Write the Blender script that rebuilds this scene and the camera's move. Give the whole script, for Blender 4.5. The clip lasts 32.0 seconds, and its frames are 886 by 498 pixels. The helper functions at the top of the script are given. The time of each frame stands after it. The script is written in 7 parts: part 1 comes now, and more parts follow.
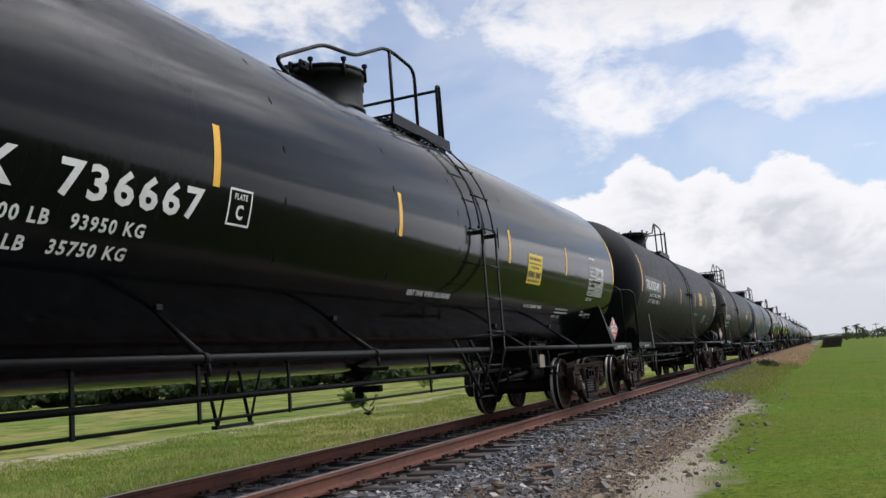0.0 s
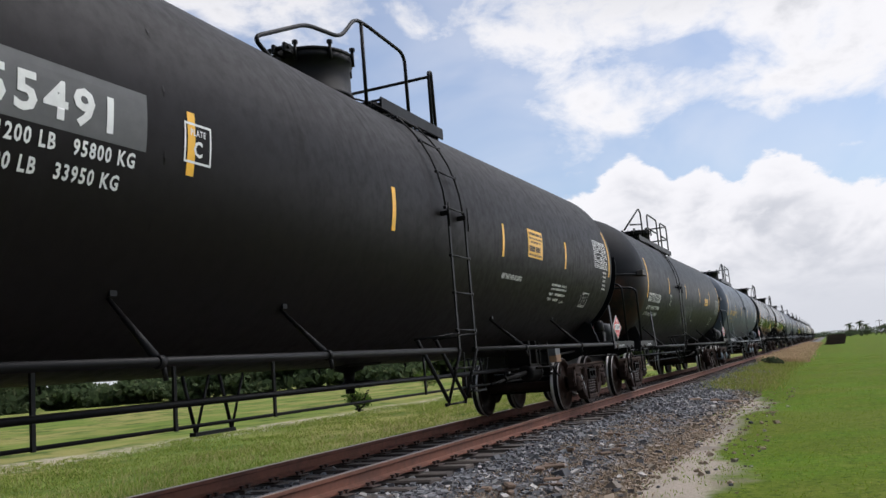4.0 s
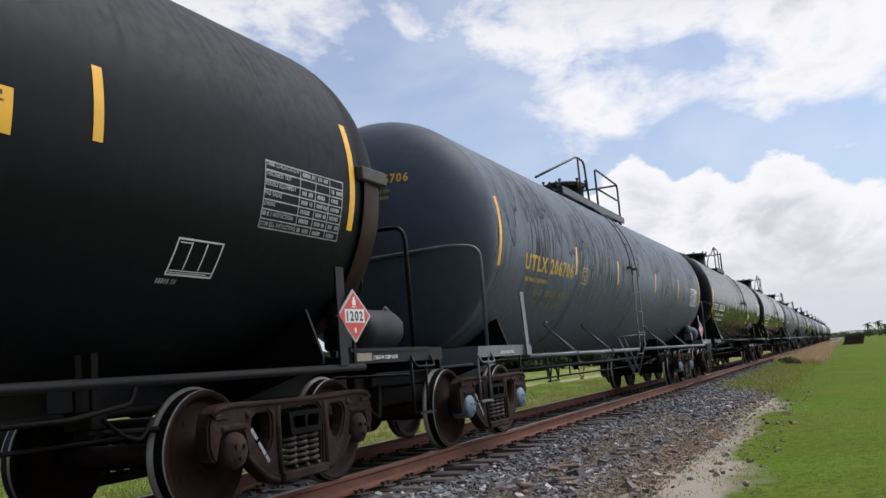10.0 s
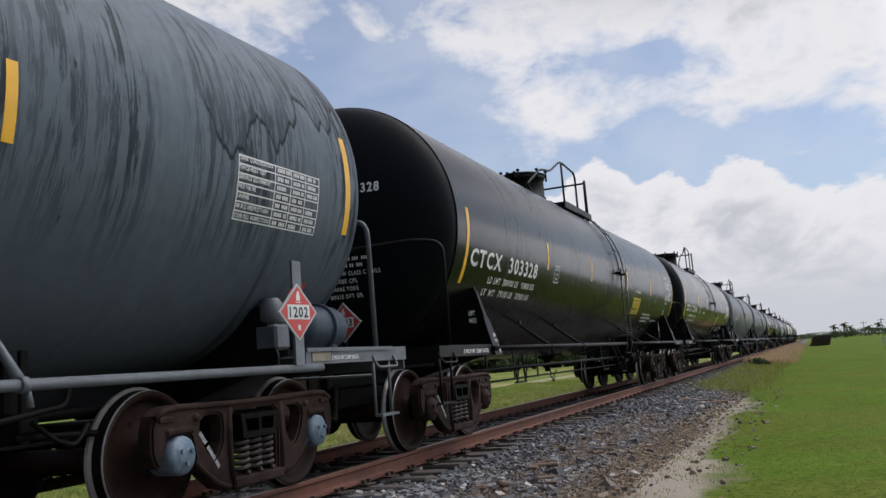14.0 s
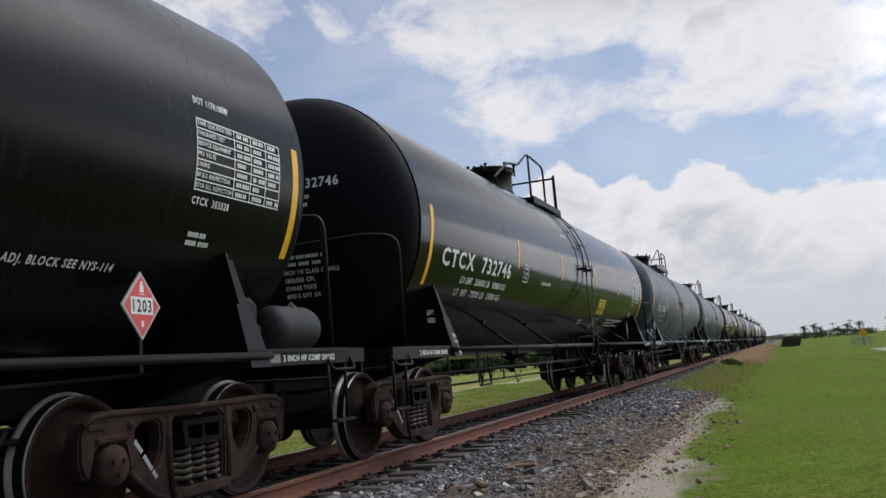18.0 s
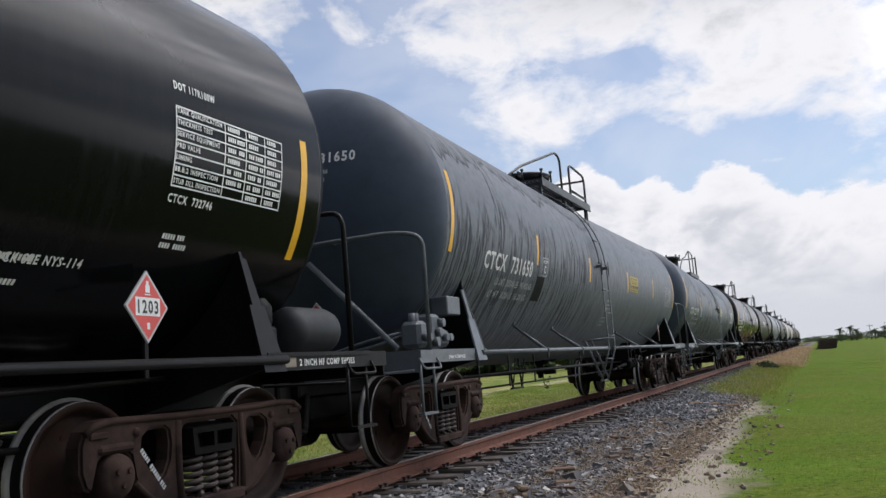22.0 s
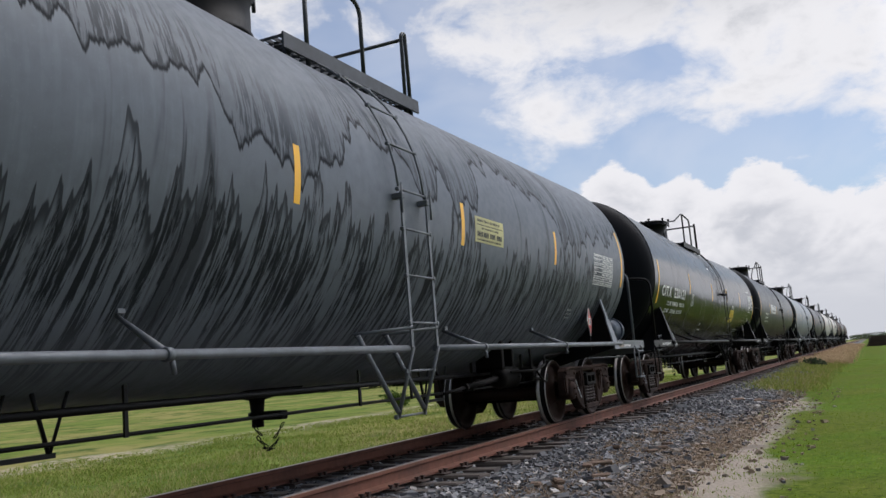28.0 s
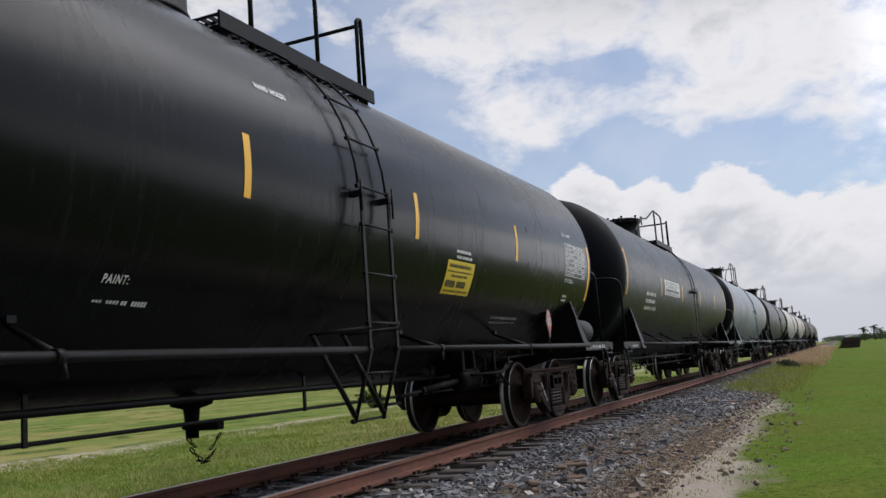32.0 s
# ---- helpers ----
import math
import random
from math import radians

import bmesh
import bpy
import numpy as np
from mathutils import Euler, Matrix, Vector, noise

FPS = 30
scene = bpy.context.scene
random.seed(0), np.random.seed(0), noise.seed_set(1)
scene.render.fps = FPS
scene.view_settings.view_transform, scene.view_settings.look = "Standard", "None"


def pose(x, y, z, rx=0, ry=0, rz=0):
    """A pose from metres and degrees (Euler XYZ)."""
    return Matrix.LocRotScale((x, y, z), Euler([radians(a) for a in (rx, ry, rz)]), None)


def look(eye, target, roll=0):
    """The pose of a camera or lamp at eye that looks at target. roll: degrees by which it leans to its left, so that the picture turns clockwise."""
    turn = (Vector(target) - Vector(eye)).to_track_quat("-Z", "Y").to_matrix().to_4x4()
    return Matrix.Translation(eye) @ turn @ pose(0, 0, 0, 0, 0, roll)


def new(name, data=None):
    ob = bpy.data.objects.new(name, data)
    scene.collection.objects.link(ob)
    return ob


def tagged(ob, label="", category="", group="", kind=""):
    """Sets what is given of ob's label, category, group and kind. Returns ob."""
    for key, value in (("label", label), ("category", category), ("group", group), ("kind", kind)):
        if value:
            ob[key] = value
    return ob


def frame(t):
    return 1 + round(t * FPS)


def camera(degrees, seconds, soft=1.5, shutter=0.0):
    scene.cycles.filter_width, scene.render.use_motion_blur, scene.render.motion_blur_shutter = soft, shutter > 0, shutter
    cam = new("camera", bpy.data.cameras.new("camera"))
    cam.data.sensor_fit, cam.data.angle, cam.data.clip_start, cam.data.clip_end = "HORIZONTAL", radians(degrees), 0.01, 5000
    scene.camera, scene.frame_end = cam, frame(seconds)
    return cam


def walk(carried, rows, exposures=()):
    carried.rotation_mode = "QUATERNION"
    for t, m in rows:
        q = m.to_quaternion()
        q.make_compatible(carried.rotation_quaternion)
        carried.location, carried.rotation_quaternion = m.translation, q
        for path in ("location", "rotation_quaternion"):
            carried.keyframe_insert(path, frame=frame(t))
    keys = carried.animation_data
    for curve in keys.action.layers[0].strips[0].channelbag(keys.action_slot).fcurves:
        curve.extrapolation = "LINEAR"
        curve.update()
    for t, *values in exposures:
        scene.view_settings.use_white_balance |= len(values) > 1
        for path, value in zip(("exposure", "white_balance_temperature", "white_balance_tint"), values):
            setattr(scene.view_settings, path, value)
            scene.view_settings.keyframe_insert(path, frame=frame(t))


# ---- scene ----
# Camera: held by hand beside the track; z = 0 is the top of the rails, +y runs along the track.
cam = camera(53.7, 32.0)
# time, eye x y z, yaw, pitch, roll
PATH = [
    (0.0, 0.160, 0.008, 0.915, 22.94, 7.69, -4.33),
    (0.5, 0.141, 0.019, 0.930, 22.39, 7.57, -4.45),
    (1.0, 0.117, 0.026, 0.932, 22.12, 7.49, -4.33),
    (1.5, 0.093, 0.043, 0.927, 22.23, 7.42, -4.17),
    (2.0, 0.072, 0.046, 0.931, 22.43, 7.49, -4.26),
    (2.5, 0.060, 0.058, 0.928, 22.53, 7.51, -4.40),
    (3.0, 0.060, 0.056, 0.926, 22.91, 7.64, -4.55),
    (3.5, 0.074, 0.057, 0.923, 22.96, 7.65, -4.65),
    (5.5, 0.073, 0.048, 0.908, 23.87, 7.94, -4.87),
    (6.0, 0.078, 0.044, 0.891, 24.22, 8.00, -4.69),
    (6.5, 0.085, 0.050, 0.903, 24.84, 8.10, -4.68),
    (7.0, 0.090, 0.041, 0.898, 25.57, 8.18, -4.50),
    (7.5, 0.090, 0.043, 0.882, 26.05, 8.33, -4.52),
    (8.0, 0.084, 0.034, 0.885, 26.05, 8.25, -4.59),
    (8.5, 0.076, 0.020, 0.918, 24.49, 7.90, -4.75),
    (9.0, 0.064, 0.019, 0.943, 24.09, 7.76, -4.81),
    (9.5, 0.068, 0.022, 0.919, 24.10, 7.75, -4.58),
    (10.0, 0.094, 0.025, 0.923, 24.07, 7.75, -4.68),
    (10.5, 0.094, 0.006, 0.925, 23.88, 7.94, -4.93),
    (11.0, 0.067, -0.022, 0.929, 23.82, 7.96, -5.06),
    (11.5, 0.047, -0.043, 0.927, 23.52, 7.82, -4.98),
    (12.0, 0.028, -0.048, 0.928, 23.28, 7.75, -4.85),
    (12.5, 0.001, -0.046, 0.919, 23.00, 7.66, -4.69),
    (13.0, -0.006, -0.050, 0.923, 22.81, 7.64, -4.62),
    (13.5, 0.008, -0.014, 0.913, 22.51, 7.65, -4.70),
    (14.0, 0.015, -0.028, 0.914, 22.25, 7.63, -4.55),
    (14.5, 0.016, -0.027, 0.926, 21.82, 7.48, -4.54),
    (16.5, 0.002, -0.053, 0.923, 21.00, 7.61, -4.65),
    (17.0, -0.006, -0.050, 0.924, 20.75, 7.64, -4.69),
    (17.5, -0.017, -0.038, 0.916, 20.59, 7.63, -4.72),
    (18.0, -0.025, -0.026, 0.908, 20.57, 7.60, -4.70),
    (18.5, -0.023, -0.019, 0.895, 20.41, 7.66, -4.61),
    (19.0, -0.032, -0.018, 0.900, 20.39, 7.57, -4.55),
    (19.5, -0.046, -0.024, 0.922, 20.33, 7.59, -4.56),
    (20.0, -0.067, -0.026, 0.928, 20.42, 7.54, -4.39),
    (20.5, -0.094, -0.025, 0.923, 20.69, 7.57, -4.22),
    (21.0, -0.113, -0.017, 0.900, 21.12, 7.73, -4.29),
    (21.5, -0.114, -0.033, 0.924, 21.81, 7.80, -4.42),
    (22.0, -0.124, -0.034, 0.934, 22.54, 7.82, -4.46),
    (22.5, -0.091, -0.009, 0.927, 23.31, 7.98, -4.58),
    (23.0, -0.082, 0.001, 0.902, 24.22, 8.24, -4.52),
    (23.5, -0.079, 0.006, 0.922, 25.30, 8.18, -4.21),
    (24.0, -0.077, 0.005, 0.925, 26.31, 8.27, -4.14),
    (24.5, -0.069, 0.036, 0.908, 27.43, 8.42, -4.06),
    (26.5, -0.074, -0.037, 0.912, 25.94, 7.96, -4.46),
    (27.0, -0.064, -0.035, 0.884, 26.90, 8.21, -4.46),
    (27.5, -0.050, -0.032, 0.876, 26.96, 8.20, -4.52),
    (28.0, -0.045, -0.035, 0.874, 25.30, 7.95, -4.58),
    (28.5, -0.051, -0.021, 0.894, 24.31, 7.74, -4.60),
    (29.0, -0.040, -0.004, 0.895, 23.94, 7.62, -4.48),
    (29.5, -0.031, -0.001, 0.907, 23.55, 7.59, -4.48),
    (30.0, -0.018, 0.020, 0.910, 23.18, 7.65, -4.54),
    (30.5, -0.019, 0.034, 0.912, 22.86, 7.57, -4.50),
    (31.0, -0.026, 0.038, 0.909, 22.70, 7.59, -4.42),
    (31.5, -0.047, 0.027, 0.904, 22.98, 7.62, -4.32),
    (32.0, -0.055, 0.036, 0.886, 23.84, 7.82, -4.31),
]
# time, metres that the train has rolled towards the camera
TRAVEL = [
    (0.0, 0.00), (0.5, 2.36), (1.0, 4.73), (1.5, 7.11), (2.0, 9.51), (2.5, 11.91),
    (3.0, 14.31), (3.5, 16.71), (5.5, 26.24), (6.0, 28.61), (6.5, 30.97), (7.0, 33.32),
    (7.5, 35.68), (8.0, 38.03), (8.5, 40.39), (9.0, 42.76), (9.5, 45.15), (10.0, 47.54),
    (10.5, 49.93), (11.0, 52.31), (11.5, 54.70), (12.0, 57.10), (12.5, 59.53), (13.0, 61.97),
    (13.5, 64.42), (14.0, 66.86), (14.5, 69.31), (16.5, 79.15), (17.0, 81.62), (17.5, 84.09),
    (18.0, 86.54), (18.5, 88.96), (19.0, 91.35), (19.5, 93.73), (20.0, 96.09), (20.5, 98.45),
    (21.0, 100.83), (21.5, 103.20), (22.0, 105.58), (22.5, 107.96), (23.0, 110.32), (23.5, 112.66),
    (24.0, 114.98), (24.5, 117.28), (26.5, 126.90), (27.0, 129.16), (27.5, 131.44), (28.0, 133.75),
    (28.5, 136.08), (29.0, 138.43), (29.5, 140.78), (30.0, 143.14), (30.5, 145.49), (31.0, 147.82),
    (31.5, 150.13), (32.0, 152.44),
]

def aim(x, y, z, yaw, pitch, roll):
    return pose(x, y, z, 90 + pitch, 0, yaw) @ pose(0, 0, 0, 0, 0, roll)


# the camera stops down a little in two stretches
EXPOSURES = [(0.0, 0.0), (12.5, 0.0), (14.0, -0.22), (18.3, -0.22), (19.5, -0.04), (22.0, -0.04), (27.2, -0.02), (28.2, -0.18), (29.0, -0.24), (32.0, -0.20)]
walk(cam, [(t, aim(*row)) for t, *row in PATH], [(t, e, 6320, 13) for t, e in EXPOSURES])


# ---- world and sun ----
SUN_TO = Vector((0.46, 0.28, 0.84)).normalized()
world = bpy.data.worlds.new("sky")
scene.world = world
world.use_nodes = True
wt = world.node_tree
sky = wt.nodes.new("ShaderNodeTexSky")
sky.sky_type, sky.sun_disc = "NISHITA", False
sky.sun_elevation = math.asin(SUN_TO.z)
sky.sun_rotation = math.atan2(SUN_TO.x, SUN_TO.y)
sky.air_density, sky.dust_density, sky.ozone_density = 1.0, 1.8, 1.5
wt.nodes["Background"].inputs["Strength"].default_value = 0.15
wt.links.new(sky.outputs[0], wt.nodes["Background"].inputs["Color"])
sun = new("sun", bpy.data.lights.new("sun", "SUN"))
sun.data.energy, sun.data.angle, sun.data.color = 1.4, radians(30.0), (1.0, 0.95, 0.88)
sun.matrix_basis = look(SUN_TO * 100, (0, 0, 0))


# ---- material helpers ----
class Mat:
    """A small builder for node materials."""

    def __init__(self, name):
        self.m = bpy.data.materials.new(name)
        self.m.use_nodes = True
        self.t = self.m.node_tree
        self.p = self.t.nodes["Principled BSDF"]
        self.pos = self.t.nodes.new("ShaderNodeTexCoord").outputs["Object"]

    def node(self, kind, **inputs):
        n = self.t.nodes.new(kind)
        for k, v in inputs.items():
            self.put(n.inputs[k.replace("_", " ")], v)
        return n

    def put(self, sock, v):
        if isinstance(v, bpy.types.NodeSocket):
            self.t.links.new(v, sock)
        elif isinstance(v, tuple) and len(v) == 3 and sock.type == "RGBA":
            sock.default_value = (*v, 1)
        else:
            sock.default_value = v

    def math(self, op, a, b=0.0, c=0.0, clamp=False):
        n = self.t.nodes.new("ShaderNodeMath")
        n.operation, n.use_clamp = op, clamp
        for s, v in zip(n.inputs, (a, b, c)):
            self.put(s, v)
        return n.outputs[0]

    def ramp(self, v, lo, hi, a=0.0, b=1.0):
        n = self.t.nodes.new("ShaderNodeMapRange")
        n.interpolation_type = "SMOOTHSTEP"
        for s, x in zip(n.inputs, (v, lo, hi, a, b)):
            self.put(s, x)
        return n.outputs[0]

    def scaled(self, x, y, z, vec=None):
        n = self.t.nodes.new("ShaderNodeMapping")
        self.put(n.inputs["Vector"], vec or self.pos)
        n.inputs["Scale"].default_value = (x, y, z)
        return n.outputs[0]

    def noise(self, scale, detail=4.0, rough=0.55, vec=None, warp=0.0):
        n = self.t.nodes.new("ShaderNodeTexNoise")
        self.put(n.inputs["Vector"], vec or self.pos)
        n.inputs["Scale"].default_value, n.inputs["Detail"].default_value = scale, detail
        n.inputs["Roughness"].default_value, n.inputs["Distortion"].default_value = rough, warp
        return n.outputs["Fac"]

    def mix(self, f, a, b):
        n = self.t.nodes.new("ShaderNodeMix")
        n.data_type = "RGBA"
        self.put(n.inputs[0], f)
        self.put(n.inputs[6], a)
        self.put(n.inputs[7], b)
        return n.outputs[2]

    def xyz(self, vec=None):
        n = self.t.nodes.new("ShaderNodeSeparateXYZ")
        self.put(n.inputs[0], vec or self.pos)
        return n.outputs

    def random(self):
        return self.t.nodes.new("ShaderNodeObjectInfo").outputs["Random"]

    def bump(self, h, strength, dist=0.01):
        n = self.t.nodes.new("ShaderNodeBump")
        self.put(n.inputs["Height"], h)
        n.inputs["Strength"].default_value, n.inputs["Distance"].default_value = strength, dist
        self.put(self.p.inputs["Normal"], n.outputs[0])

    def done(self, col, rough, metal=0.0, coat=0.0, spec=0.5):
        self.put(self.p.inputs["Base Color"], col)
        self.put(self.p.inputs["Roughness"], rough)
        self.p.inputs["Metallic"].default_value = metal
        self.p.inputs["Coat Weight"].default_value = coat
        self.p.inputs["Coat Roughness"].default_value = 0.12
        self.p.inputs["Specular IOR Level"].default_value = spec
        return self.m


def tank_paint(name, base, rough, coat=0.0, dust=0.12, oil=None, seed=0.0, waves=0.12, spec=0.5, until=None, dusty_sheen=None):
    """Old tank paint: road dust, faint runs, and black oil curtains and runs where oil is given.

    oil = (edge height, edge swing, share of the length, top of the runs, bottom of the runs, strength, dark crest)."""
    m = Mat(name)
    x, y, z = m.xyz()
    ys = m.math("ADD", y, seed)
    vec = m.t.nodes.new("ShaderNodeCombineXYZ")
    m.put(vec.inputs[0], m.math("MULTIPLY", ys, 1.0))
    m.put(vec.inputs[1], m.math("MULTIPLY", z, 0.10))
    fine = m.noise(16.0, 5, 0.6, vec.outputs[0])
    big = m.noise(0.7, 4, 0.6, vec.outputs[0])
    grain = m.noise(9.0, 6, 0.6)
    speck = m.noise(55.0, 3, 0.6)
    dirt = m.math("MULTIPLY", m.ramp(fine, 0.42, 0.72), m.ramp(big, 0.3, 0.7))
    pale = tuple(min(1, c * 1.5 + 0.02) for c in base)
    dark = tuple(c * 0.72 for c in base)
    col = m.mix(m.math("MULTIPLY", dirt, dust * 3), base, pale)
    col = m.mix(m.math("MULTIPLY", m.ramp(grain, 0.35, 0.75), 0.35), col, dark)
    col = m.mix(m.math("MULTIPLY", m.ramp(speck, 0.62, 0.75), min(1, dust * 2.5)), col, pale)
    # greyer upper half: some dust, and the sky's sheen put into the colour
    if dusty_sheen:
        col = m.mix(m.math("MULTIPLY", m.ramp(m.math("MULTIPLY_ADD", big, 0.5, z), 2.3, 3.9), m.math("MULTIPLY_ADD", fine, 0.5, 0.6)), col, dusty_sheen)
    if oil:
        edge0, swing, share, top, bottom, power, crown = oil

        def along(scale, detail=3, rough=0.55, off=0.0):
            n = m.t.nodes.new("ShaderNodeTexNoise")
            n.noise_dimensions = "1D"
            m.put(n.inputs["W"], m.math("ADD", ys, off))
            n.inputs["Scale"].default_value, n.inputs["Detail"].default_value = scale, detail
            n.inputs["Roughness"].default_value = rough
            return n.outputs["Fac"]
        # curtains: the spill's lower edge swings along the tank, dark at the rim and streaked above it
        swings = m.math("SUBTRACT", along(0.42, 2, 0.5), 0.5)
        lobes = m.math("SUBTRACT", along(1.9, 2, 0.5, 11.0), 0.5)
        teeth = m.math("SUBTRACT", along(8.0, 3, 0.6, 5.0), 0.5)
        edge = m.math("MULTIPLY_ADD", swings, swing, edge0)
        edge = m.math("MULTIPLY_ADD", lobes, swing * 0.55, edge)
        edge = m.math("MULTIPLY_ADD", teeth, 0.22, edge)
        gap = m.math("SUBTRACT", z, edge)
        there = m.ramp(along(0.30, 2, 0.5, 40.0), 0.56 - 0.3 * share, 0.62 - 0.3 * share)
        run = m.t.nodes.new("ShaderNodeCombineXYZ")
        m.put(run.inputs[0], m.math("MULTIPLY_ADD", m.math("SUBTRACT", 2.5, z), 0.05, ys))
        m.put(run.inputs[1], m.math("MULTIPLY", z, 0.085))
        strand = m.noise(19.0, 4, 0.7, run.outputs[0], 0.15)
        strands = m.ramp(strand, 0.48, 0.56)
        inside = m.ramp(gap, -0.025, 0.005)
        rim = m.math("MULTIPLY", inside, m.ramp(gap, 0.075, 0.012))
        veil = m.math("MULTIPLY", m.math("MULTIPLY", inside, m.ramp(gap, 0.85, 0.0)), m.math("MULTIPLY_ADD", strands, 0.55, 0.14))
        curtain = m.math("MULTIPLY", m.math("MAXIMUM", m.math("MULTIPLY", rim, 0.92), veil), there)
        # runs: many fine strands, each with its own start and end
        start = m.math("MULTIPLY_ADD", m.math("SUBTRACT", along(4.5, 3, 0.6, 23.0), 0.5), 1.5, top)
        start = m.math("MULTIPLY_ADD", m.math("SUBTRACT", along(0.8, 2, 0.5, 60.0), 0.5), 1.4, start)
        band = m.math("MULTIPLY", m.ramp(m.math("SUBTRACT", start, z), 0.0, 0.10), m.ramp(z, bottom, bottom + 0.8))
        where = m.ramp(along(0.26, 3, 0.6, 75.0), 0.60 - 0.3 * share, 0.72 - 0.3 * share)
        thin = m.ramp(m.noise(17.0, 5, 0.72, run.outputs[0], 0.2), 0.47, 0.56)
        depth = m.math("SUBTRACT", start, z)
        crest = m.math("MULTIPLY", m.ramp(depth, 0.0, 0.03), m.ramp(depth, 0.20, 0.05))
        runs = m.math("MULTIPLY", m.math("MAXIMUM", m.math("MULTIPLY", band, thin), m.math("MULTIPLY", crest, crown)), where)
        blot = m.math("MULTIPLY", m.ramp(m.noise(3.2, 4, 0.6, run.outputs[0], 0.6), 0.60, 0.68), 0.6)
        stain = m.math("MAXIMUM", m.math("MAXIMUM", curtain, m.math("MULTIPLY", runs, 0.88)), m.math("MULTIPLY", blot, where))
        if until:
            # only the leading part of the tank is badly streaked
            stain = m.math("MULTIPLY", stain, m.ramp(m.math("MULTIPLY_ADD", big, 1.6, y), until + 0.2, until + 2.2, 1.0, 0.4))
        col = m.mix(m.math("MULTIPLY", stain, power), col, (0.006, 0.0065, 0.0075))
    flat_h = m.noise(1.2, 2, 0.5)
    m.bump(m.math("MULTIPLY_ADD", grain, 0.05, flat_h), waves, 0.03)
    r = m.math("MULTIPLY_ADD", m.ramp(grain, 0.3, 0.8), 0.3 * rough, rough)
    out = m.done(col, m.math("MULTIPLY_ADD", dirt, 0.15, r), 0, coat, spec)
    if oil:
        # specular is cut on the oily runs so reflections do not grey them
        m.put(m.p.inputs["Specular IOR Level"], m.math("MULTIPLY_ADD", stain, -spec * 0.85, spec))
    return out


def plain(name, base, rough=0.6, metal=0.0, wear=0.3, scale=14.0, other=None, bump=0.15, rnd=0.0, spec=0.5):
    """Paint or metal with grime of its own at two scales."""
    m = Mat(name)
    a, b = m.noise(scale, 6, 0.65), m.noise(scale * 0.17, 3, 0.5)
    alt = other or tuple(c * 0.45 for c in base)
    col = m.mix(m.math("MULTIPLY", m.ramp(m.math("ADD", a, b), 0.8, 1.3), wear, clamp=True), base, alt)
    if rnd:
        col = m.mix(m.math("MULTIPLY", m.random(), rnd), col, alt)
    m.bump(a, bump, 0.01)
    return m.done(col, m.math("MULTIPLY_ADD", a, 0.25, rough - 0.12, clamp=True), metal, 0.0, spec)


M = {}
# black jackets: each last colour is the upper half's dust and painted sky sheen
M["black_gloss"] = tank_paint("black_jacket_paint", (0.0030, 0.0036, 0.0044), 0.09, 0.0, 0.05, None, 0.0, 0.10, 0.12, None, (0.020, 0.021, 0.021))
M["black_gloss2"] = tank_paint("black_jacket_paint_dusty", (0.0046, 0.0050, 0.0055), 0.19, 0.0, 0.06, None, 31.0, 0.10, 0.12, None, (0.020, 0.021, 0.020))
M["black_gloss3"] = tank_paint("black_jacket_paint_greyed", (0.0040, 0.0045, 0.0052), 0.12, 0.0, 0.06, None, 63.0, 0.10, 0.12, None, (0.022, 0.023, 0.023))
M["black_matt"] = tank_paint("black_tank_paint", (0.0095, 0.0078, 0.0076), 0.44, 0.0, 0.06, None, 12.0, 0.12, 0.10)
M["black_blue"] = tank_paint("faded_black_tank_paint", (0.0058, 0.0068, 0.0082), 0.42, 0.0, 0.06, None, 44.0, 0.12, 0.11)
M["grey_a"] = tank_paint("grey_tank_paint", (0.096, 0.116, 0.140), 0.42, 0.0, 0.12, (2.75, 2.6, 0.6, 3.4, 1.5, 0.92, 0.1), 3.0, 0.12, 0.15)
M["grey_b"] = tank_paint("streaked_grey_tank_paint", (0.135, 0.146, 0.165), 0.42, 0.0, 0.12, (3.35, 0.7, 1.2, 2.75, 0.9, 0.78, 0.5), 57.0, 0.12, 0.15, 5.6)
M["grey_c"] = tank_paint("oil_run_grey_tank_paint", (0.112, 0.126, 0.146), 0.40, 0.0, 0.12, (2.75, 1.9, 1.4, 2.1, 0.7, 1.0, 0.85), 91.0, 0.12, 0.18)
M["grey_black"] = tank_paint("greyed_black_tank_paint", (0.017, 0.018, 0.018), 0.36, 0.0, 0.15, None, 77.0, 0.12, 0.3)
M["grey_pale"] = tank_paint("pale_grey_tank_paint", (0.22, 0.24, 0.26), 0.45, 0.0, 0.15, (2.6, 1.2, 0.5, 2.4, 1.0, 0.4, 0.2), 120.0)
M["grey_mid"] = tank_paint("mid_grey_tank_paint", (0.075, 0.075, 0.08), 0.45, 0.0, 0.15, (2.6, 1.2, 0.5, 2.4, 1.0, 0.5, 0.2), 150.0)
M["beige"] = tank_paint("off_white_tank_paint", (0.48, 0.46, 0.42), 0.5, 0.0, 0.1, (2.6, 1.2, 0.4, 2.4, 1.0, 0.3, 0.2), 170.0)
M["rusty"] = tank_paint("rust_brown_tank_paint", (0.06, 0.035, 0.025), 0.6, 0.0, 0.2, (2.6, 1.2, 0.4, 2.4, 1.0, 0.3, 0.2), 190.0)
M["head_black"] = plain("flat_black_paint", (0.0040, 0.0048, 0.0066), 0.55, 0, 0.3, 6, (0.006, 0.0068, 0.009), 0.05, 0, 0.08)
# grey tank paint in a darker copy: the shade on the ends is painted in
M["head_grey"] = plain("shaded_grey_paint", (0.052, 0.066, 0.090), 0.45, 0, 0.5, 4, (0.028, 0.035, 0.047), 0.05, 0, 0.15)
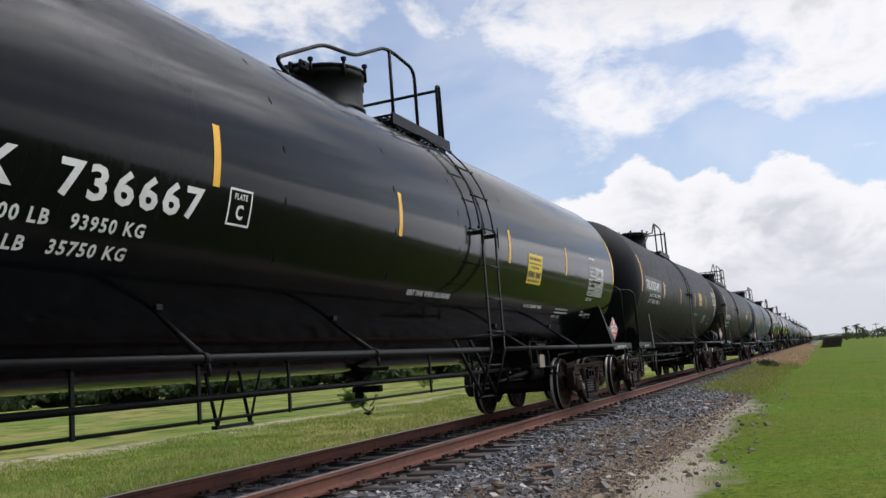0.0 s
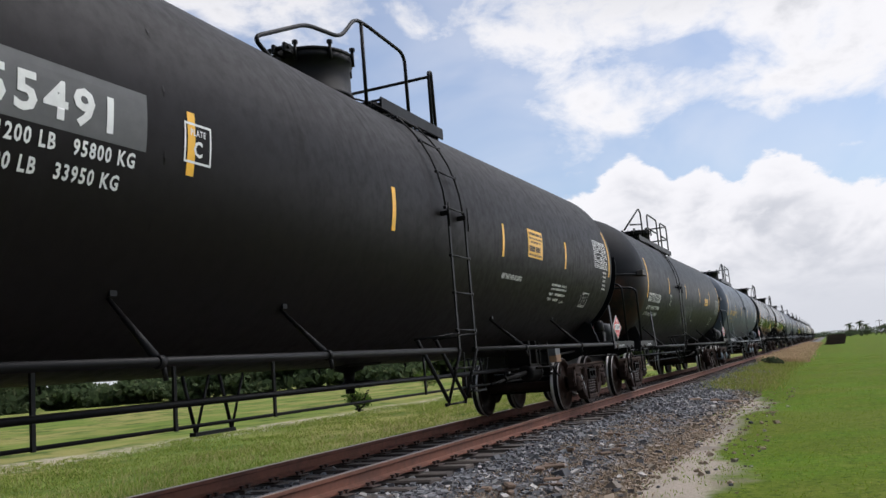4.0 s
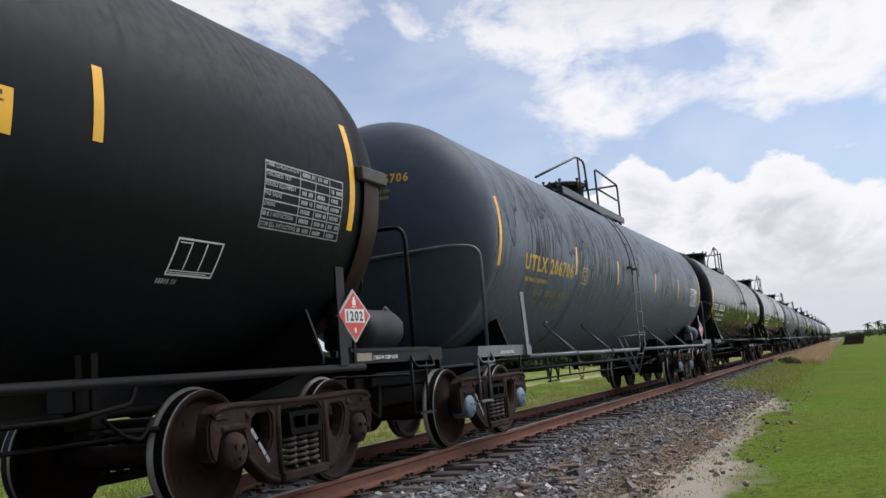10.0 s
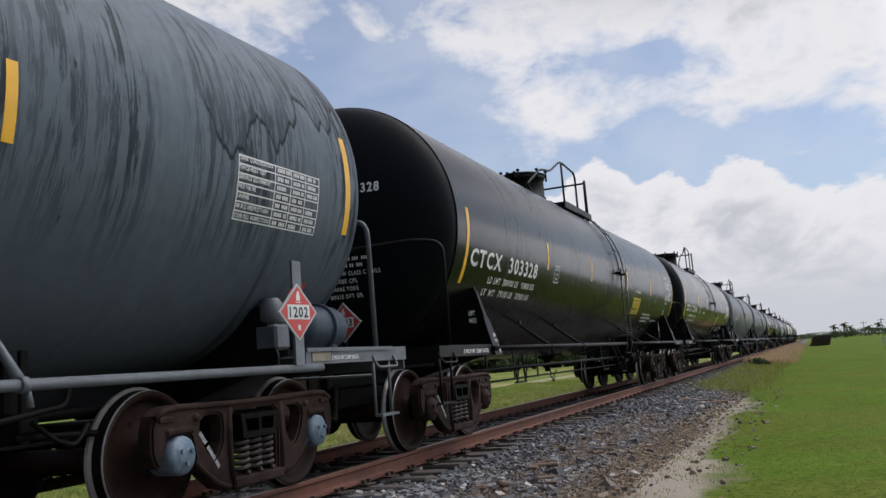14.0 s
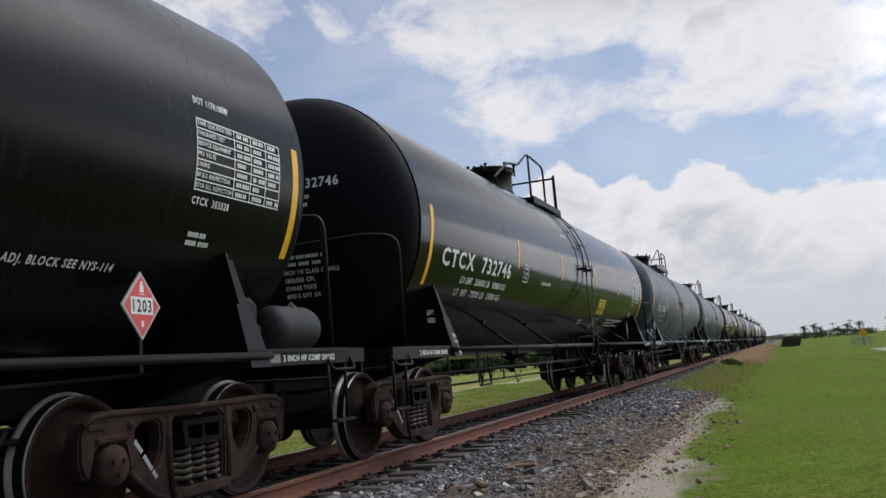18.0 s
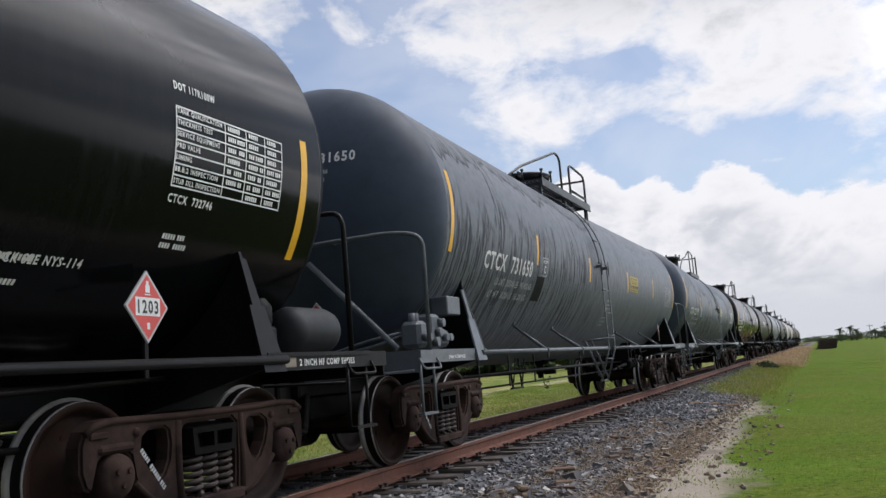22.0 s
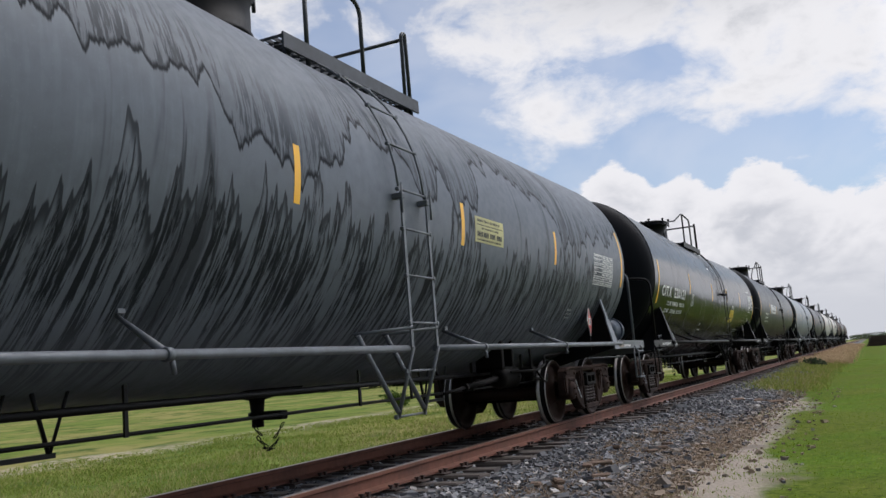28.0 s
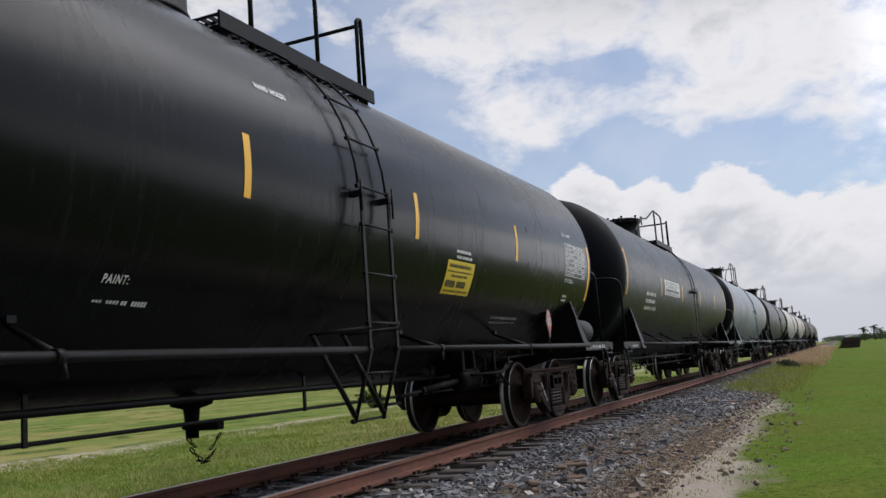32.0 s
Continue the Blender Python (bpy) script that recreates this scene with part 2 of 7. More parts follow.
M["frame_black"] = plain("black_frame_paint", (0.0042, 0.0042, 0.0046), 0.5, 0, 0.4, 10, (0.012, 0.010, 0.009), 0.15, 0, 0.15)
M["frame_grey"] = plain("grey_frame_paint", (0.098, 0.110, 0.123), 0.5, 0, 0.5, 10, (0.03, 0.03, 0.03))
M["top_grey"] = plain("dark_grey_top_paint", (0.026, 0.029, 0.033), 0.5, 0, 0.5, 10, (0.012, 0.012, 0.013))
M["cast_steel"] = plain("rusty_cast_steel", (0.056, 0.035, 0.028), 0.85, 0, 0.85, 6, (0.014, 0.009, 0.008), 0.5, 0.3, 0.12)
M["dark_steel"] = plain("oily_dark_steel", (0.0042, 0.0038, 0.0036), 0.65, 0, 0.6, 12, (0.012, 0.009, 0.0075), 0.3, 0, 0.08)
M["wheel"] = plain("wheel_plate_steel", (0.030, 0.015, 0.0105), 0.6, 0.0, 0.6, 8, (0.012, 0.008, 0.007), 0.2, 0, 0.12)
M["tread"] = plain("polished_wheel_tread", (0.42, 0.40, 0.38), 0.40, 0.6, 0.4, 20, (0.13, 0.115, 0.105), 0.1)
M["spring"] = plain("spring_steel", (0.045, 0.030, 0.025), 0.7, 0, 0.5, 18, (0.02, 0.015, 0.013))
M["yellow"] = plain("yellow_reflective_tape", (0.82, 0.43, 0.012), 0.42, 0, 0.25, 9, (0.50, 0.27, 0.03), 0.03)
M["panel_mustard"] = plain("mustard_panel", (0.46, 0.33, 0.03), 0.55, 0, 0.4, 7, (0.33, 0.25, 0.06), 0.03)
M["panel_yellow"] = plain("yellow_panel", (0.72, 0.52, 0.02), 0.5, 0, 0.2, 7, (0.55, 0.40, 0.06), 0.03)
M["panel_cream"] = plain("faded_cream_panel", (0.50, 0.47, 0.20), 0.55, 0, 0.5, 7, (0.34, 0.33, 0.20), 0.03)
M["white"] = plain("white_stencil_paint", (0.72, 0.72, 0.70), 0.55, 0, 0.35, 22, (0.45, 0.45, 0.44), 0.03)
M["white_faded"] = plain("faded_white_stencil_paint", (0.40, 0.41, 0.41), 0.6, 0, 0.75, 16, (0.12, 0.13, 0.14), 0.03)
M["gold"] = plain("yellow_stencil_paint", (0.62, 0.36, 0.03), 0.6, 0, 0.5, 16, (0.30, 0.20, 0.04), 0.03)
M["gold_faded"] = plain("faded_yellow_stencil_paint", (0.26, 0.19, 0.05), 0.6, 0, 0.9, 14, (0.09, 0.095, 0.09), 0.03)
M["black_ink"] = plain("black_ink", (0.02, 0.02, 0.02), 0.6, 0, 0.2)
M["red"] = plain("red_placard", (0.55, 0.045, 0.035), 0.45, 0, 0.35, 12, (0.40, 0.06, 0.05), 0.03)
M["grey_patch"] = plain("grey_number_patch", (0.085, 0.085, 0.085), 0.6, 0, 0.4, 8, (0.05, 0.05, 0.05), 0.03)
M["tan_board"] = plain("bare_tan_board", (0.30, 0.17, 0.085), 0.8, 0, 0.5, 10, (0.16, 0.11, 0.08))
M["tan_patch"] = plain("bare_tan_patch", (0.26, 0.225, 0.175), 0.8, 0, 0.5)


# ---- geometry helpers ----
def part(name, data, mats, parent=None, label="", at=None):
    """Links a bmesh or mesh as one object under a thing or a part."""
    if isinstance(data, bmesh.types.BMesh):
        me = bpy.data.meshes.new(name)
        data.to_mesh(me)
        data.free()
        data = me
    if not data.materials:
        for k in mats if isinstance(mats, (list, tuple)) else [mats]:
            data.materials.append(M[k])
    ob = new(name, data)
    if parent:
        ob.parent = parent
    if at is not None:
        ob.matrix_basis = at
    if label:
        ob["label"] = label
    return ob


def sheet(name, verts, faces, mats, smooth=False, parent=None, label="", at=None):
    me = bpy.data.meshes.new(name)
    me.from_pydata([tuple(v) for v in verts], [], [tuple(f) for f in faces])
    if smooth:
        me.polygons.foreach_set("use_smooth", [True] * len(me.polygons))
    return part(name, me, mats, parent, label, at)


def add_box(b, x0, x1, y0, y1, z0, z1, m=None, bevel=0.0):
    q = Matrix.Translation(((x0 + x1) / 2, (y0 + y1) / 2, (z0 + z1) / 2)) @ Matrix.Diagonal((x1 - x0, y1 - y0, z1 - z0, 1))
    r = bmesh.ops.create_cube(b, size=1, matrix=(m @ q) if m else q)
    if bevel:
        es = list({e for v in r["verts"] for e in v.link_edges})
        bmesh.ops.bevel(b, geom=es, offset=bevel, segments=1, affect="EDGES")


def add_cyl(b, p, q, r, seg=12, r2=None, smooth=True):
    p, q = Vector(p), Vector(q)
    d = q - p
    m = Matrix.Translation((p + q) / 2) @ d.to_track_quat("Z", "Y").to_matrix().to_4x4()
    res = bmesh.ops.create_cone(b, cap_ends=True, segments=seg, radius1=r, radius2=r if r2 is None else r2, depth=d.length, matrix=m)
    if smooth:
        for f in {f for v in res["verts"] for f in v.link_faces}:
            f.smooth = len(f.verts) == 4


def rounded(pts, r, n=4):
    """A polyline with its corners rounded."""
    pts = [Vector(p) for p in pts]
    out = [pts[0]]
    for a, c, e in zip(pts, pts[1:], pts[2:]):
        k = min(r, (a - c).length * 0.45, (e - c).length * 0.45)
        s, t = c + (a - c).normalized() * k, c + (e - c).normalized() * k
        for i in range(n + 1):
            u = i / n
            out.append(s * (1 - u) ** 2 + c * 2 * u * (1 - u) + t * u * u)
    return out + [pts[-1]]


def add_pipe(b, pts, r, seg=8):
    """A round bar along a polyline, capped at both ends."""
    pts = [Vector(p) for p in pts]
    rings = []
    up = None
    for i, p in enumerate(pts):
        d = (pts[min(i + 1, len(pts) - 1)] - pts[max(i - 1, 0)]).normalized()
        if up is None:
            up = d.orthogonal().normalized()
        up = (up - d * up.dot(d)).normalized()
        side = d.cross(up)
        rings.append([b.verts.new(p + (up * math.cos(k * math.tau / seg) + side * math.sin(k * math.tau / seg)) * r) for k in range(seg)])
    for a, c in zip(rings, rings[1:]):
        for k in range(seg):
            b.faces.new((a[k], a[(k + 1) % seg], c[(k + 1) % seg], c[k])).smooth = True
    b.faces.new(rings[0][::-1])
    b.faces.new(rings[-1])


def add_lathe(b, prof, m, seg=32, mats=None, smooth=True):
    """Turns (radius, height) pairs round the local z axis; m places it."""
    rings = []
    for r, h in prof:
        if r < 1e-5:
            rings.append([b.verts.new(m @ Vector((0, 0, h)))] * seg)
        else:
            rings.append([b.verts.new(m @ Vector((r * math.cos(k * math.tau / seg), r * math.sin(k * math.tau / seg), h))) for k in range(seg)])
    for i, (a, c) in enumerate(zip(rings, rings[1:])):
        for k in range(seg):
            vs = []
            for v in (a[k], a[(k + 1) % seg], c[(k + 1) % seg], c[k]):
                if v not in vs:
                    vs.append(v)
            if len(vs) > 2:
                f = b.faces.new(vs)
                f.smooth = smooth
                f.material_index = mats[i] if mats else 0


def add_plate(b, outer, holes, x0, x1):
    """A flat plate in the y-z plane with openings, from x0 to x1."""
    def loop(pts):
        vs = [b.verts.new((x0, y, z)) for y, z in pts]
        return [b.edges.new((vs[i], vs[(i + 1) % len(vs)])) for i in range(len(vs))]
    es = loop(outer)
    for h in holes:
        es += loop(h)
    fs = [g for g in bmesh.ops.triangle_fill(b, use_beauty=True, edges=es)["geom"] if isinstance(g, bmesh.types.BMFace)]
    ext = bmesh.ops.extrude_face_region(b, geom=fs)["geom"]
    bmesh.ops.translate(b, vec=(x1 - x0, 0, 0), verts=[v for v in ext if isinstance(v, bmesh.types.BMVert)])


XC = -5.09      # middle of the track
TIE_TOP = -0.19
rng = np.random.default_rng(7)


def ground_z(x, y):
    """Ballast crown under the track, lawn beside it, a shallow dip beyond."""
    d = np.abs(x - XC)
    side = np.where(x > XC, -0.43, -0.62)
    w = np.where(x > XC, 1.9, 2.0)
    k = np.clip((d - 1.45) / w, 0, 1)
    k = k * k * (3 - 2 * k)
    z = TIE_TOP - 0.045 + (side - TIE_TOP + 0.045) * k
    far = np.clip((-x - 9) / 40, 0, 1) * 0.35
    return z - np.where(x < -9, far, 0) + 0.025 * np.sin(x * 1.7 + 0.6 * y) * np.clip((d - 2.2) / 2, 0, 1) + 0.02 * np.sin(y * 0.9 + x)


# ---- ground materials ----
def ground_material():
    m = Mat("ground_cover")
    x, y, z = m.xyz()
    wob = m.noise(0.55, 5, 0.62)
    tuft = m.noise(2.6, 5, 0.65)
    fine = m.noise(26.0, 5, 0.7)
    dots = m.noise(70.0, 3, 0.6)
    broad = m.noise(0.11, 4, 0.55)
    lawn = m.mix(m.ramp(tuft, 0.3, 0.7), (0.058, 0.106, 0.006), (0.098, 0.138, 0.012))
    lawn = m.mix(m.math("MULTIPLY", m.ramp(m.noise(0.9, 5, 0.65), 0.47, 0.63), 0.9), lawn, (0.135, 0.150, 0.024))
    lawn = m.mix(m.ramp(broad, 0.35, 0.70), lawn, (0.105, 0.130, 0.018))
    lawn = m.mix(m.math("MULTIPLY", m.ramp(m.noise(0.35, 5, 0.6), 0.46, 0.62), 0.8), lawn, (0.085, 0.160, 0.010))
    lawn = m.mix(m.math("MULTIPLY", m.ramp(m.noise(4.5, 4, 0.65), 0.52, 0.72), 0.55), lawn, (0.200, 0.200, 0.055))
    lawn = m.mix(m.math("MULTIPLY", m.ramp(fine, 0.35, 0.75), 0.45), lawn, (0.046, 0.075, 0.007))
    lawn = m.mix(m.math("MULTIPLY", m.ramp(m.noise(11.0, 5, 0.75), 0.48, 0.64), 0.85), lawn, (0.032, 0.060, 0.005))
    lawn = m.mix(m.math("MULTIPLY", m.ramp(m.noise(17.0, 4, 0.75), 0.54, 0.68), 0.7), lawn, (0.170, 0.215, 0.030))
    field = m.mix(m.ramp(broad, 0.40, 0.60), (0.125, 0.170, 0.032), (0.230, 0.212, 0.072))
    field = m.mix(m.ramp(wob, 0.48, 0.66), field, (0.052, 0.089, 0.013))
    sand = m.mix(m.ramp(fine, 0.3, 0.7), (0.370, 0.325, 0.268), (0.250, 0.210, 0.170))
    sand = m.mix(m.ramp(tuft, 0.60, 0.74), sand, (0.124, 0.113, 0.062))
    dirt = m.mix(m.ramp(fine, 0.3, 0.75), (0.205, 0.165, 0.125), (0.125, 0.100, 0.080))
    dirt = m.mix(m.ramp(dots, 0.55, 0.7), dirt, (0.176, 0.160, 0.140))
    stone = m.mix(m.ramp(dots, 0.3, 0.7), (0.062, 0.063, 0.068), (0.185, 0.185, 0.188))
    xw = m.math("MULTIPLY_ADD", m.math("SUBTRACT", wob, 0.5), 1.7, x)
    far_y = m.ramp(y, 21.0, 26.0)
    lawn_edge = m.math("MULTIPLY_ADD", far_y, -0.5, m.ramp(y, 9.0, 13.0, -1.05, -1.45))
    col = m.mix(m.math("MULTIPLY", m.ramp(xw, -3.0, -2.5), m.ramp(y, 16.0, 10.0, 0.35, 1.0)), stone, dirt)
    col = m.mix(m.math("MULTIPLY", m.ramp(xw, -2.25, -1.95), m.ramp(m.noise(1.1, 4, 0.6), 0.36, 0.50, 0.25, 1.0)), col, sand)
    col = m.mix(m.ramp(m.math("SUBTRACT", xw, lawn_edge), -0.22, 0.12), col, lawn)
    col = m.mix(m.ramp(xw, -6.9, -7.4), col, field)
    path = m.math("MULTIPLY", m.ramp(xw, -17.2, -18.4), m.ramp(xw, -21.0, -19.6))
    col = m.mix(m.math("MULTIPLY", path, m.ramp(tuft, 0.44, 0.52)), col, (0.34, 0.30, 0.22))
    road = m.math("MULTIPLY", m.ramp(m.math("MULTIPLY_ADD", wob, 2.0, x), 6.9, 7.4), m.math("MULTIPLY", m.ramp(y, 64.0, 65.0), m.ramp(y, 77.0, 75.0)))
    col = m.mix(road, col, (0.30, 0.285, 0.26))
    m.bump(m.math("ADD", m.math("MULTIPLY", fine, 0.6), m.math("MULTIPLY", dots, 0.4)), 0.55, 0.03)
    return m.done(col, 0.95, spec=0.05)


def stones_material():
    m = Mat("ballast_stone")
    r = m.t.nodes.new("ShaderNodeNewGeometry").outputs["Random Per Island"]
    n = m.noise(30.0, 4, 0.6)
    col = m.mix(r, (0.048, 0.050, 0.056), (0.240, 0.246, 0.258))
    side = m.ramp(m.math("MULTIPLY_ADD", m.noise(0.8, 3, 0.5), 1.6, m.xyz()[0]), -1.75, -1.15)
    col = m.mix(m.math("MULTIPLY", side, m.ramp(r, 0.1, 0.35)), col, (0.25, 0.195, 0.14))
    col = m.mix(m.ramp(r, 0.86, 0.99), col, (0.42, 0.40, 0.37))
    col = m.mix(m.math("MULTIPLY", m.ramp(n, 0.4, 0.7), 0.4), col, (0.14, 0.115, 0.09))
    return m.done(col, 0.9, spec=0.25)


def blades_material(name, a, b, c, odd):
    m = Mat(name)
    r = m.t.nodes.new("ShaderNodeNewGeometry").outputs["Random Per Island"]
    col = m.mix(r, a, b)
    col = m.mix(m.ramp(r, 1 - odd, 1.0), col, c)
    out = m.done(col, 0.75, spec=0.08)
    tl = m.node("ShaderNodeBsdfTranslucent", Color=col)
    mx = m.t.nodes.new("ShaderNodeMixShader")
    mx.inputs[0].default_value = 0.45
    m.put(mx.inputs[1], m.p.outputs[0])
    m.put(mx.inputs[2], tl.outputs[0])
    m.t.links.new(mx.outputs[0], m.t.nodes["Material Output"].inputs["Surface"])
    return out


M["ground"] = ground_material()
M["stones"] = stones_material()
M["lawn_blades"] = blades_material("lawn_blades", (0.135, 0.215, 0.014), (0.190, 0.255, 0.026), (0.260, 0.240, 0.080), 0.14)
M["tall_blades"] = blades_material("tall_grass", (0.160, 0.225, 0.036), (0.230, 0.275, 0.062), (0.350, 0.310, 0.130), 0.20)
M["weed_blades"] = blades_material("weeds", (0.180, 0.230, 0.045), (0.290, 0.300, 0.080), (0.380, 0.300, 0.140), 0.30)
M["dry_blades"] = blades_material("dry_reddish_grass", (0.40, 0.27, 0.16), (0.50, 0.37, 0.24), (0.30, 0.27, 0.11), 0.25)
M["dry_stems"] = blades_material("dry_grass_stems", (0.34, 0.30, 0.13), (0.46, 0.40, 0.20), (0.24, 0.26, 0.08), 0.3)
M["straw"] = blades_material("straw_and_bark_litter", (0.240, 0.175, 0.120), (0.400, 0.315, 0.225), (0.120, 0.088, 0.065), 0.3)
M["tie_wood"] = plain("creosoted_tie_wood", (0.050, 0.040, 0.034), 0.9, 0, 0.6, 9, (0.11, 0.09, 0.075), 0.6, 0.5)
M["rail_rust"] = plain("rusted_rail_steel", (0.150, 0.055, 0.031), 0.85, 0, 0.6, 7, (0.055, 0.026, 0.018), 0.3)
M["rail_top"] = plain("polished_rail_head", (0.24, 0.16, 0.12), 0.40, 1.0, 0.5, 12, (0.17, 0.09, 0.06), 0.1)
M["plate_iron"] = plain("rusty_tie_plate", (0.055, 0.034, 0.026), 0.85, 0, 0.5, 15)

# ---- ground sheet: finer near the track, out to the horizon ----
gx = np.unique(np.concatenate([np.linspace(-9, 3, 61), np.linspace(3, 30, 16), np.linspace(-60, -9, 24), np.geomspace(30, 2400, 12), -np.geomspace(60, 2400, 12)]))
gy = np.unique(np.concatenate([np.linspace(-20, 45, 120), np.linspace(45, 160, 50), np.geomspace(160, 4200, 18), np.array([-300.0, -100.0, -45.0])]))
GX, GY = np.meshgrid(gx, gy)
GZ = ground_z(GX, GY)
nx = len(gx)
ground = sheet("ground", np.stack([GX, GY, GZ], -1).reshape(-1, 3),
               [(j * nx + i, j * nx + i + 1, (j + 1) * nx + i + 1, (j + 1) * nx + i) for j in range(len(gy) - 1) for i in range(nx - 1)], "ground", True)
tagged(ground, "mown green lawn, sandy track edge and open field", "ground", kind="structure")


def scatter(n, x0, x1, y0, y1, power=1.6):
    """Random places, denser towards the near end."""
    x = rng.uniform(x0, x1, n)
    y = y0 + (y1 - y0) * rng.random(n) ** power
    return x, y


def blades(name, x, y, h, w, lean, mat, label, category):
    """Grass as bent two-segment blades, one object."""
    n = len(x)
    z = ground_z(x, y)
    a = rng.uniform(0, math.tau, n)
    hh = h * rng.uniform(0.55, 1.25, n)
    ww = w * rng.uniform(0.6, 1.3, n)
    b = rng.uniform(0, math.tau, n)
    ll = lean * hh * rng.uniform(0.2, 1.0, n)
    dx, dy = np.cos(a) * ww / 2, np.sin(a) * ww / 2
    lx, ly = np.cos(b) * ll, np.sin(b) * ll
    v = np.empty((n, 5, 3))
    v[:, 0] = np.stack([x - dx, y - dy, z - 0.01], 1)
    v[:, 1] = np.stack([x + dx, y + dy, z - 0.01], 1)
    v[:, 2] = np.stack([x - dx * 0.7 + lx * 0.35, y - dy * 0.7 + ly * 0.35, z + hh * 0.6], 1)
    v[:, 3] = np.stack([x + dx * 0.7 + lx * 0.35, y + dy * 0.7 + ly * 0.35, z + hh * 0.6], 1)
    v[:, 4] = np.stack([x + lx, y + ly, z + hh * (1 - 0.25 * lean)], 1)
    k = np.arange(n)[:, None] * 5
    quads, tris = (k + [0, 1, 3, 2]).tolist(), (k + [2, 3, 4]).tolist()
    return tagged(sheet(name, v.reshape(-1, 3), quads + tris, mat), label, category, kind="stuff")


def clumped(n, x0, x1, y0, y1, per, spread, power=1.5):
    cx, cy = scatter(n, x0, x1, y0, y1, power)
    return (np.repeat(cx, per) + rng.normal(0, spread, n * per)), (np.repeat(cy, per) + rng.normal(0, spread, n * per))


def lumps(name, x, y, size, mat, label, category, sink=0.3):
    """Broken stones as uneven eight-cornered lumps, one object."""
    n = len(x)
    base = np.array([(i, j, k) for k in (-1, 1) for j in (-1, 1) for i in (-1, 1)], float) * 0.5
    v = base[None] * rng.uniform(0.55, 1.2, (n, 8, 3))
    ang = rng.uniform(0, math.tau, n)
    tip = rng.normal(0, 0.5, n)
    c, s = np.cos(ang)[:, None], np.sin(ang)[:, None]
    ct, st = np.cos(tip)[:, None], np.sin(tip)[:, None]
    X, Y, Z = v[..., 0], v[..., 1], v[..., 2]
    Y, Z = Y * ct - Z * st, Y * st + Z * ct
    X, Y = X * c - Y * s, X * s + Y * c
    sz = (size * rng.lognormal(0, 0.35, n))[:, None]
    z0 = ground_z(x, y)
    v = np.stack([X * sz + x[:, None], Y * sz + y[:, None], Z * sz * 0.8 + z0[:, None] + sz * (0.5 - sink)], -1)
    q = np.array([(0, 2, 3, 1), (4, 5, 7, 6), (0, 1, 5, 4), (2, 6, 7, 3), (0, 4, 6, 2), (1, 3, 7, 5)])
    f = (np.arange(n)[:, None, None] * 8 + q[None]).reshape(-1, 4).tolist()
    return tagged(sheet(name, v.reshape(-1, 3), f, mat), label, category, kind="stuff")


# ballast on the near shoulder, between the ties, and thinner over the dirt
bx, by = scatter(21000, XC + 1.2, XC + 2.75, 4, 60, 1.9)
cx_, cy_ = scatter(7000, XC - 1.25, XC + 1.25, 4, 50, 1.7)
dx_, dy_ = scatter(13000, XC + 2.4, XC + 3.35, 4, 40, 1.8)
keep = rng.random(len(dx_)) > (dx_ - XC - 2.6) / 0.95
ex_, ey_ = scatter(260, XC + 3.1, XC + 4.25, 6, 26, 1.4)
lumps("ballast_gravel", np.concatenate([bx, cx_, dx_[keep], ex_]), np.concatenate([by, cy_, dy_[keep], ey_]), 0.036, "stones",
      "grey crushed stone ballast along the track", "gravel")
# lawn, tall grass beyond the rails, weeds, dry reddish grass
lx, ly = scatter(46000, -2.4, 9.0, 5.0, 60, 1.7)
ok = lx > np.interp(ly, [9, 13, 21, 26], [-0.85, -1.2, -1.2, -1.7]) + 0.4 * np.sin(ly * 0.8) * np.sin(ly * 0.31 + 1)
blades("lawn_grass", lx[ok], ly[ok], 0.024, 0.009, 2.2, "lawn_blades", "short mown green lawn grass", "grass")
tx, ty = clumped(60, -2.1, -1.0, 7.0, 22, 34, 0.15)
blades("edge_tufts", tx, ty, 0.04, 0.008, 1.8, "lawn_blades", "ragged grass tufts at the sandy edge", "grass")
fx, fy = clumped(5200, -19, -7.3, 3, 60, 16, 0.20, 1.3)
blades("field_grass", fx, fy, 0.12, 0.016, 2.1, "tall_blades", "uneven green and straw field grass", "grass")
qx, qy = clumped(900, -13, -7.1, 3, 45, 10, 0.22, 1.2)
blades("field_straw", qx, qy, 0.20, 0.010, 1.4, "dry_stems", "straw-coloured seed stems in the field grass", "grass")
wx, wy = clumped(560, -3.2, -1.6, 25, 64, 22, 0.24, 1.0)
blades("trackside_weeds", wx, wy, 0.20, 0.018, 1.6, "weed_blades", "yellow-green weeds on the track shoulder", "weeds")
rx, ry = clumped(1100, -3.4, -1.5, 52, 190, 22, 0.25, 1.4)
blades("dry_grass", rx, ry, 0.40, 0.035, 1.2, "dry_blades", "dry reddish grass along the track", "grass")
sx, sy = clumped(760, XC + 1.9, XC + 3.2, 6, 17, 18, 0.18, 1.2)
blades("straw_litter", sx, sy, 0.055, 0.014, 3.2, "straw", "straw and bark litter on the ballast shoulder", "litter")


def wood_chip(x, y, ln, turn, tilt):
    b = bmesh.new()
    add_box(b, -ln / 2, ln / 2, -0.05, 0.05, -0.02, 0.025, None, 0.012)
    for v in b.verts:
        v.co.y *= 0.7 + 0.5 * random.random()
        v.co.z *= 0.6 + 0.7 * random.random()
    z = float(ground_z(np.array(x), np.array(y)))
    ob = part("wood_scrap", b, "bark", None, "", pose(x, y, z + 0.035, tilt, 0, turn))
    return tagged(ob, "splintered brown tie scrap lying on the ballast", "wood scrap", "tie scraps")


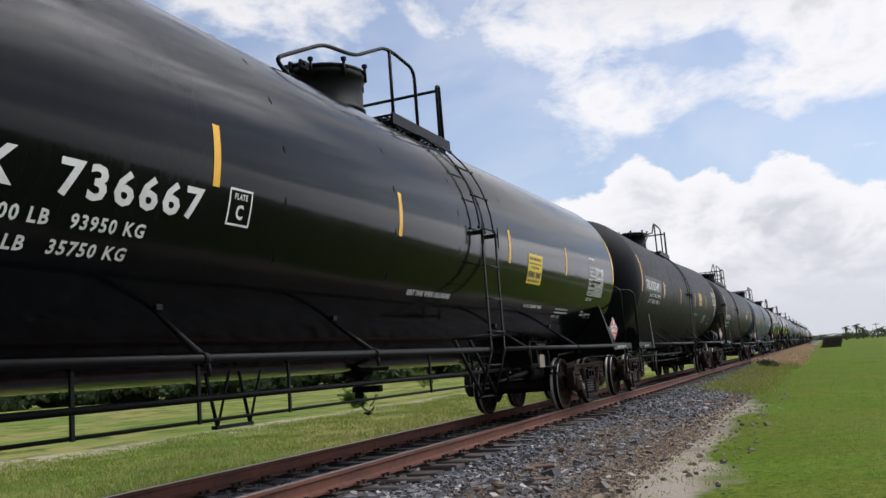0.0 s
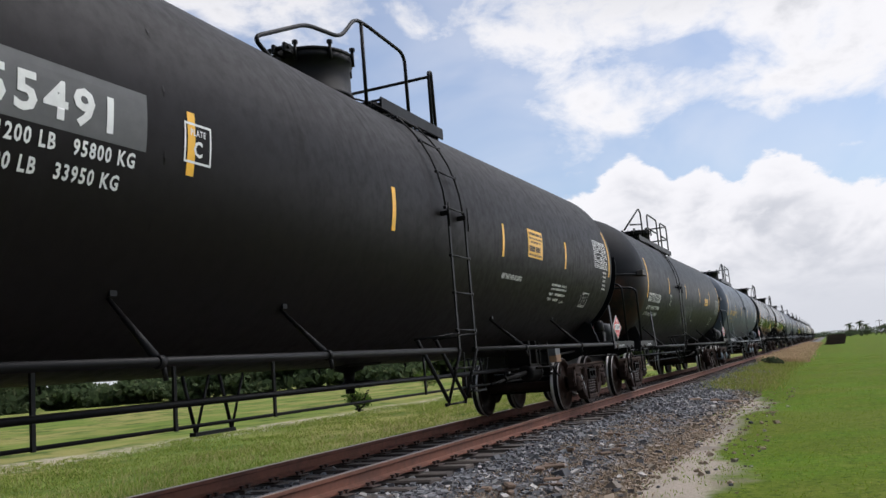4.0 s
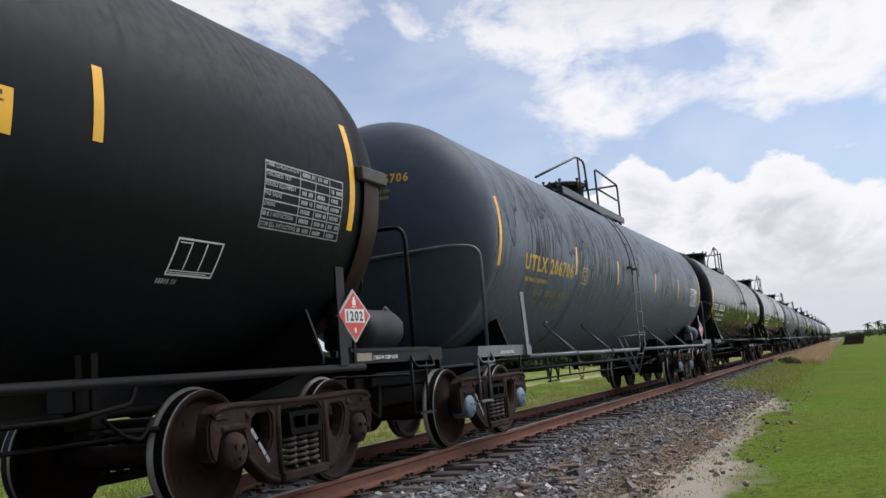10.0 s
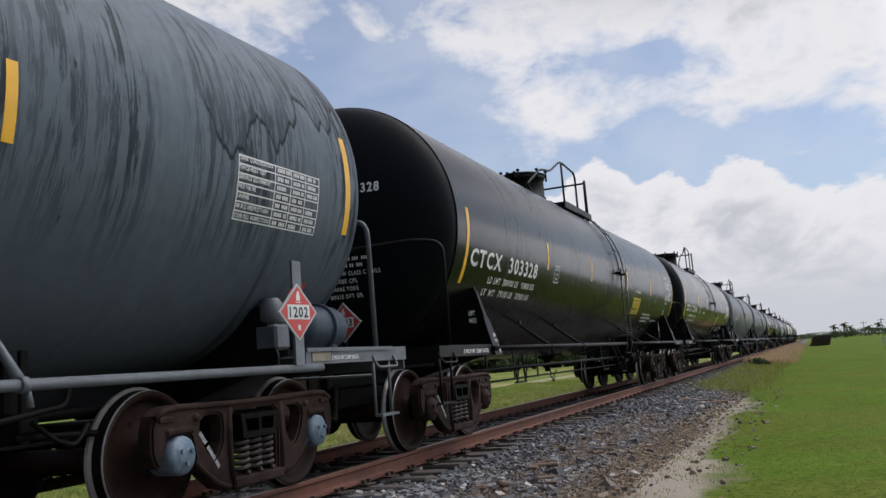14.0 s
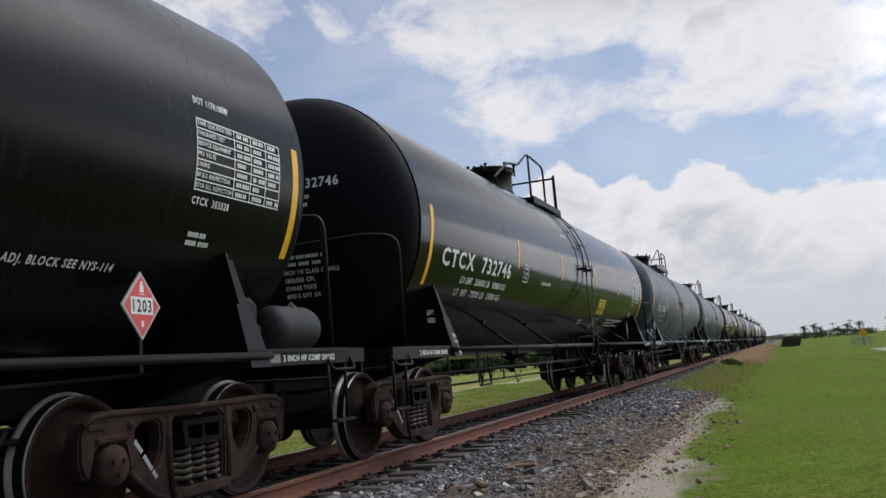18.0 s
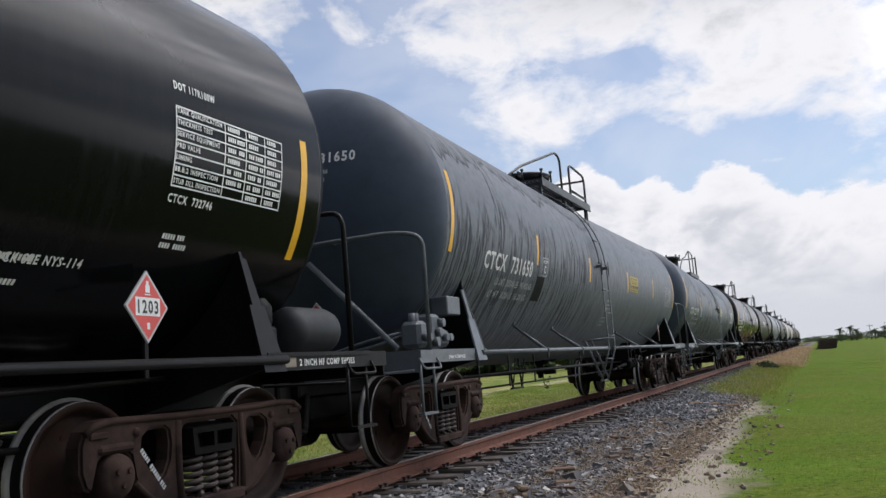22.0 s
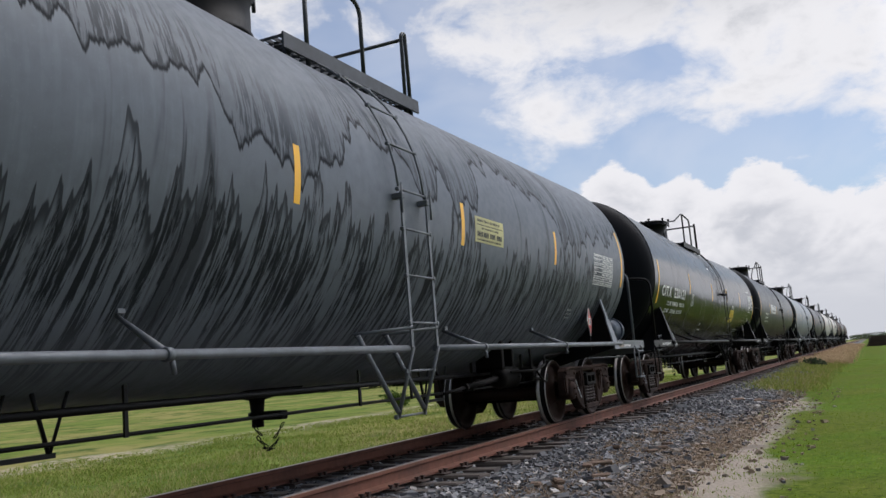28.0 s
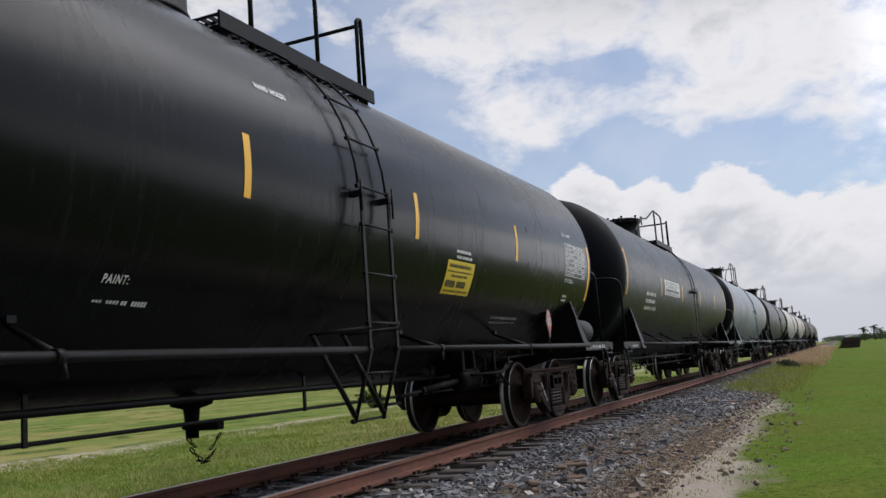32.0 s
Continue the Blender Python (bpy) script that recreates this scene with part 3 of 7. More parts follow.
M["bark"] = plain("weathered_wood_scrap", (0.15, 0.095, 0.06), 0.9, 0, 0.6, 16, (0.07, 0.05, 0.035), 0.5, 0.3)
for i in range(16):
    wood_chip(random.uniform(-3.1, -2.5), 7.0 + 6 * random.random() ** 1.2, random.uniform(0.10, 0.28), random.uniform(0, 180), random.uniform(-12, 12))
for x, y, ln in ((-2.88, 20.9, 0.30), (-2.55, 21.2, 0.42), (-2.40, 21.0, 0.34), (-2.15, 21.3, 0.40)):
    wood_chip(x, y, ln, random.uniform(0, 180), 25)


# ---- lettering, made before the cars ----
def text_mesh(body, h, width=None, narrow=1.0):
    """Flat outline letters, baseline at y = 0, cap height h."""
    cu = bpy.data.curves.new("letters", "FONT")
    cu.body, cu.size = body, 1.0
    cu.resolution_u = 2
    cu.offset, cu.space_character = 0.028, 1.2
    ob = bpy.data.objects.new("letters", cu)
    me = bpy.data.meshes.new_from_object(ob)
    bpy.data.objects.remove(ob)
    bpy.data.curves.remove(cu)
    co = np.empty(len(me.vertices) * 3)
    me.vertices.foreach_get("co", co)
    co = co.reshape(-1, 3)
    lo = co[:, 0].min()
    co[:, 0] -= lo
    sy = h / 0.69
    sx = width / co[:, 0].max() if width else sy * narrow
    co[:, 0] *= sx
    co[:, 1] *= sy
    me.vertices.foreach_set("co", co.ravel())
    return me


BARS = random.Random(5)


def bar_rects(x, y, h, length, words=(2, 6)):
    """Unreadable writing: a row of small bars of its size."""
    out, end = [], x + length
    while x < end - h:
        w = min(h * BARS.uniform(*words) * 0.7, end - x)
        k = x
        while k < x + w - h * 0.2:
            out.append((k, y, k + h * 0.50, y + h))
            k += h * 0.68
        x += w + h * 0.7
    return out


def rects_mesh(rects):
    v, f = [], []
    for x0, y0, x1, y1 in rects:
        k = len(v)
        v += [(x0, y0, 0), (x1, y0, 0), (x1, y1, 0), (x0, y1, 0)]
        f.append((k, k + 1, k + 2, k + 3))
    me = bpy.data.meshes.new("marks")
    me.from_pydata(v, [], f)
    return me


def frame_rects(x0, y0, x1, y1, t):
    return [(x0, y0, x1, y0 + t), (x0, y1 - t, x1, y1), (x0, y0 + t, x0 + t, y1 - t), (x1 - t, y0 + t, x1, y1 - t)]


def table_rects(w, h, rows=7, lettered=True):
    """A ruled inspection table: lines and a bar of writing in each cell."""
    t = 0.010
    out = frame_rects(0, 0, w, h, t)
    cols = [0, 0.42 * w, 0.62 * w, 0.81 * w, w]
    for k in range(1, rows):
        out.append((0, h * k / rows - t / 2, w, h * k / rows + t / 2))
    for c in cols[1:-1]:
        out.append((c - t / 2, 0, c + t / 2, h))
    for k in range(rows):
        for a, c in list(zip(cols, cols[1:]))[1 if lettered else 0:]:
            if BARS.random() < 0.9:
                out += bar_rects(a + 0.03, h * (k + 0.28) / rows, h / rows * 0.46, (c - a) * 0.75)
    return out


class Body:
    """The tank's surface: half angle, radius and the height of its axis along the car."""

    def __init__(self, R, zf, zm, zr, tc, fy, ry):
        self.R, self.zf, self.zm, self.zr, self.tc = R, zf, zm, zr, tc
        self.nose = 1.46
        self.fy, self.ry = fy, ry  # where the shell ends and the heads begin

    def zc(self, y):
        mid, a, e = self.tc / 2, -0.85, self.tc + 0.85
        if y < mid:
            return self.zf + (self.zm - self.zf) * (y - a) / (mid - a)
        return self.zm + (self.zr - self.zm) * (y - mid) / (e - mid)

    def at(self, y, z, lift=0.0):
        """On the near flank at height z."""
        return self.ang(y, math.asin(max(-1, min(1, (z - self.zc(y)) / self.R))), lift)

    def ang(self, y, a, lift=0.0):
        r = self.R + lift
        return Vector((r * math.cos(a), y, self.zc(y) + r * math.sin(a)))


def wrap(me, body, y, z, lift=0.004, cuts=0.05):
    """Lays a flat mesh on the tank's near flank with its origin at (y, z)."""
    b = bmesh.new()
    b.from_mesh(me)
    ys = [v.co.y for v in b.verts]
    k = math.floor(min(ys) / cuts) * cuts + cuts
    while k < max(ys):
        geom = b.verts[:] + b.edges[:] + b.faces[:]
        bmesh.ops.bisect_plane(b, geom=geom, plane_co=(0, k, 0), plane_no=(0, 1, 0))
        k += cuts
    for v in b.verts:
        a0 = math.asin(max(-1, min(1, (z - body.zc(y + v.co.x)) / body.R)))
        v.co = body.ang(y + v.co.x, a0 + v.co.y / body.R, lift)
    out = bpy.data.meshes.new("marks")
    b.to_mesh(out)
    b.free()
    return out


def stripe_mesh(body, y, w, a0, a1, lift=0.003):
    n = 10
    v = [body.ang(y + s * w / 2, radians(a0 + (a1 - a0) * k / n), lift) for k in range(n + 1) for s in (-1, 1)]
    f = [(2 * k, 2 * k + 1, 2 * k + 3, 2 * k + 2) for k in range(n)]
    me = bpy.data.meshes.new("stripe")
    me.from_pydata([tuple(p) for p in v], [], f)
    return me


# ---- shared running gear ----
WB = 0.889
KIT = {}


def as_mesh(name, b, mats, smooth_all=False):
    me = bpy.data.meshes.new(name)
    b.to_mesh(me)
    b.free()
    for k in mats:
        me.materials.append(M[k])
    KIT[name] = me
    return me


def build_kit():
    # wheelset: two wheels with flange, dished plate and hub on an axle, built round the x axis
    b = bmesh.new()
    prof = [(0.085, -0.80), (0.085, -0.84), (0.135, -0.83), (0.150, -0.80), (0.175, -0.765), (0.36, -0.742), (0.385, -0.752), (0.400, -0.800), (0.430, -0.812), (0.452, -0.808),
            (0.457, -0.795), (0.462, -0.720), (0.476, -0.705), (0.484, -0.690), (0.478, -0.672), (0.455, -0.664), (0.400, -0.664), (0.385, -0.712), (0.20, -0.722), (0.14, -0.66), (0.085, -0.64)]
    # tread ring gets dark steel: its reflection of the dark underside painted in
    idx = [0] * 9 + [1, 2] + [1] * 3 + [0] * 6
    for s in (-1, 1):
        add_lathe(b, [(r, h * s) for r, h in prof], pose(0, 0, 0, 0, -90, 0), 40, idx)
    add_lathe(b, [(0.085, -0.66), (0.082, 0.0), (0.085, 0.66)], pose(0, 0, 0, 0, 90, 0), 16)
    for s in (-1, 1):
        for k in range(4):
            a = k * math.tau / 4 + 0.3
            add_cyl(b, (s * 0.75, 0.27 * math.cos(a), 0.27 * math.sin(a)), (s * 0.758, 0.27 * math.cos(a), 0.27 * math.sin(a)), 0.022, 8)
    bmesh.ops.recalc_face_normals(b, faces=b.faces[:])
    as_mesh("wheelset", b, ["wheel", "tread", "dark_steel"])
    # cast side frame
    half = [(0.20, 0.790), (0.45, 0.792), (0.70, 0.798), (0.90, 0.802), (1.04, 0.790), (1.13, 0.740), (1.165, 0.65), (1.165, 0.50), (1.13, 0.41), (1.075, 0.385), (1.05, 0.47), (1.02, 0.56), (0.96, 0.60),
            (0.82, 0.60), (0.765, 0.56), (0.745, 0.46), (0.72, 0.37), (0.62, 0.275), (0.48, 0.175), (0.36, 0.145)]
    outer = half + [(-y, z) for y, z in half[::-1]]
    tri = [(0.425, 0.680), (0.46, 0.705), (0.60, 0.700), (0.655, 0.665), (0.665, 0.61), (0.63, 0.51), (0.56, 0.415), (0.515, 0.395), (0.475, 0.42), (0.43, 0.50), (0.415, 0.60)]
    win = [(-0.27, 0.235), (0.27, 0.235), (0.285, 0.45), (0.285, 0.68), (0.24, 0.715), (-0.24, 0.715), (-0.285, 0.68), (-0.285, 0.45)]
    b = bmesh.new()
    add_plate(b, outer, [tri, [(-y, z) for y, z in tri[::-1]], win], 0.93, 1.06)
    bmesh.ops.recalc_face_normals(b, faces=b.faces[:])
    edge = [e for e in b.edges if len(e.link_faces) == 2 and e.calc_face_angle(0) > 1.0]
    bmesh.ops.bevel(b, geom=edge, offset=0.018, segments=2, affect="EDGES")
    add_box(b, 0.90, 1.09, -0.33, 0.33, 0.145, 0.225, None, 0.015)
    add_pipe(b, [(1.055, y, z - 0.022) for y, z in half[5::-1]] + [(1.055, -y, z - 0.022) for y, z in half[:6]], 0.024, 8)
    for s in (-1, 1):
        add_pipe(b, [(1.055, s * 0.335, 0.74), (1.06, s * 0.345, 0.45), (1.06, s * 0.33, 0.22)], 0.026, 8)
        add_pipe(b, [(1.05, s * 0.36, 0.17), (1.05, s * 0.50, 0.215), (1.05, s * 0.64, 0.315), (1.05, s * 0.735, 0.40)], 0.022, 8)
        add_box(b, 0.90, 1.08, s * 0.889 - 0.15, s * 0.889 + 0.15, 0.590, 0.650, None, 0.02)
        add_lathe(b, [(0.0, 1.075), (0.028, 1.075), (0.030, 1.05)], Matrix.Translation((0, s * 0.72, 0.70)) @ pose(0, 0, 0, 0, 90, 0), 10)
        add_box(b, 1.05, 1.075, s * 1.03 - 0.07, s * 1.03 + 0.07, 0.685, 0.725, None, 0.006)
    as_mesh("side_frame", b, ["cast_steel"])
    # bolster through both frames, with its open ends
    b = bmesh.new()
    add_box(b, -1.0, 1.0, -0.22, 0.22, 0.50, 0.70, None, 0.02)
    for s in (-1, 1):
        add_plate(b, [(-0.22, 0.50), (0.22, 0.50), (0.24, 0.68), (-0.24, 0.68)], [[(-0.17, 0.545), (-0.015, 0.545), (-0.015, 0.64), (-0.19, 0.64)], [(0.015, 0.545), (0.17, 0.545), (0.19, 0.64), (0.015, 0.64)]], s * 1.0, s * 1.10)
    add_cyl(b, (0, 0, 0.68), (0, 0, 0.84), 0.20, 16)
    for s in (-1, 1):
        add_box(b, -0.75, 0.75, s * 0.60 - 0.05, s * 0.60 + 0.05, 0.33, 0.43, None, 0.01)
        for x in (-0.70, 0.70):
            add_box(b, x - 0.07, x + 0.07, s * 0.46 - 0.05, s * 0.46 + 0.04, 0.30, 0.56, None, 0.015)
    bmesh.ops.recalc_face_normals(b, faces=b.faces[:])
    as_mesh("bolster", b, ["dark_steel"])
    b = bmesh.new()
    pts = []
    for k in range(61):
        a = k / 60 * math.tau * 5.5
        pts.append((0.072 * math.cos(a), 0.072 * math.sin(a), k / 60 * 0.255))
    add_pipe(b, pts, 0.0165, 6)
    as_mesh("spring", b, ["spring"])
    b = bmesh.new()
    add_lathe(b, [(0, 0.125), (0.075, 0.125), (0.085, 0.115), (0.100, 0.110), (0.128, 0.095), (0.135, 0.07), (0.135, -0.10), (0.10, -0.12)], pose(0, 0, 0, 0, 90, 0), 24)
    for k in range(3):
        a = k * math.tau / 3 + 0.5
        add_cyl(b, (0.11, 0.055 * math.cos(a), 0.055 * math.sin(a)), (0.143, 0.055 * math.cos(a), 0.055 * math.sin(a)), 0.018, 6, None, False)
    as_mesh("bearing_cap", b, ["cast_steel"])
    me = KIT["bearing_cap"].copy()
    me.materials.clear()
    me.materials.append(M["cap_blue"])
    KIT["bearing_cap_blue"] = me
    # coupler knuckle with shank
    b = bmesh.new()
    add_box(b, -0.10, 0.10, -0.05, 0.75, -0.09, 0.09, None, 0.02)
    add_box(b, -0.17, 0.14, -0.16, 0.04, -0.14, 0.14, None, 0.05)
    add_box(b, 0.02, 0.20, -0.26, -0.06, -0.13, 0.13, None, 0.05)
    as_mesh("coupler", b, ["cast_steel"])
    b = bmesh.new()
    pts = rounded([(0, 0, 0), (0.10, -0.22, -0.30), (0.20, -0.42, -0.36), (0.16, -0.60, -0.22)], 0.25, 6)
    add_pipe(b, pts, 0.024, 8)
    add_cyl(b, (0.17, -0.56, -0.26), (0.16, -0.64, -0.17), 0.036, 10)
    as_mesh("brake_hose", b, ["dark_steel"])
    # chain of short links for the outlet
    b = bmesh.new()
    for k in range(14):
        u = k / 13
        c = Vector((0.02 * math.sin(k * 2.1), -0.16 + 0.36 * u, -0.20 * math.sin(u * math.pi) - 0.02))
        w = Vector((0.012, 0, 0)) if k % 2 else Vector((0.002, 0.006, 0.011))
        d = Vector((0, 0.022, -0.020 * math.cos(u * math.pi)))
        add_pipe(b, [c - d - w, c + d - w, c + d + w, c - d + w, c - d - w], 0.0055, 5)
    as_mesh("chain", b, ["dark_steel"])


M["shield_rust"] = plain("rust_stained_black_paint", (0.0042, 0.0048, 0.0060), 0.5, 0, 0.95, 1.9, (0.042, 0.017, 0.008), 0.05, 0, 0.1)


def chalk_material():
    """Chalk rubbed thin over dark paint; the paint shows through between the smears."""
    m = Mat("chalk_smear")
    x, y, z = m.xyz()
    n = m.noise(3.2, 5, 0.6, None, 1.2)
    f = m.noise(16.0, 5, 0.7, m.scaled(1, 1, 0.5), 0.6)
    body = m.math("MULTIPLY", m.ramp(n, 0.42, 0.62), m.math("MULTIPLY_ADD", f, 0.5, 0.15))
    fade = m.math("MULTIPLY", m.math("MULTIPLY", m.ramp(y, 5.5, 5.9), m.ramp(y, 8.05, 7.6)), m.math("MULTIPLY", m.ramp(z, 1.42, 1.70), m.ramp(z, 2.28, 2.08)))
    m.put(m.p.inputs["Alpha"], m.math("MULTIPLY", m.math("MULTIPLY", body, fade), 0.8))
    return m.done((0.30, 0.31, 0.31), 0.8, spec=0.2)


M["chalk"] = chalk_material()
M["chalk_line"] = plain("pale_chalk", (0.10, 0.105, 0.105), 0.9, 0, 0.9, 24, (0.02, 0.022, 0.023), 0.05, 0, 0.1)
M["dusty_bracket"] = plain("dusty_bracket_paint", (0.060, 0.052, 0.045), 0.7, 0, 0.5, 9, (0.022, 0.020, 0.019), 0.1)
M["dusty_grey"] = plain("dusty_grey_paint", (0.026, 0.028, 0.031), 0.6, 0, 0.5, 8, (0.014, 0.014, 0.015), 0.1, 0.5, 0.3)
M["cap_blue"] = plain("blue_worn_bearing_cap", (0.10, 0.16, 0.22), 0.5, 0.2, 0.6, 30, (0.30, 0.33, 0.36), 0.2)
build_kit()
WHEELS = []
FRAME_NOTE = rects_mesh(bar_rects(0, 0, 0.032, 0.34, (3, 6)))


def bogie(car, y, blue, turn_wheels):
    bo = part("bogie", KIT["bolster"], "dark_steel", car, "rusty two-axle railway bogie", Matrix.Translation((0, y, 0)))
    for s in (1, -1):
        flip = Matrix.Identity(4) if s > 0 else pose(0, 0, 0, 0, 0, 180)
        sf = part("side_frame", KIT["side_frame"], "cast_steel", bo, "dusty brown cast side frame", flip)
        if turn_wheels and s > 0:
            part("frame_stencil", FRAME_NOTE, "white_faded", sf, "", Matrix.Translation((1.066, -0.70, 0.58)) @ pose(0, 0, 0, 90, 0, 90) @ pose(0, 0, 0, 0, 0, -52))["kind"] = "stuff"
        for k in (-1, 0, 1):
            part("spring", KIT["spring"], "spring", bo, "", Matrix.Translation((s * 1.0, k * 0.16, 0.238)))
        for k in (-1, 1):
            part("bearing_cap", KIT["bearing_cap_blue" if blue else "bearing_cap"], "cast_steel", bo, "round bearing end cap", Matrix.Translation((s * 0.985, k * WB, 0.457)) @ flip)
    for k in (-1, 1):
        w = part("wheelset", KIT["wheelset"], "wheel", bo, "dark steel wheelset with bright flanges and rim edges", Matrix.Translation((0, k * WB, 0.457)))
        if turn_wheels:
            WHEELS.append((w, k * WB))
    return bo


def lathe_tank(body, jacket):
    """Shell rings along the car; the jacket stands 12 mm proud of the heads."""
    b = bmesh.new()
    n = 72
    ys = [body.fy, body.fy + 0.01, body.fy + 0.4] + [body.tc / 2 * k / 6 for k in range(1, 7)] + [body.tc / 2 + (body.ry - 0.35 - body.tc / 2) * k / 6 for k in range(1, 7)] + [body.ry - 0.01, body.ry]
    rings = []
    for y in ys:
        # the belly runs level from end to end, a little below the round of the raised ends
        sag = max(0.02, body.zc(y) - body.zm + 0.02) * min(1, max(0, y - body.fy) / 1.2, max(0, body.ry - y) / 1.2)
        ring = [body.ang(y, k * math.tau / n) for k in range(n)]
        for p in ring:
            low = min(1, max(0, (body.zc(y) - p.z) / body.R - 0.55) / 0.35)
            p.z -= sag * low * low * (3 - 2 * low)
        rings.append([b.verts.new(p) for p in ring])
    for a, c in zip(rings, rings[1:]):
        for k in range(n):
            b.faces.new((a[k], c[k], c[(k + 1) % n], a[(k + 1) % n])).smooth = True
    if jacket:
        for ring, y, s in ((rings[0], body.fy, 1), (rings[-1], body.ry, -1)):
            inner = [b.verts.new(body.ang(y, k * math.tau / n, -0.05)) for k in range(n)]
            for k in range(n):
                q = (ring[k], ring[(k + 1) % n], inner[(k + 1) % n], inner[k])
                b.faces.new(q if s > 0 else q[::-1])
    return b


def head_mesh(body, front, jacket):
    """A dished end: flat crown and rounded knuckle."""
    b = bmesh.new()
    R = body.R - (0.014 if jacket else 0.0)
    y0 = body.fy if front else body.ry
    depth = 0.52 if jacket else (body.nose + y0 if front else body.tc + body.nose - y0)
    s = -1 if front else 1
    prof = [(R, -0.02)] + [(R * math.cos(u * math.pi / 2 / 18) ** (0.9 if jacket else 1.0), depth * math.sin(u * math.pi / 2 / 18)) for u in range(18)] + [(0, depth)]
    add_lathe(b, prof, Matrix.Translation((0, y0, body.zc(y0))) @ pose(0, 0, 0, 90 if front else -90, 0, 0), 72)
    bmesh.ops.recalc_face_normals(b, faces=b.faces[:])
    return b, R, depth


def head_y(body, x, z, jacket):
    R, depth, y0, k = (body.R - 0.014, 0.52, body.fy, 0.9) if jacket else (body.R, body.nose + body.fy, body.fy, 1.0)
    rr = min(0.98, math.hypot(x, z - body.zc(-0.85)) / R)
    return y0 - depth * math.sqrt(max(0, 1 - rr ** (2 / k))) - 0.006


def head_marks(me, body, x, z, jacket):
    """Lays flat marks on the front end, reading from outside."""
    b = bmesh.new()
    b.from_mesh(me)
    for v in b.verts:
        vx, vz = x + v.co.x, z + v.co.y
        v.co = Vector((vx, head_y(body, vx, vz, jacket), vz))
    out = bpy.data.meshes.new("marks")
    b.to_mesh(out)
    b.free()
    return out


def ladder(car, body, y, frame_mat):
    """Side ladder that follows the tank to the top walkway, with a stirrup below the side rail."""
    zc, R = body.zc(y), body.R
    w = 0.235
    lad = new("ladder")
    lad.parent = car
    lad["label"] = "round-rung side ladder bolted to the tank"
    path = [(R - 0.10, 0.52), (R + 0.09, 1.10), (R + 0.09, zc - 0.25)]
    for k in range(11):
        a = radians(2 + (74 - 2) * k / 10)
        path.append(((R + 0.06) * math.cos(a), zc + (R + 0.06) * math.sin(a)))
    for s in (-1, 1):
        b = bmesh.new()
        add_pipe(b, [(x, y + s * w, z) for x, z in path[:2]], 0.017, 6)
        add_box(b, R + 0.072, R + 0.088, y + s * w - 0.021, y + s * w + 0.021, 1.08, zc + 0.03)
        add_pipe(b, [(x, y + s * w, z) for x, z in path[3:]], 0.0115, 6)
        add_box(b, R - 0.01, R + 0.10, y + s * w - 0.030, y + s * w + 0.030, zc - 0.03, zc + 0.02, None, 0.006)
        add_pipe(b, [(R + 0.10, y + s * (w + 0.035), zc - 0.16), (R + 0.105, y + s * (w + 0.035), zc + 0.10)], 0.010, 6)
        part("ladder_rail", b, frame_mat, lad)
    zs = [0.53, 0.90, 1.30, 1.70, 2.10]
    pos = [(R + 0.085 - max(0, 1.10 - z) * 0.33, z) for z in zs]
    for a in (2, 17, 32, 47, 61):
        pos.append(((R + 0.065) * math.cos(radians(a)), zc + (R + 0.065) * math.sin(radians(a))))
    for x, z in pos:
        b = bmesh.new()
        add_cyl(b, (x, y - w - 0.04, z), (x, y + w + 0.04, z), 0.0105, 8)
        for s in (-1, 1):
            add_cyl(b, (x - 0.02, y + s * (w + 0.02), z), (x + 0.014, y + s * (w + 0.02), z), 0.020, 6)
        part("rung", b, frame_mat, lad)
    for s in (-1, 1):
        b = bmesh.new()
        add_pipe(b, [(R - 0.25, y + s * w - 0.32, 1.22), (R - 0.08, y + s * w - 0.03, 0.57)], 0.022, 6)
        add_pipe(b, [(R - 0.30, y + s * w - 0.30, 1.23), (R + 0.10, y + s * w, 1.26)], 0.016, 6)
        part("ladder_brace", b, frame_mat, lad)


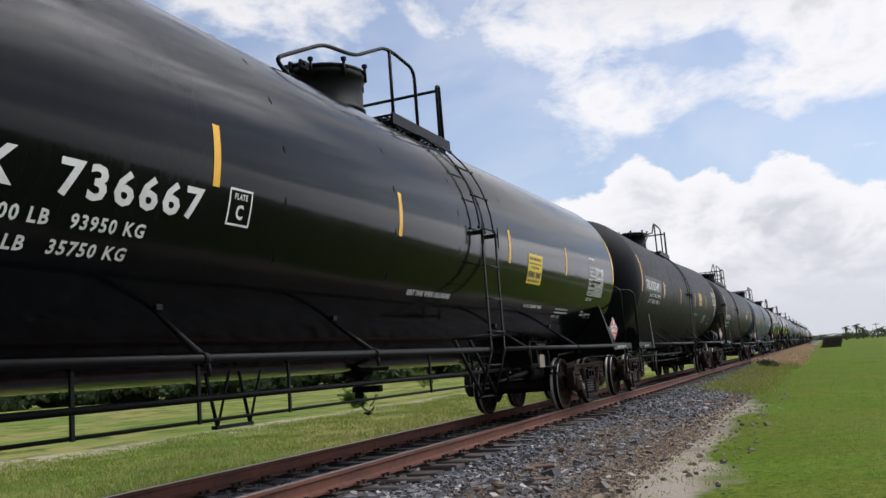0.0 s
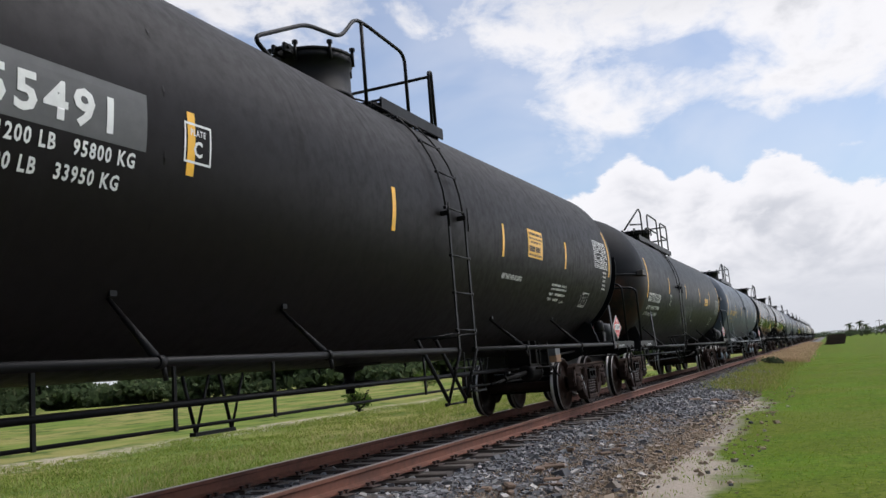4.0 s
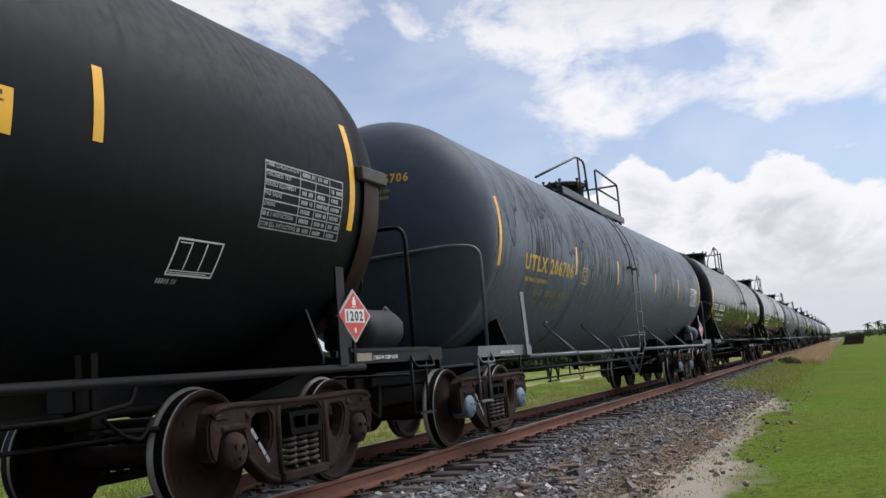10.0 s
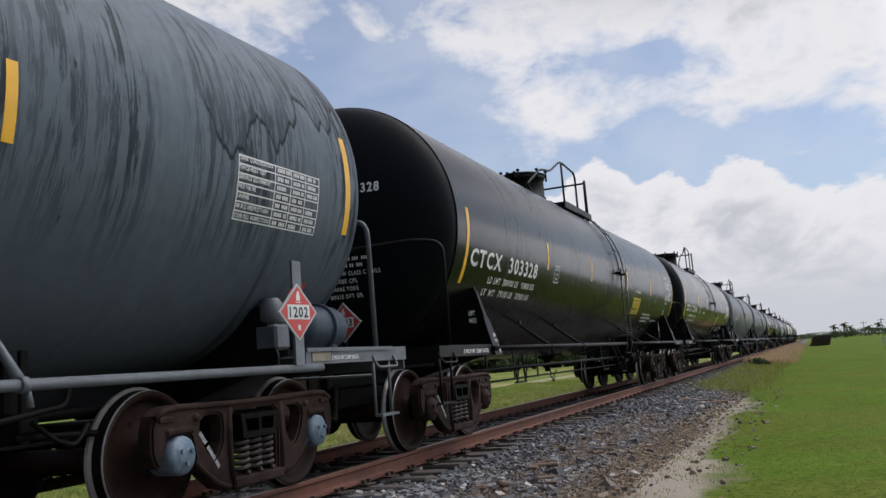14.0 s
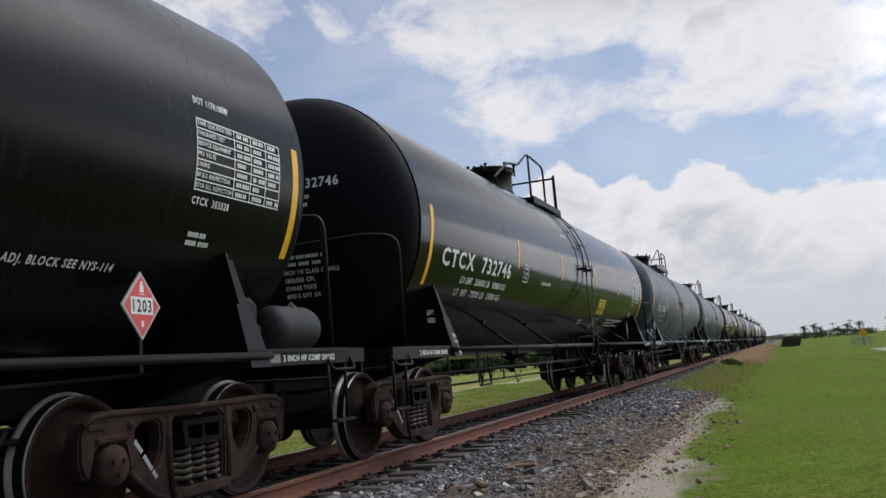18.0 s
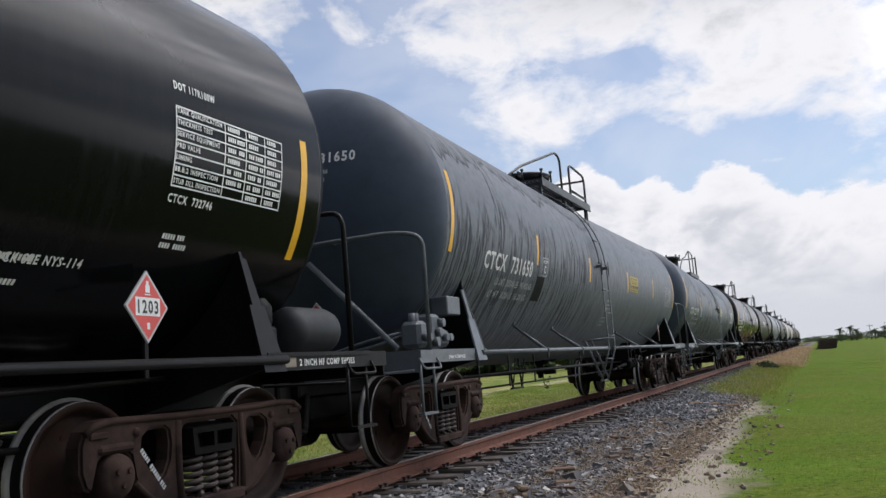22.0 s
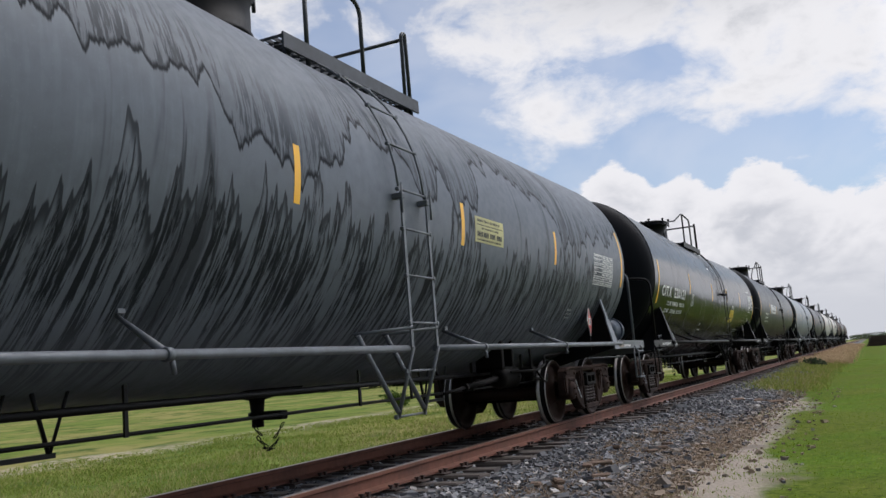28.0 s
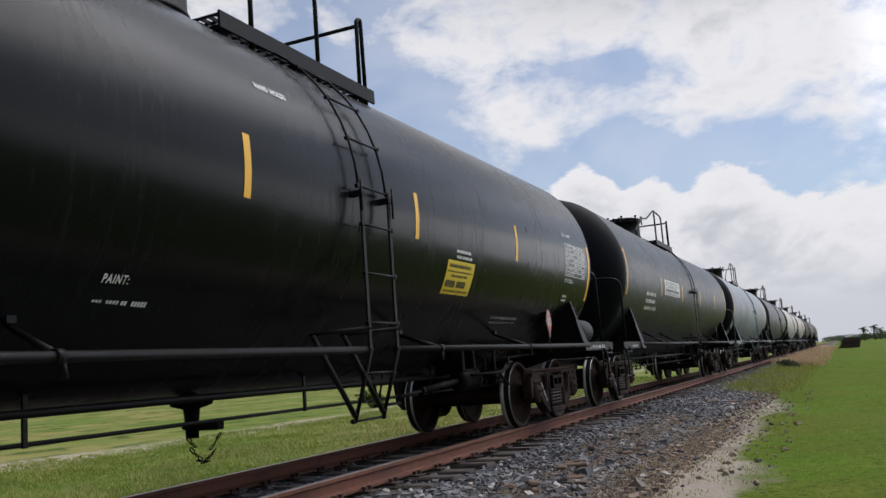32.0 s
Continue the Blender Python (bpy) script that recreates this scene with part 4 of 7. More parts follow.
def top_works(car, body, spec):
    """Manway, walkway and top handrails."""
    mat = "top_grey" if spec["frame"] == "frame_grey" else spec["frame"]
    y0, kind = spec["man"], spec["top"]
    zt = body.zc(y0) + body.R
    man = part("manway", manway_mesh(), "frame_black", car, "dark round manway nozzle on the tank top", Matrix.Translation((0, y0, zt - 0.06)) @ Matrix.Diagonal((1.2, 1.2, 1.12, 1)))
    b = bmesh.new()
    add_lathe(b, [(0.40, 0.50), (0.415, 0.505), (0.415, 0.535), (0.36, 0.56), (0.0, 0.585)], Matrix.Identity(4), 28)
    part("lid", b, mat, man)
    for s in (-0.06, 0.06):
        b = bmesh.new()
        add_box(b, s - 0.018, s + 0.018, -0.58, -0.34, 0.44, 0.54, None, 0.01)
        part("hinge_lug", b, mat, man)
    b = bmesh.new()
    add_cyl(b, (-0.10, -0.53, 0.50), (0.10, -0.53, 0.50), 0.025, 8)
    part("hinge_pin", b, mat, man)
    b = bmesh.new()
    add_box(b, -0.035, 0.035, 0.37, 0.50, 0.44, 0.50, None, 0.01)
    part("latch", b, mat, man)
    for k in range(8):
        a = k * math.tau / 8 + 0.2
        b = bmesh.new()
        c, s = math.cos(a), math.sin(a)
        add_cyl(b, (0.425 * c, 0.425 * s, 0.40), (0.425 * c, 0.425 * s, 0.57), 0.016, 6)
        add_cyl(b, (0.425 * c, 0.425 * s, 0.565), (0.425 * c, 0.425 * s, 0.60), 0.028, 6, None, False)
        part("eye_bolt", b, mat, man)
    # walkway of grating strips beside and behind the manway
    wk = new("walkway")
    wk.parent = car
    wk["label"] = "dark steel grating walkway on the tank top"
    p = spec["rails"]
    h = 1.0 if kind == "tall" else 0.80
    ya, yb = (y0 + 0.05, p[-1] + 0.10) if kind == "wave" else (p[1] - 1.5, p[-1] + 0.1)
    if len(p) == 6:
        ya = p[0] + 1.6
    zt = min(body.zc(ya), body.zc(yb)) + body.R
    strips = [(-h - 0.03, -0.44, ya, yb, zt - 0.11), (0.44, h + 0.03, ya, yb, zt - 0.11), (-0.40, 0.40, y0 + 0.62, yb, zt + 0.05)]
    for xa, xb, y1, y2, zw in strips:
        b = bmesh.new()
        n = max(3, int((xb - xa) / 0.07))
        for k in range(n + 1):
            x = xa + (xb - xa) * k / n
            add_box(b, x - 0.006, x + 0.006, y1, y2, zw, zw + 0.035)
        n = int((y2 - y1) / 0.12)
        for k in range(n + 1):
            y = y1 + (y2 - y1) * k / n
            add_box(b, xa, xb, y - 0.005, y + 0.005, zw + 0.005, zw + 0.03)
        part("grating", b, mat, wk)
    for s in (-1, 1):
        b = bmesh.new()
        add_box(b, s * (h + 0.05) - 0.012, s * (h + 0.05) + 0.012, ya, yb, zt - 0.20, zt - 0.055, None, 0.004)
        part("edge_beam", b, mat, wk)
        for y in (ya + 0.15, (ya + yb) / 2, yb - 0.15):
            b = bmesh.new()
            low = body.zc(y) + math.sqrt(body.R ** 2 - h * h) - 0.02
            add_box(b, s * 0.42 if s > 0 else -h, h if s > 0 else -0.42, y - 0.03, y + 0.03, zt - 0.16, zt - 0.112)
            add_box(b, s * (h - 0.02) - 0.02, s * (h - 0.02) + 0.02, y - 0.03, y + 0.03, low, zt - 0.16)
            part("bracket", b, mat, wk)
    hr = new("top_handrail")
    hr.parent = car
    hr["label"] = "bent pipe handrail round the top walkway"
    zr, foot = (zt + 0.56, zt - 0.46) if kind == "tall" else (zt + 0.75, zt - 0.23)
    runs = []
    if kind == "wave":
        for s in (1, -1):
            runs.append([(s * h, y0 - 2.05, zt - 0.22), (s * h, y0 - 2.32, zt - 0.10), (s * h, y0 - 1.40, zt + 0.33), (s * h, y0 - 0.70, zt + 0.42),
                         (s * h, p[0] - 0.15, zr), (s * h, p[0] + 0.1, zr + 0.02), (s * h, p[1], zr - 0.03), (s * h, p[1], foot)])
            runs.append([(s * h, p[0], zr), (s * h, p[0], foot)])
            runs.append([(s * h, p[2] - 0.10, foot), (s * h, p[2] - 0.09, zr - 0.06), (s * h, p[2], zr - 0.03), (s * h, p[2] + 0.02, foot)])
        runs.append([(h, p[2], zr - 0.09), (-h, p[2], zr - 0.09)])
    elif kind == "tall":
        for s in (1, -1):
            runs.append([(s * h, p[0], zt - 0.45), (s * h, p[0] + 1.0, zt - 0.05), (s * h, p[1] - 0.3, zr + 0.05), (s * h, p[1], zr), (s * h, p[1], foot)])
            runs.append([(s * h, p[2], foot), (s * h, p[2], zr - 0.05), (s * h, p[2] + 0.15, zr), (s * h, p[3], zr - 0.04), (s * h, p[3] - 0.02, foot)])
            runs.append([(s * h, p[2], zr - 0.50), (s * h, p[3], zr - 0.50)])
        runs.append([(h, p[3], zr - 0.12), (-h, p[3], zr - 0.12)])
    elif len(p) == 4:
        for s in (1, -1):
            runs.append([(s * h, p[0], zt - 0.12), (s * h, p[1] - 0.1, zr), (s * h, p[1] + 0.45, zr), (s * h, p[1] + 0.62, foot)])
            runs.append([(s * h, p[1], zr - 0.02), (s * h, p[1], foot)])
            runs.append([(s * h, p[2], foot), (s * h, p[2], zr - 0.02), (s * h, p[2] + 0.12, zr), (s * h, p[3], zr - 0.04), (s * h, p[3] - 0.02, foot)])
            runs.append([(s * h, p[2], zr - 0.42), (s * h, p[3], zr - 0.42)])
        runs.append([(h, p[3], zr - 0.04), (-h, p[3], zr - 0.04)])
    else:
        for s in (1, -1):
            runs.append([(s * h, p[0], zt - 0.10), (s * h, p[1] - 0.2, zr), (s * h, p[1] + 0.02, zr - 0.1), (s * h, p[1] + 0.1, foot)])
            runs.append([(s * h, p[1], zr - 0.42), (s * h, p[1] - 1.6, zr - 0.62)])
            for a, c in ((p[2], p[3]), (p[4], p[5])):
                runs.append([(s * h, a, foot), (s * h, a, zr), (s * h, c, zr), (s * h, c, foot)])
                runs.append([(s * h, a, zr - 0.42), (s * h, c, zr - 0.42)])
        runs.append([(h, p[5], zr), (-h, p[5], zr)])
        runs.append([(h, p[5], zr - 0.42), (-h, p[5], zr - 0.42)])
    for r in runs:
        b = bmesh.new()
        add_pipe(b, rounded(r, 0.16, 5), 0.022, 8)
        part("rail_pipe", b, mat, hr)


def manway_mesh():
    if "manway" not in KIT:
        b = bmesh.new()
        add_lathe(b, [(0.37, 0.0), (0.37, 0.07), (0.395, 0.08), (0.395, 0.11), (0.375, 0.12), (0.375, 0.42), (0.40, 0.44), (0.41, 0.50), (0.36, 0.50)], Matrix.Identity(4), 32)
        as_mesh("manway", b, ["frame_black"])
    return KIT["manway"]


def side_rail(car, body, spec):
    """Grab rail along the side sill, its diagonal stays and the piping under the tank."""
    tc, mat, R = body.tc, spec["frame"], body.R
    zs = spec["sill"] - spec.get("low_rail", 0)
    la = spec["lad"]
    for s in (1, -1):
        spans = ((-0.15, la - 0.25), (la + 0.25, tc + 0.15)) if s > 0 else ((-0.15, tc + 0.15),)
        for a, c in spans:
            b = bmesh.new()
            add_cyl(b, (s * (R + 0.05), a, zs), (s * (R + 0.05), c, zs), 0.030, 10)
            part("side_rail", b, mat if s > 0 else "frame_black", car, "pipe grab rail along the side sill")
    for y in spec.get("stays", (2.6, 4.5, tc - 5.0, tc - 2.4)):
        for s in (1, -1):
            b = bmesh.new()
            a = radians(-46)
            p = body.ang(y, a)
            foot = Vector((s * (R + 0.05), y - 0.25, zs))
            top = Vector((s * p.x, p.y - 0.12, p.z))
            add_cyl(b, foot, top, 0.030, 8, 0.013)
            q = body.ang(y - 0.12, a + 0.03, 0.008)
            add_box(b, s * q.x - 0.018, s * q.x + 0.018, q.y - 0.03, q.y + 0.03, q.z - 0.03, q.z + 0.01)
            add_cyl(b, foot + Vector((0, -0.025, 0)), foot + Vector((0, 0.025, 0)), 0.041, 10)
            add_cyl(b, foot + Vector((0, 0.03, -0.02)), foot + Vector((0, 0.05, -0.11)), 0.017, 6)
            part("stay", b, mat, car, "thin diagonal stay from tank to rail")
    for z, x, r in ((0.81, 0.60, 0.028), (0.63, 0.58, 0.015)):
        b = bmesh.new()
        add_cyl(b, (x, 0.7, z), (x, tc - 0.8, z), r, 8)
        part("brake_pipe", b, "frame_black", car, "long brake pipe under the tank")
    for y in (2.3, 3.6, 4.9, tc / 2 + 0.9, tc - 5.0, tc - 3.4):
        b = bmesh.new()
        add_box(b, 0.59, 0.61, y - 0.016, y + 0.016, 0.61, 1.10)
        part("pipe_hanger", b, "frame_black", car)
    for yg in (3.9, tc - 4.6):
        b = bmesh.new()
        for y in (yg, yg + 0.45):
            add_pipe(b, [(0.56, y - 0.16, 1.02), (0.54, y, 0.56)], 0.016, 5)
            add_pipe(b, [(0.56, y + 0.16, 1.02), (0.54, y, 0.56)], 0.012, 5)
        add_box(b, 0.50, 0.56, yg - 0.03, yg + 0.48, 0.545, 0.575)
        part("cross_lever_guide", b, "frame_black", car)
    # bottom outlet with its chain
    b = bmesh.new()
    ym, zb = tc / 2 + 0.1, body.zc(tc / 2) - R
    add_lathe(b, [(0.0, zb - 0.34), (0.055, zb - 0.34), (0.055, zb - 0.27), (0.085, zb - 0.26), (0.085, zb - 0.21), (0.06, zb - 0.20), (0.07, zb - 0.10), (0.17, zb - 0.07), (0.22, zb + 0.04)], Matrix.Translation((0, ym, 0)), 20)
    add_box(b, -0.24, 0.24, ym - 0.42, ym + 0.42, zb - 0.03, zb + 0.06, None, 0.03)
    add_box(b, 0.08, 0.30, ym - 0.05, ym + 0.05, zb - 0.28, zb - 0.20, None, 0.01)
    bo = part("bottom_outlet", b, "dark_steel", car, "bottom outlet valve with hanging chain")
    part("chain", KIT["chain"], "dark_steel", bo, "", Matrix.Translation((0.10, ym, zb - 0.32)))


def end_frame(car, body, spec, front):
    """End platform with sill, steps, hoop handrails, gusset and coupler."""
    tc, mat = body.tc, spec["frame"]
    zs = spec["sill"]
    o = Matrix.Identity(4) if front else Matrix.Translation((0, tc, 0)) @ pose(0, 0, 0, 0, 0, 180)
    near = 1 if front else -1
    lab = "end platform of channel steel with steps and handrails"
    b = bmesh.new()
    add_box(b, -1.55, 1.55, -1.70, -1.40, zs - 0.06, zs + 0.03, None, 0.006)
    ep = part("end_platform", b, mat, car, lab, o)
    b = bmesh.new()
    add_box(b, -1.55, 1.55, -1.72, -1.70, zs - 0.16, zs + 0.05)
    part("end_sill", b, mat, ep)
    for s in (-1, 1):
        b = bmesh.new()
        add_box(b, s * 1.56 - 0.012, s * 1.56 + 0.012, -1.72, 0.05, zs - 0.075, zs + 0.045)
        add_box(b, s * 1.53 - 0.06, s * 1.53 + 0.02, -1.40, 0.05, zs + 0.02, zs + 0.05)
        part("side_sill", b, mat, ep)
    # centre sill stub with draft pocket
    b = bmesh.new()
    add_box(b, -0.32, 0.32, -1.85, 1.9, 0.76, 1.05, None, 0.02)
    add_box(b, -0.22, 0.22, -2.05, -1.75, 0.70, 1.02, None, 0.02)
    add_box(b, -0.27, 0.27, -1.55, -0.45, 0.52, 0.78, None, 0.03)
    part("stub_sill", b, "frame_black", car, "", o)
    part("coupler", KIT["coupler"], "cast_steel", car, "rusty knuckle coupler", o @ Matrix.Translation((0, -2.1, 0.84)))
    part("brake_hose", KIT["brake_hose"], "dark_steel", car, "", o @ Matrix.Translation((0.35, -1.75, 0.80)))
    # body bolster webs: saddle plates beside the bogie
    for s in (1, -1):
        b = bmesh.new()
        zc = body.zc(0 if front else tc)
        post = spec.get("post")
        pts = [(s * 0.35, 0.75), (s * 1.30, zs - 0.05), (s * 1.30, zs + 0.02), (s * 1.16, 1.50)] if post else [(s * 0.35, 0.75), (s * 1.56, zs - 0.05), (s * 1.58, zs + 0.02), (s * 1.36, 1.86)]
        arc = []
        for k in range(9):
            a = radians(-48 - 34 * k / 8) if post else radians(-27 - 55 * k / 8)
            arc.append((s * (body.R - 0.01) * math.cos(a), zc + (body.R - 0.01) * math.sin(a)))
        loop = pts + arc
        for y in (-0.015,):
            vs = [b.verts.new((x, y, z)) for x, z in loop]
            f = b.faces.new(vs)
            ext = bmesh.ops.extrude_face_region(b, geom=[f])["geom"]
            bmesh.ops.translate(b, vec=(0, 0.03, 0), verts=[v for v in ext if isinstance(v, bmesh.types.BMVert)])
        bmesh.ops.recalc_face_normals(b, faces=b.faces[:])
        bw = part("bolster_web", b, "frame_black", car, "black saddle plate under the tank", o)
        b = bmesh.new()
        jk = spec["jacket"]
        dy = 0.0 if jk else near * -0.20
        p0, p1 = Vector((s * (1.53 if post else 1.37), dy * 0.4, 1.80)), Vector((s * 1.60, dy, zs - 0.08))
        for t0, t1, w0, w1 in ((0, 0.42, 0.06, 0.06), (0.42, 1.0, 0.06, 0.06)) if post else ((0, 0.42, 0.035, 0.05), (0.42, 1.0, 0.085, 0.13)):
            a, c = p0.lerp(p1, t0), p0.lerp(p1, t1)
            vs = []
            for q, w in ((a, w0), (c, w1)):
                for dx in (0, 0.02):
                    vs += [b.verts.new((q.x + s * dx, q.y - w, q.z)), b.verts.new((q.x + s * dx, q.y + w, q.z))]
            for f in ((0, 1, 3, 2), (4, 6, 7, 5), (0, 4, 5, 1), (2, 3, 7, 6), (0, 2, 6, 4), (1, 5, 7, 3)):
                b.faces.new([vs[i] for i in f])
        bmesh.ops.recalc_face_normals(b, faces=b.faces[:])
        part("gusset", b, mat, bw, "tapered gusset flange")
    # hoops and steps
    hy = spec.get("hoops", (-1.26, -1.26))[0 if front else 1]
    ends = [[(k * 1.50, hy, zs - 0.02), (k * 1.50, hy + 0.02, zs + 1.19), (k * 1.20, hy - 0.10, zs + 1.23)] for k in (1, -1)]
    b = bmesh.new()
    add_pipe(b, rounded(ends[0] + [(0, hy - 0.32, zs + 1.17)] + ends[1][::-1], 0.18, 6), 0.023, 8)
    for k in (1, -1):
        add_cyl(b, (k * 0.55, hy - 0.22, zs + 1.20), (k * 0.55, -0.98, zs + 1.20), 0.014, 6)
    part("hoop_handrail", b, mat, ep, "bent pipe handrail across the tank end")
    ys = -1.40 if front else -1.08
    for s in (1, -1):
        for dy in (ys - 0.30, ys):
            b = bmesh.new()
            add_cyl(b, (s * 1.55, dy, 0.54), (s * 1.55, dy, zs - 0.05), 0.014, 6)
            part("step_hanger", b, mat, ep)
        b = bmesh.new()
        add_box(b, s * 1.56 - 0.06, s * 1.56 + 0.008, ys - 0.314, ys + 0.014, 0.528, 0.550)
        part("step_tread", b, mat, ep, "hanging step stirrup")
        b = bmesh.new()
        add_pipe(b, rounded([(s * 1.57, ys - 0.36, zs - 0.03), (s * 1.62, ys - 0.36, zs - 0.13), (s * 1.62, ys + 0.04, zs - 0.13), (s * 1.57, ys + 0.04, zs - 0.03)], 0.05, 3), 0.012, 6)
        part("grab_iron", b, mat, ep)
    b = bmesh.new()
    add_cyl(b, (-1.2, -1.74, zs - 0.20), (1.5, -1.74, zs - 0.14), 0.014, 6)
    part("uncoupling_rod", b, mat, ep)
    return ep


def placard(car, y, x, z, digits, turn):
    """Red diamond with a white number band."""
    h = 0.195
    def dia(r):
        me = bpy.data.meshes.new("plate")
        me.from_pydata([(0, -r, 0), (r, 0, 0), (0, r, 0), (-r, 0, 0)], [], [(0, 1, 2, 3)])
        return me
    m = Matrix.Translation((x, y, z)) @ turn
    b = bmesh.new()
    b.from_mesh(dia(h + 0.022))
    ext = bmesh.ops.extrude_face_region(b, geom=b.faces[:])["geom"]
    bmesh.ops.translate(b, vec=(0, 0, -0.012), verts=[v for v in ext if isinstance(v, bmesh.types.BMVert)])
    bmesh.ops.recalc_face_normals(b, faces=b.faces[:])
    pl = part("placard", b, "white_dull", car, "red diamond hazard placard with a white band", m)
    part("red_field", dia(h), "red", pl, "", Matrix.Translation((0, 0, 0.002)))
    part("band", rects_mesh([(-0.125, -0.055, 0.125, 0.055)]), "white", pl, "", Matrix.Translation((0, 0, 0.004)))
    part("number", digits, "black_ink", pl, "", Matrix.Translation((-0.105, -0.038, 0.006)))
    part("flame_mark", rects_mesh([(-0.022, 0.085, 0.022, 0.13), (-0.012, 0.13, 0.012, 0.155), (-0.03, 0.07, 0.03, 0.076)]), "white", pl, "", Matrix.Translation((0, 0, 0.004)))
    b = bmesh.new()
    add_box(b, -0.018, 0.018, -0.42, -0.19, -0.03, -0.014)
    part("placard_post", b, "frame_black", pl)
    part("class_mark", rects_mesh([(-0.014, -0.135, 0.014, -0.095)]), "white", pl, "", Matrix.Translation((0, 0, 0.004)))
    return pl


M["white_dull"] = plain("dull_white_plate", (0.45, 0.45, 0.45), 0.6, 0, 0.4)
DIG = {}


def digits(s):
    if s not in DIG:
        DIG[s] = text_mesh(s, 0.075, 0.21)
    return DIG[s]


SHOES = text_mesh("2 INCH HF COMP SHOES", 0.045, 0.80)
LIFT = text_mesh("LIFT", 0.055, 0.15)
HERE = text_mesh("HERE", 0.055, 0.17)
JACK = text_mesh("JACK", 0.04, 0.11)
PLATE_WORD = text_mesh("PLATE", 0.042, 0.15)
PLATE_C = text_mesh("C", 0.10, 0.085)


def marks(car, body, me, y, z, mat, name="stencil", lift=0.004, label=""):
    ob = part(name, wrap(me, body, y, z, lift), mat, car, label)
    if len(ob.data.polygons) > 1:
        ob["kind"] = "stuff"
    return ob


def reservoir(car, tc, zs, mat, shift):
    y0 = tc + 0.72 + shift
    b = bmesh.new()
    add_lathe(b, [(0, 0.0), (0.12, 0.01), (0.175, 0.06), (0.19, 0.12), (0.19, 0.58), (0.175, 0.64), (0.12, 0.69), (0, 0.70)], Matrix.Translation((1.18, y0, zs + 0.24)) @ pose(0, 0, 0, -90, 0, 0), 24)
    if mat == "frame_grey":
        y = 0.48
        add_lathe(b, [(0.191, y - 0.1), (0.215, y - 0.1), (0.215, y - 0.07), (0.191, y - 0.07)], Matrix.Translation((1.18, y0, zs + 0.24)) @ pose(0, 0, 0, -90, 0, 0), 24)
        add_box(b, 1.06, 1.30, y0 + y - 0.02, y0 + y + 0.05, zs + 0.03, zs + 0.12)
    bmesh.ops.recalc_face_normals(b, faces=b.faces[:])
    part("air_reservoir", b, "head_grey" if mat == "frame_grey" else "dusty_grey", car, "small horizontal air reservoir on the end platform")
    b = bmesh.new()
    add_lathe(b, [(0, 0.0), (0.09, 0.01), (0.105, 0.05), (0.105, 0.16), (0.06, 0.22)], Matrix.Translation((1.20, y0 - 0.30, zs + 0.25)), 16)
    add_box(b, 1.10, 1.30, y0 - 0.40, y0 - 0.20, zs + 0.06, zs + 0.26, None, 0.02)
    bmesh.ops.recalc_face_normals(b, faces=b.faces[:])
    part("relay_valve", b, mat, car)


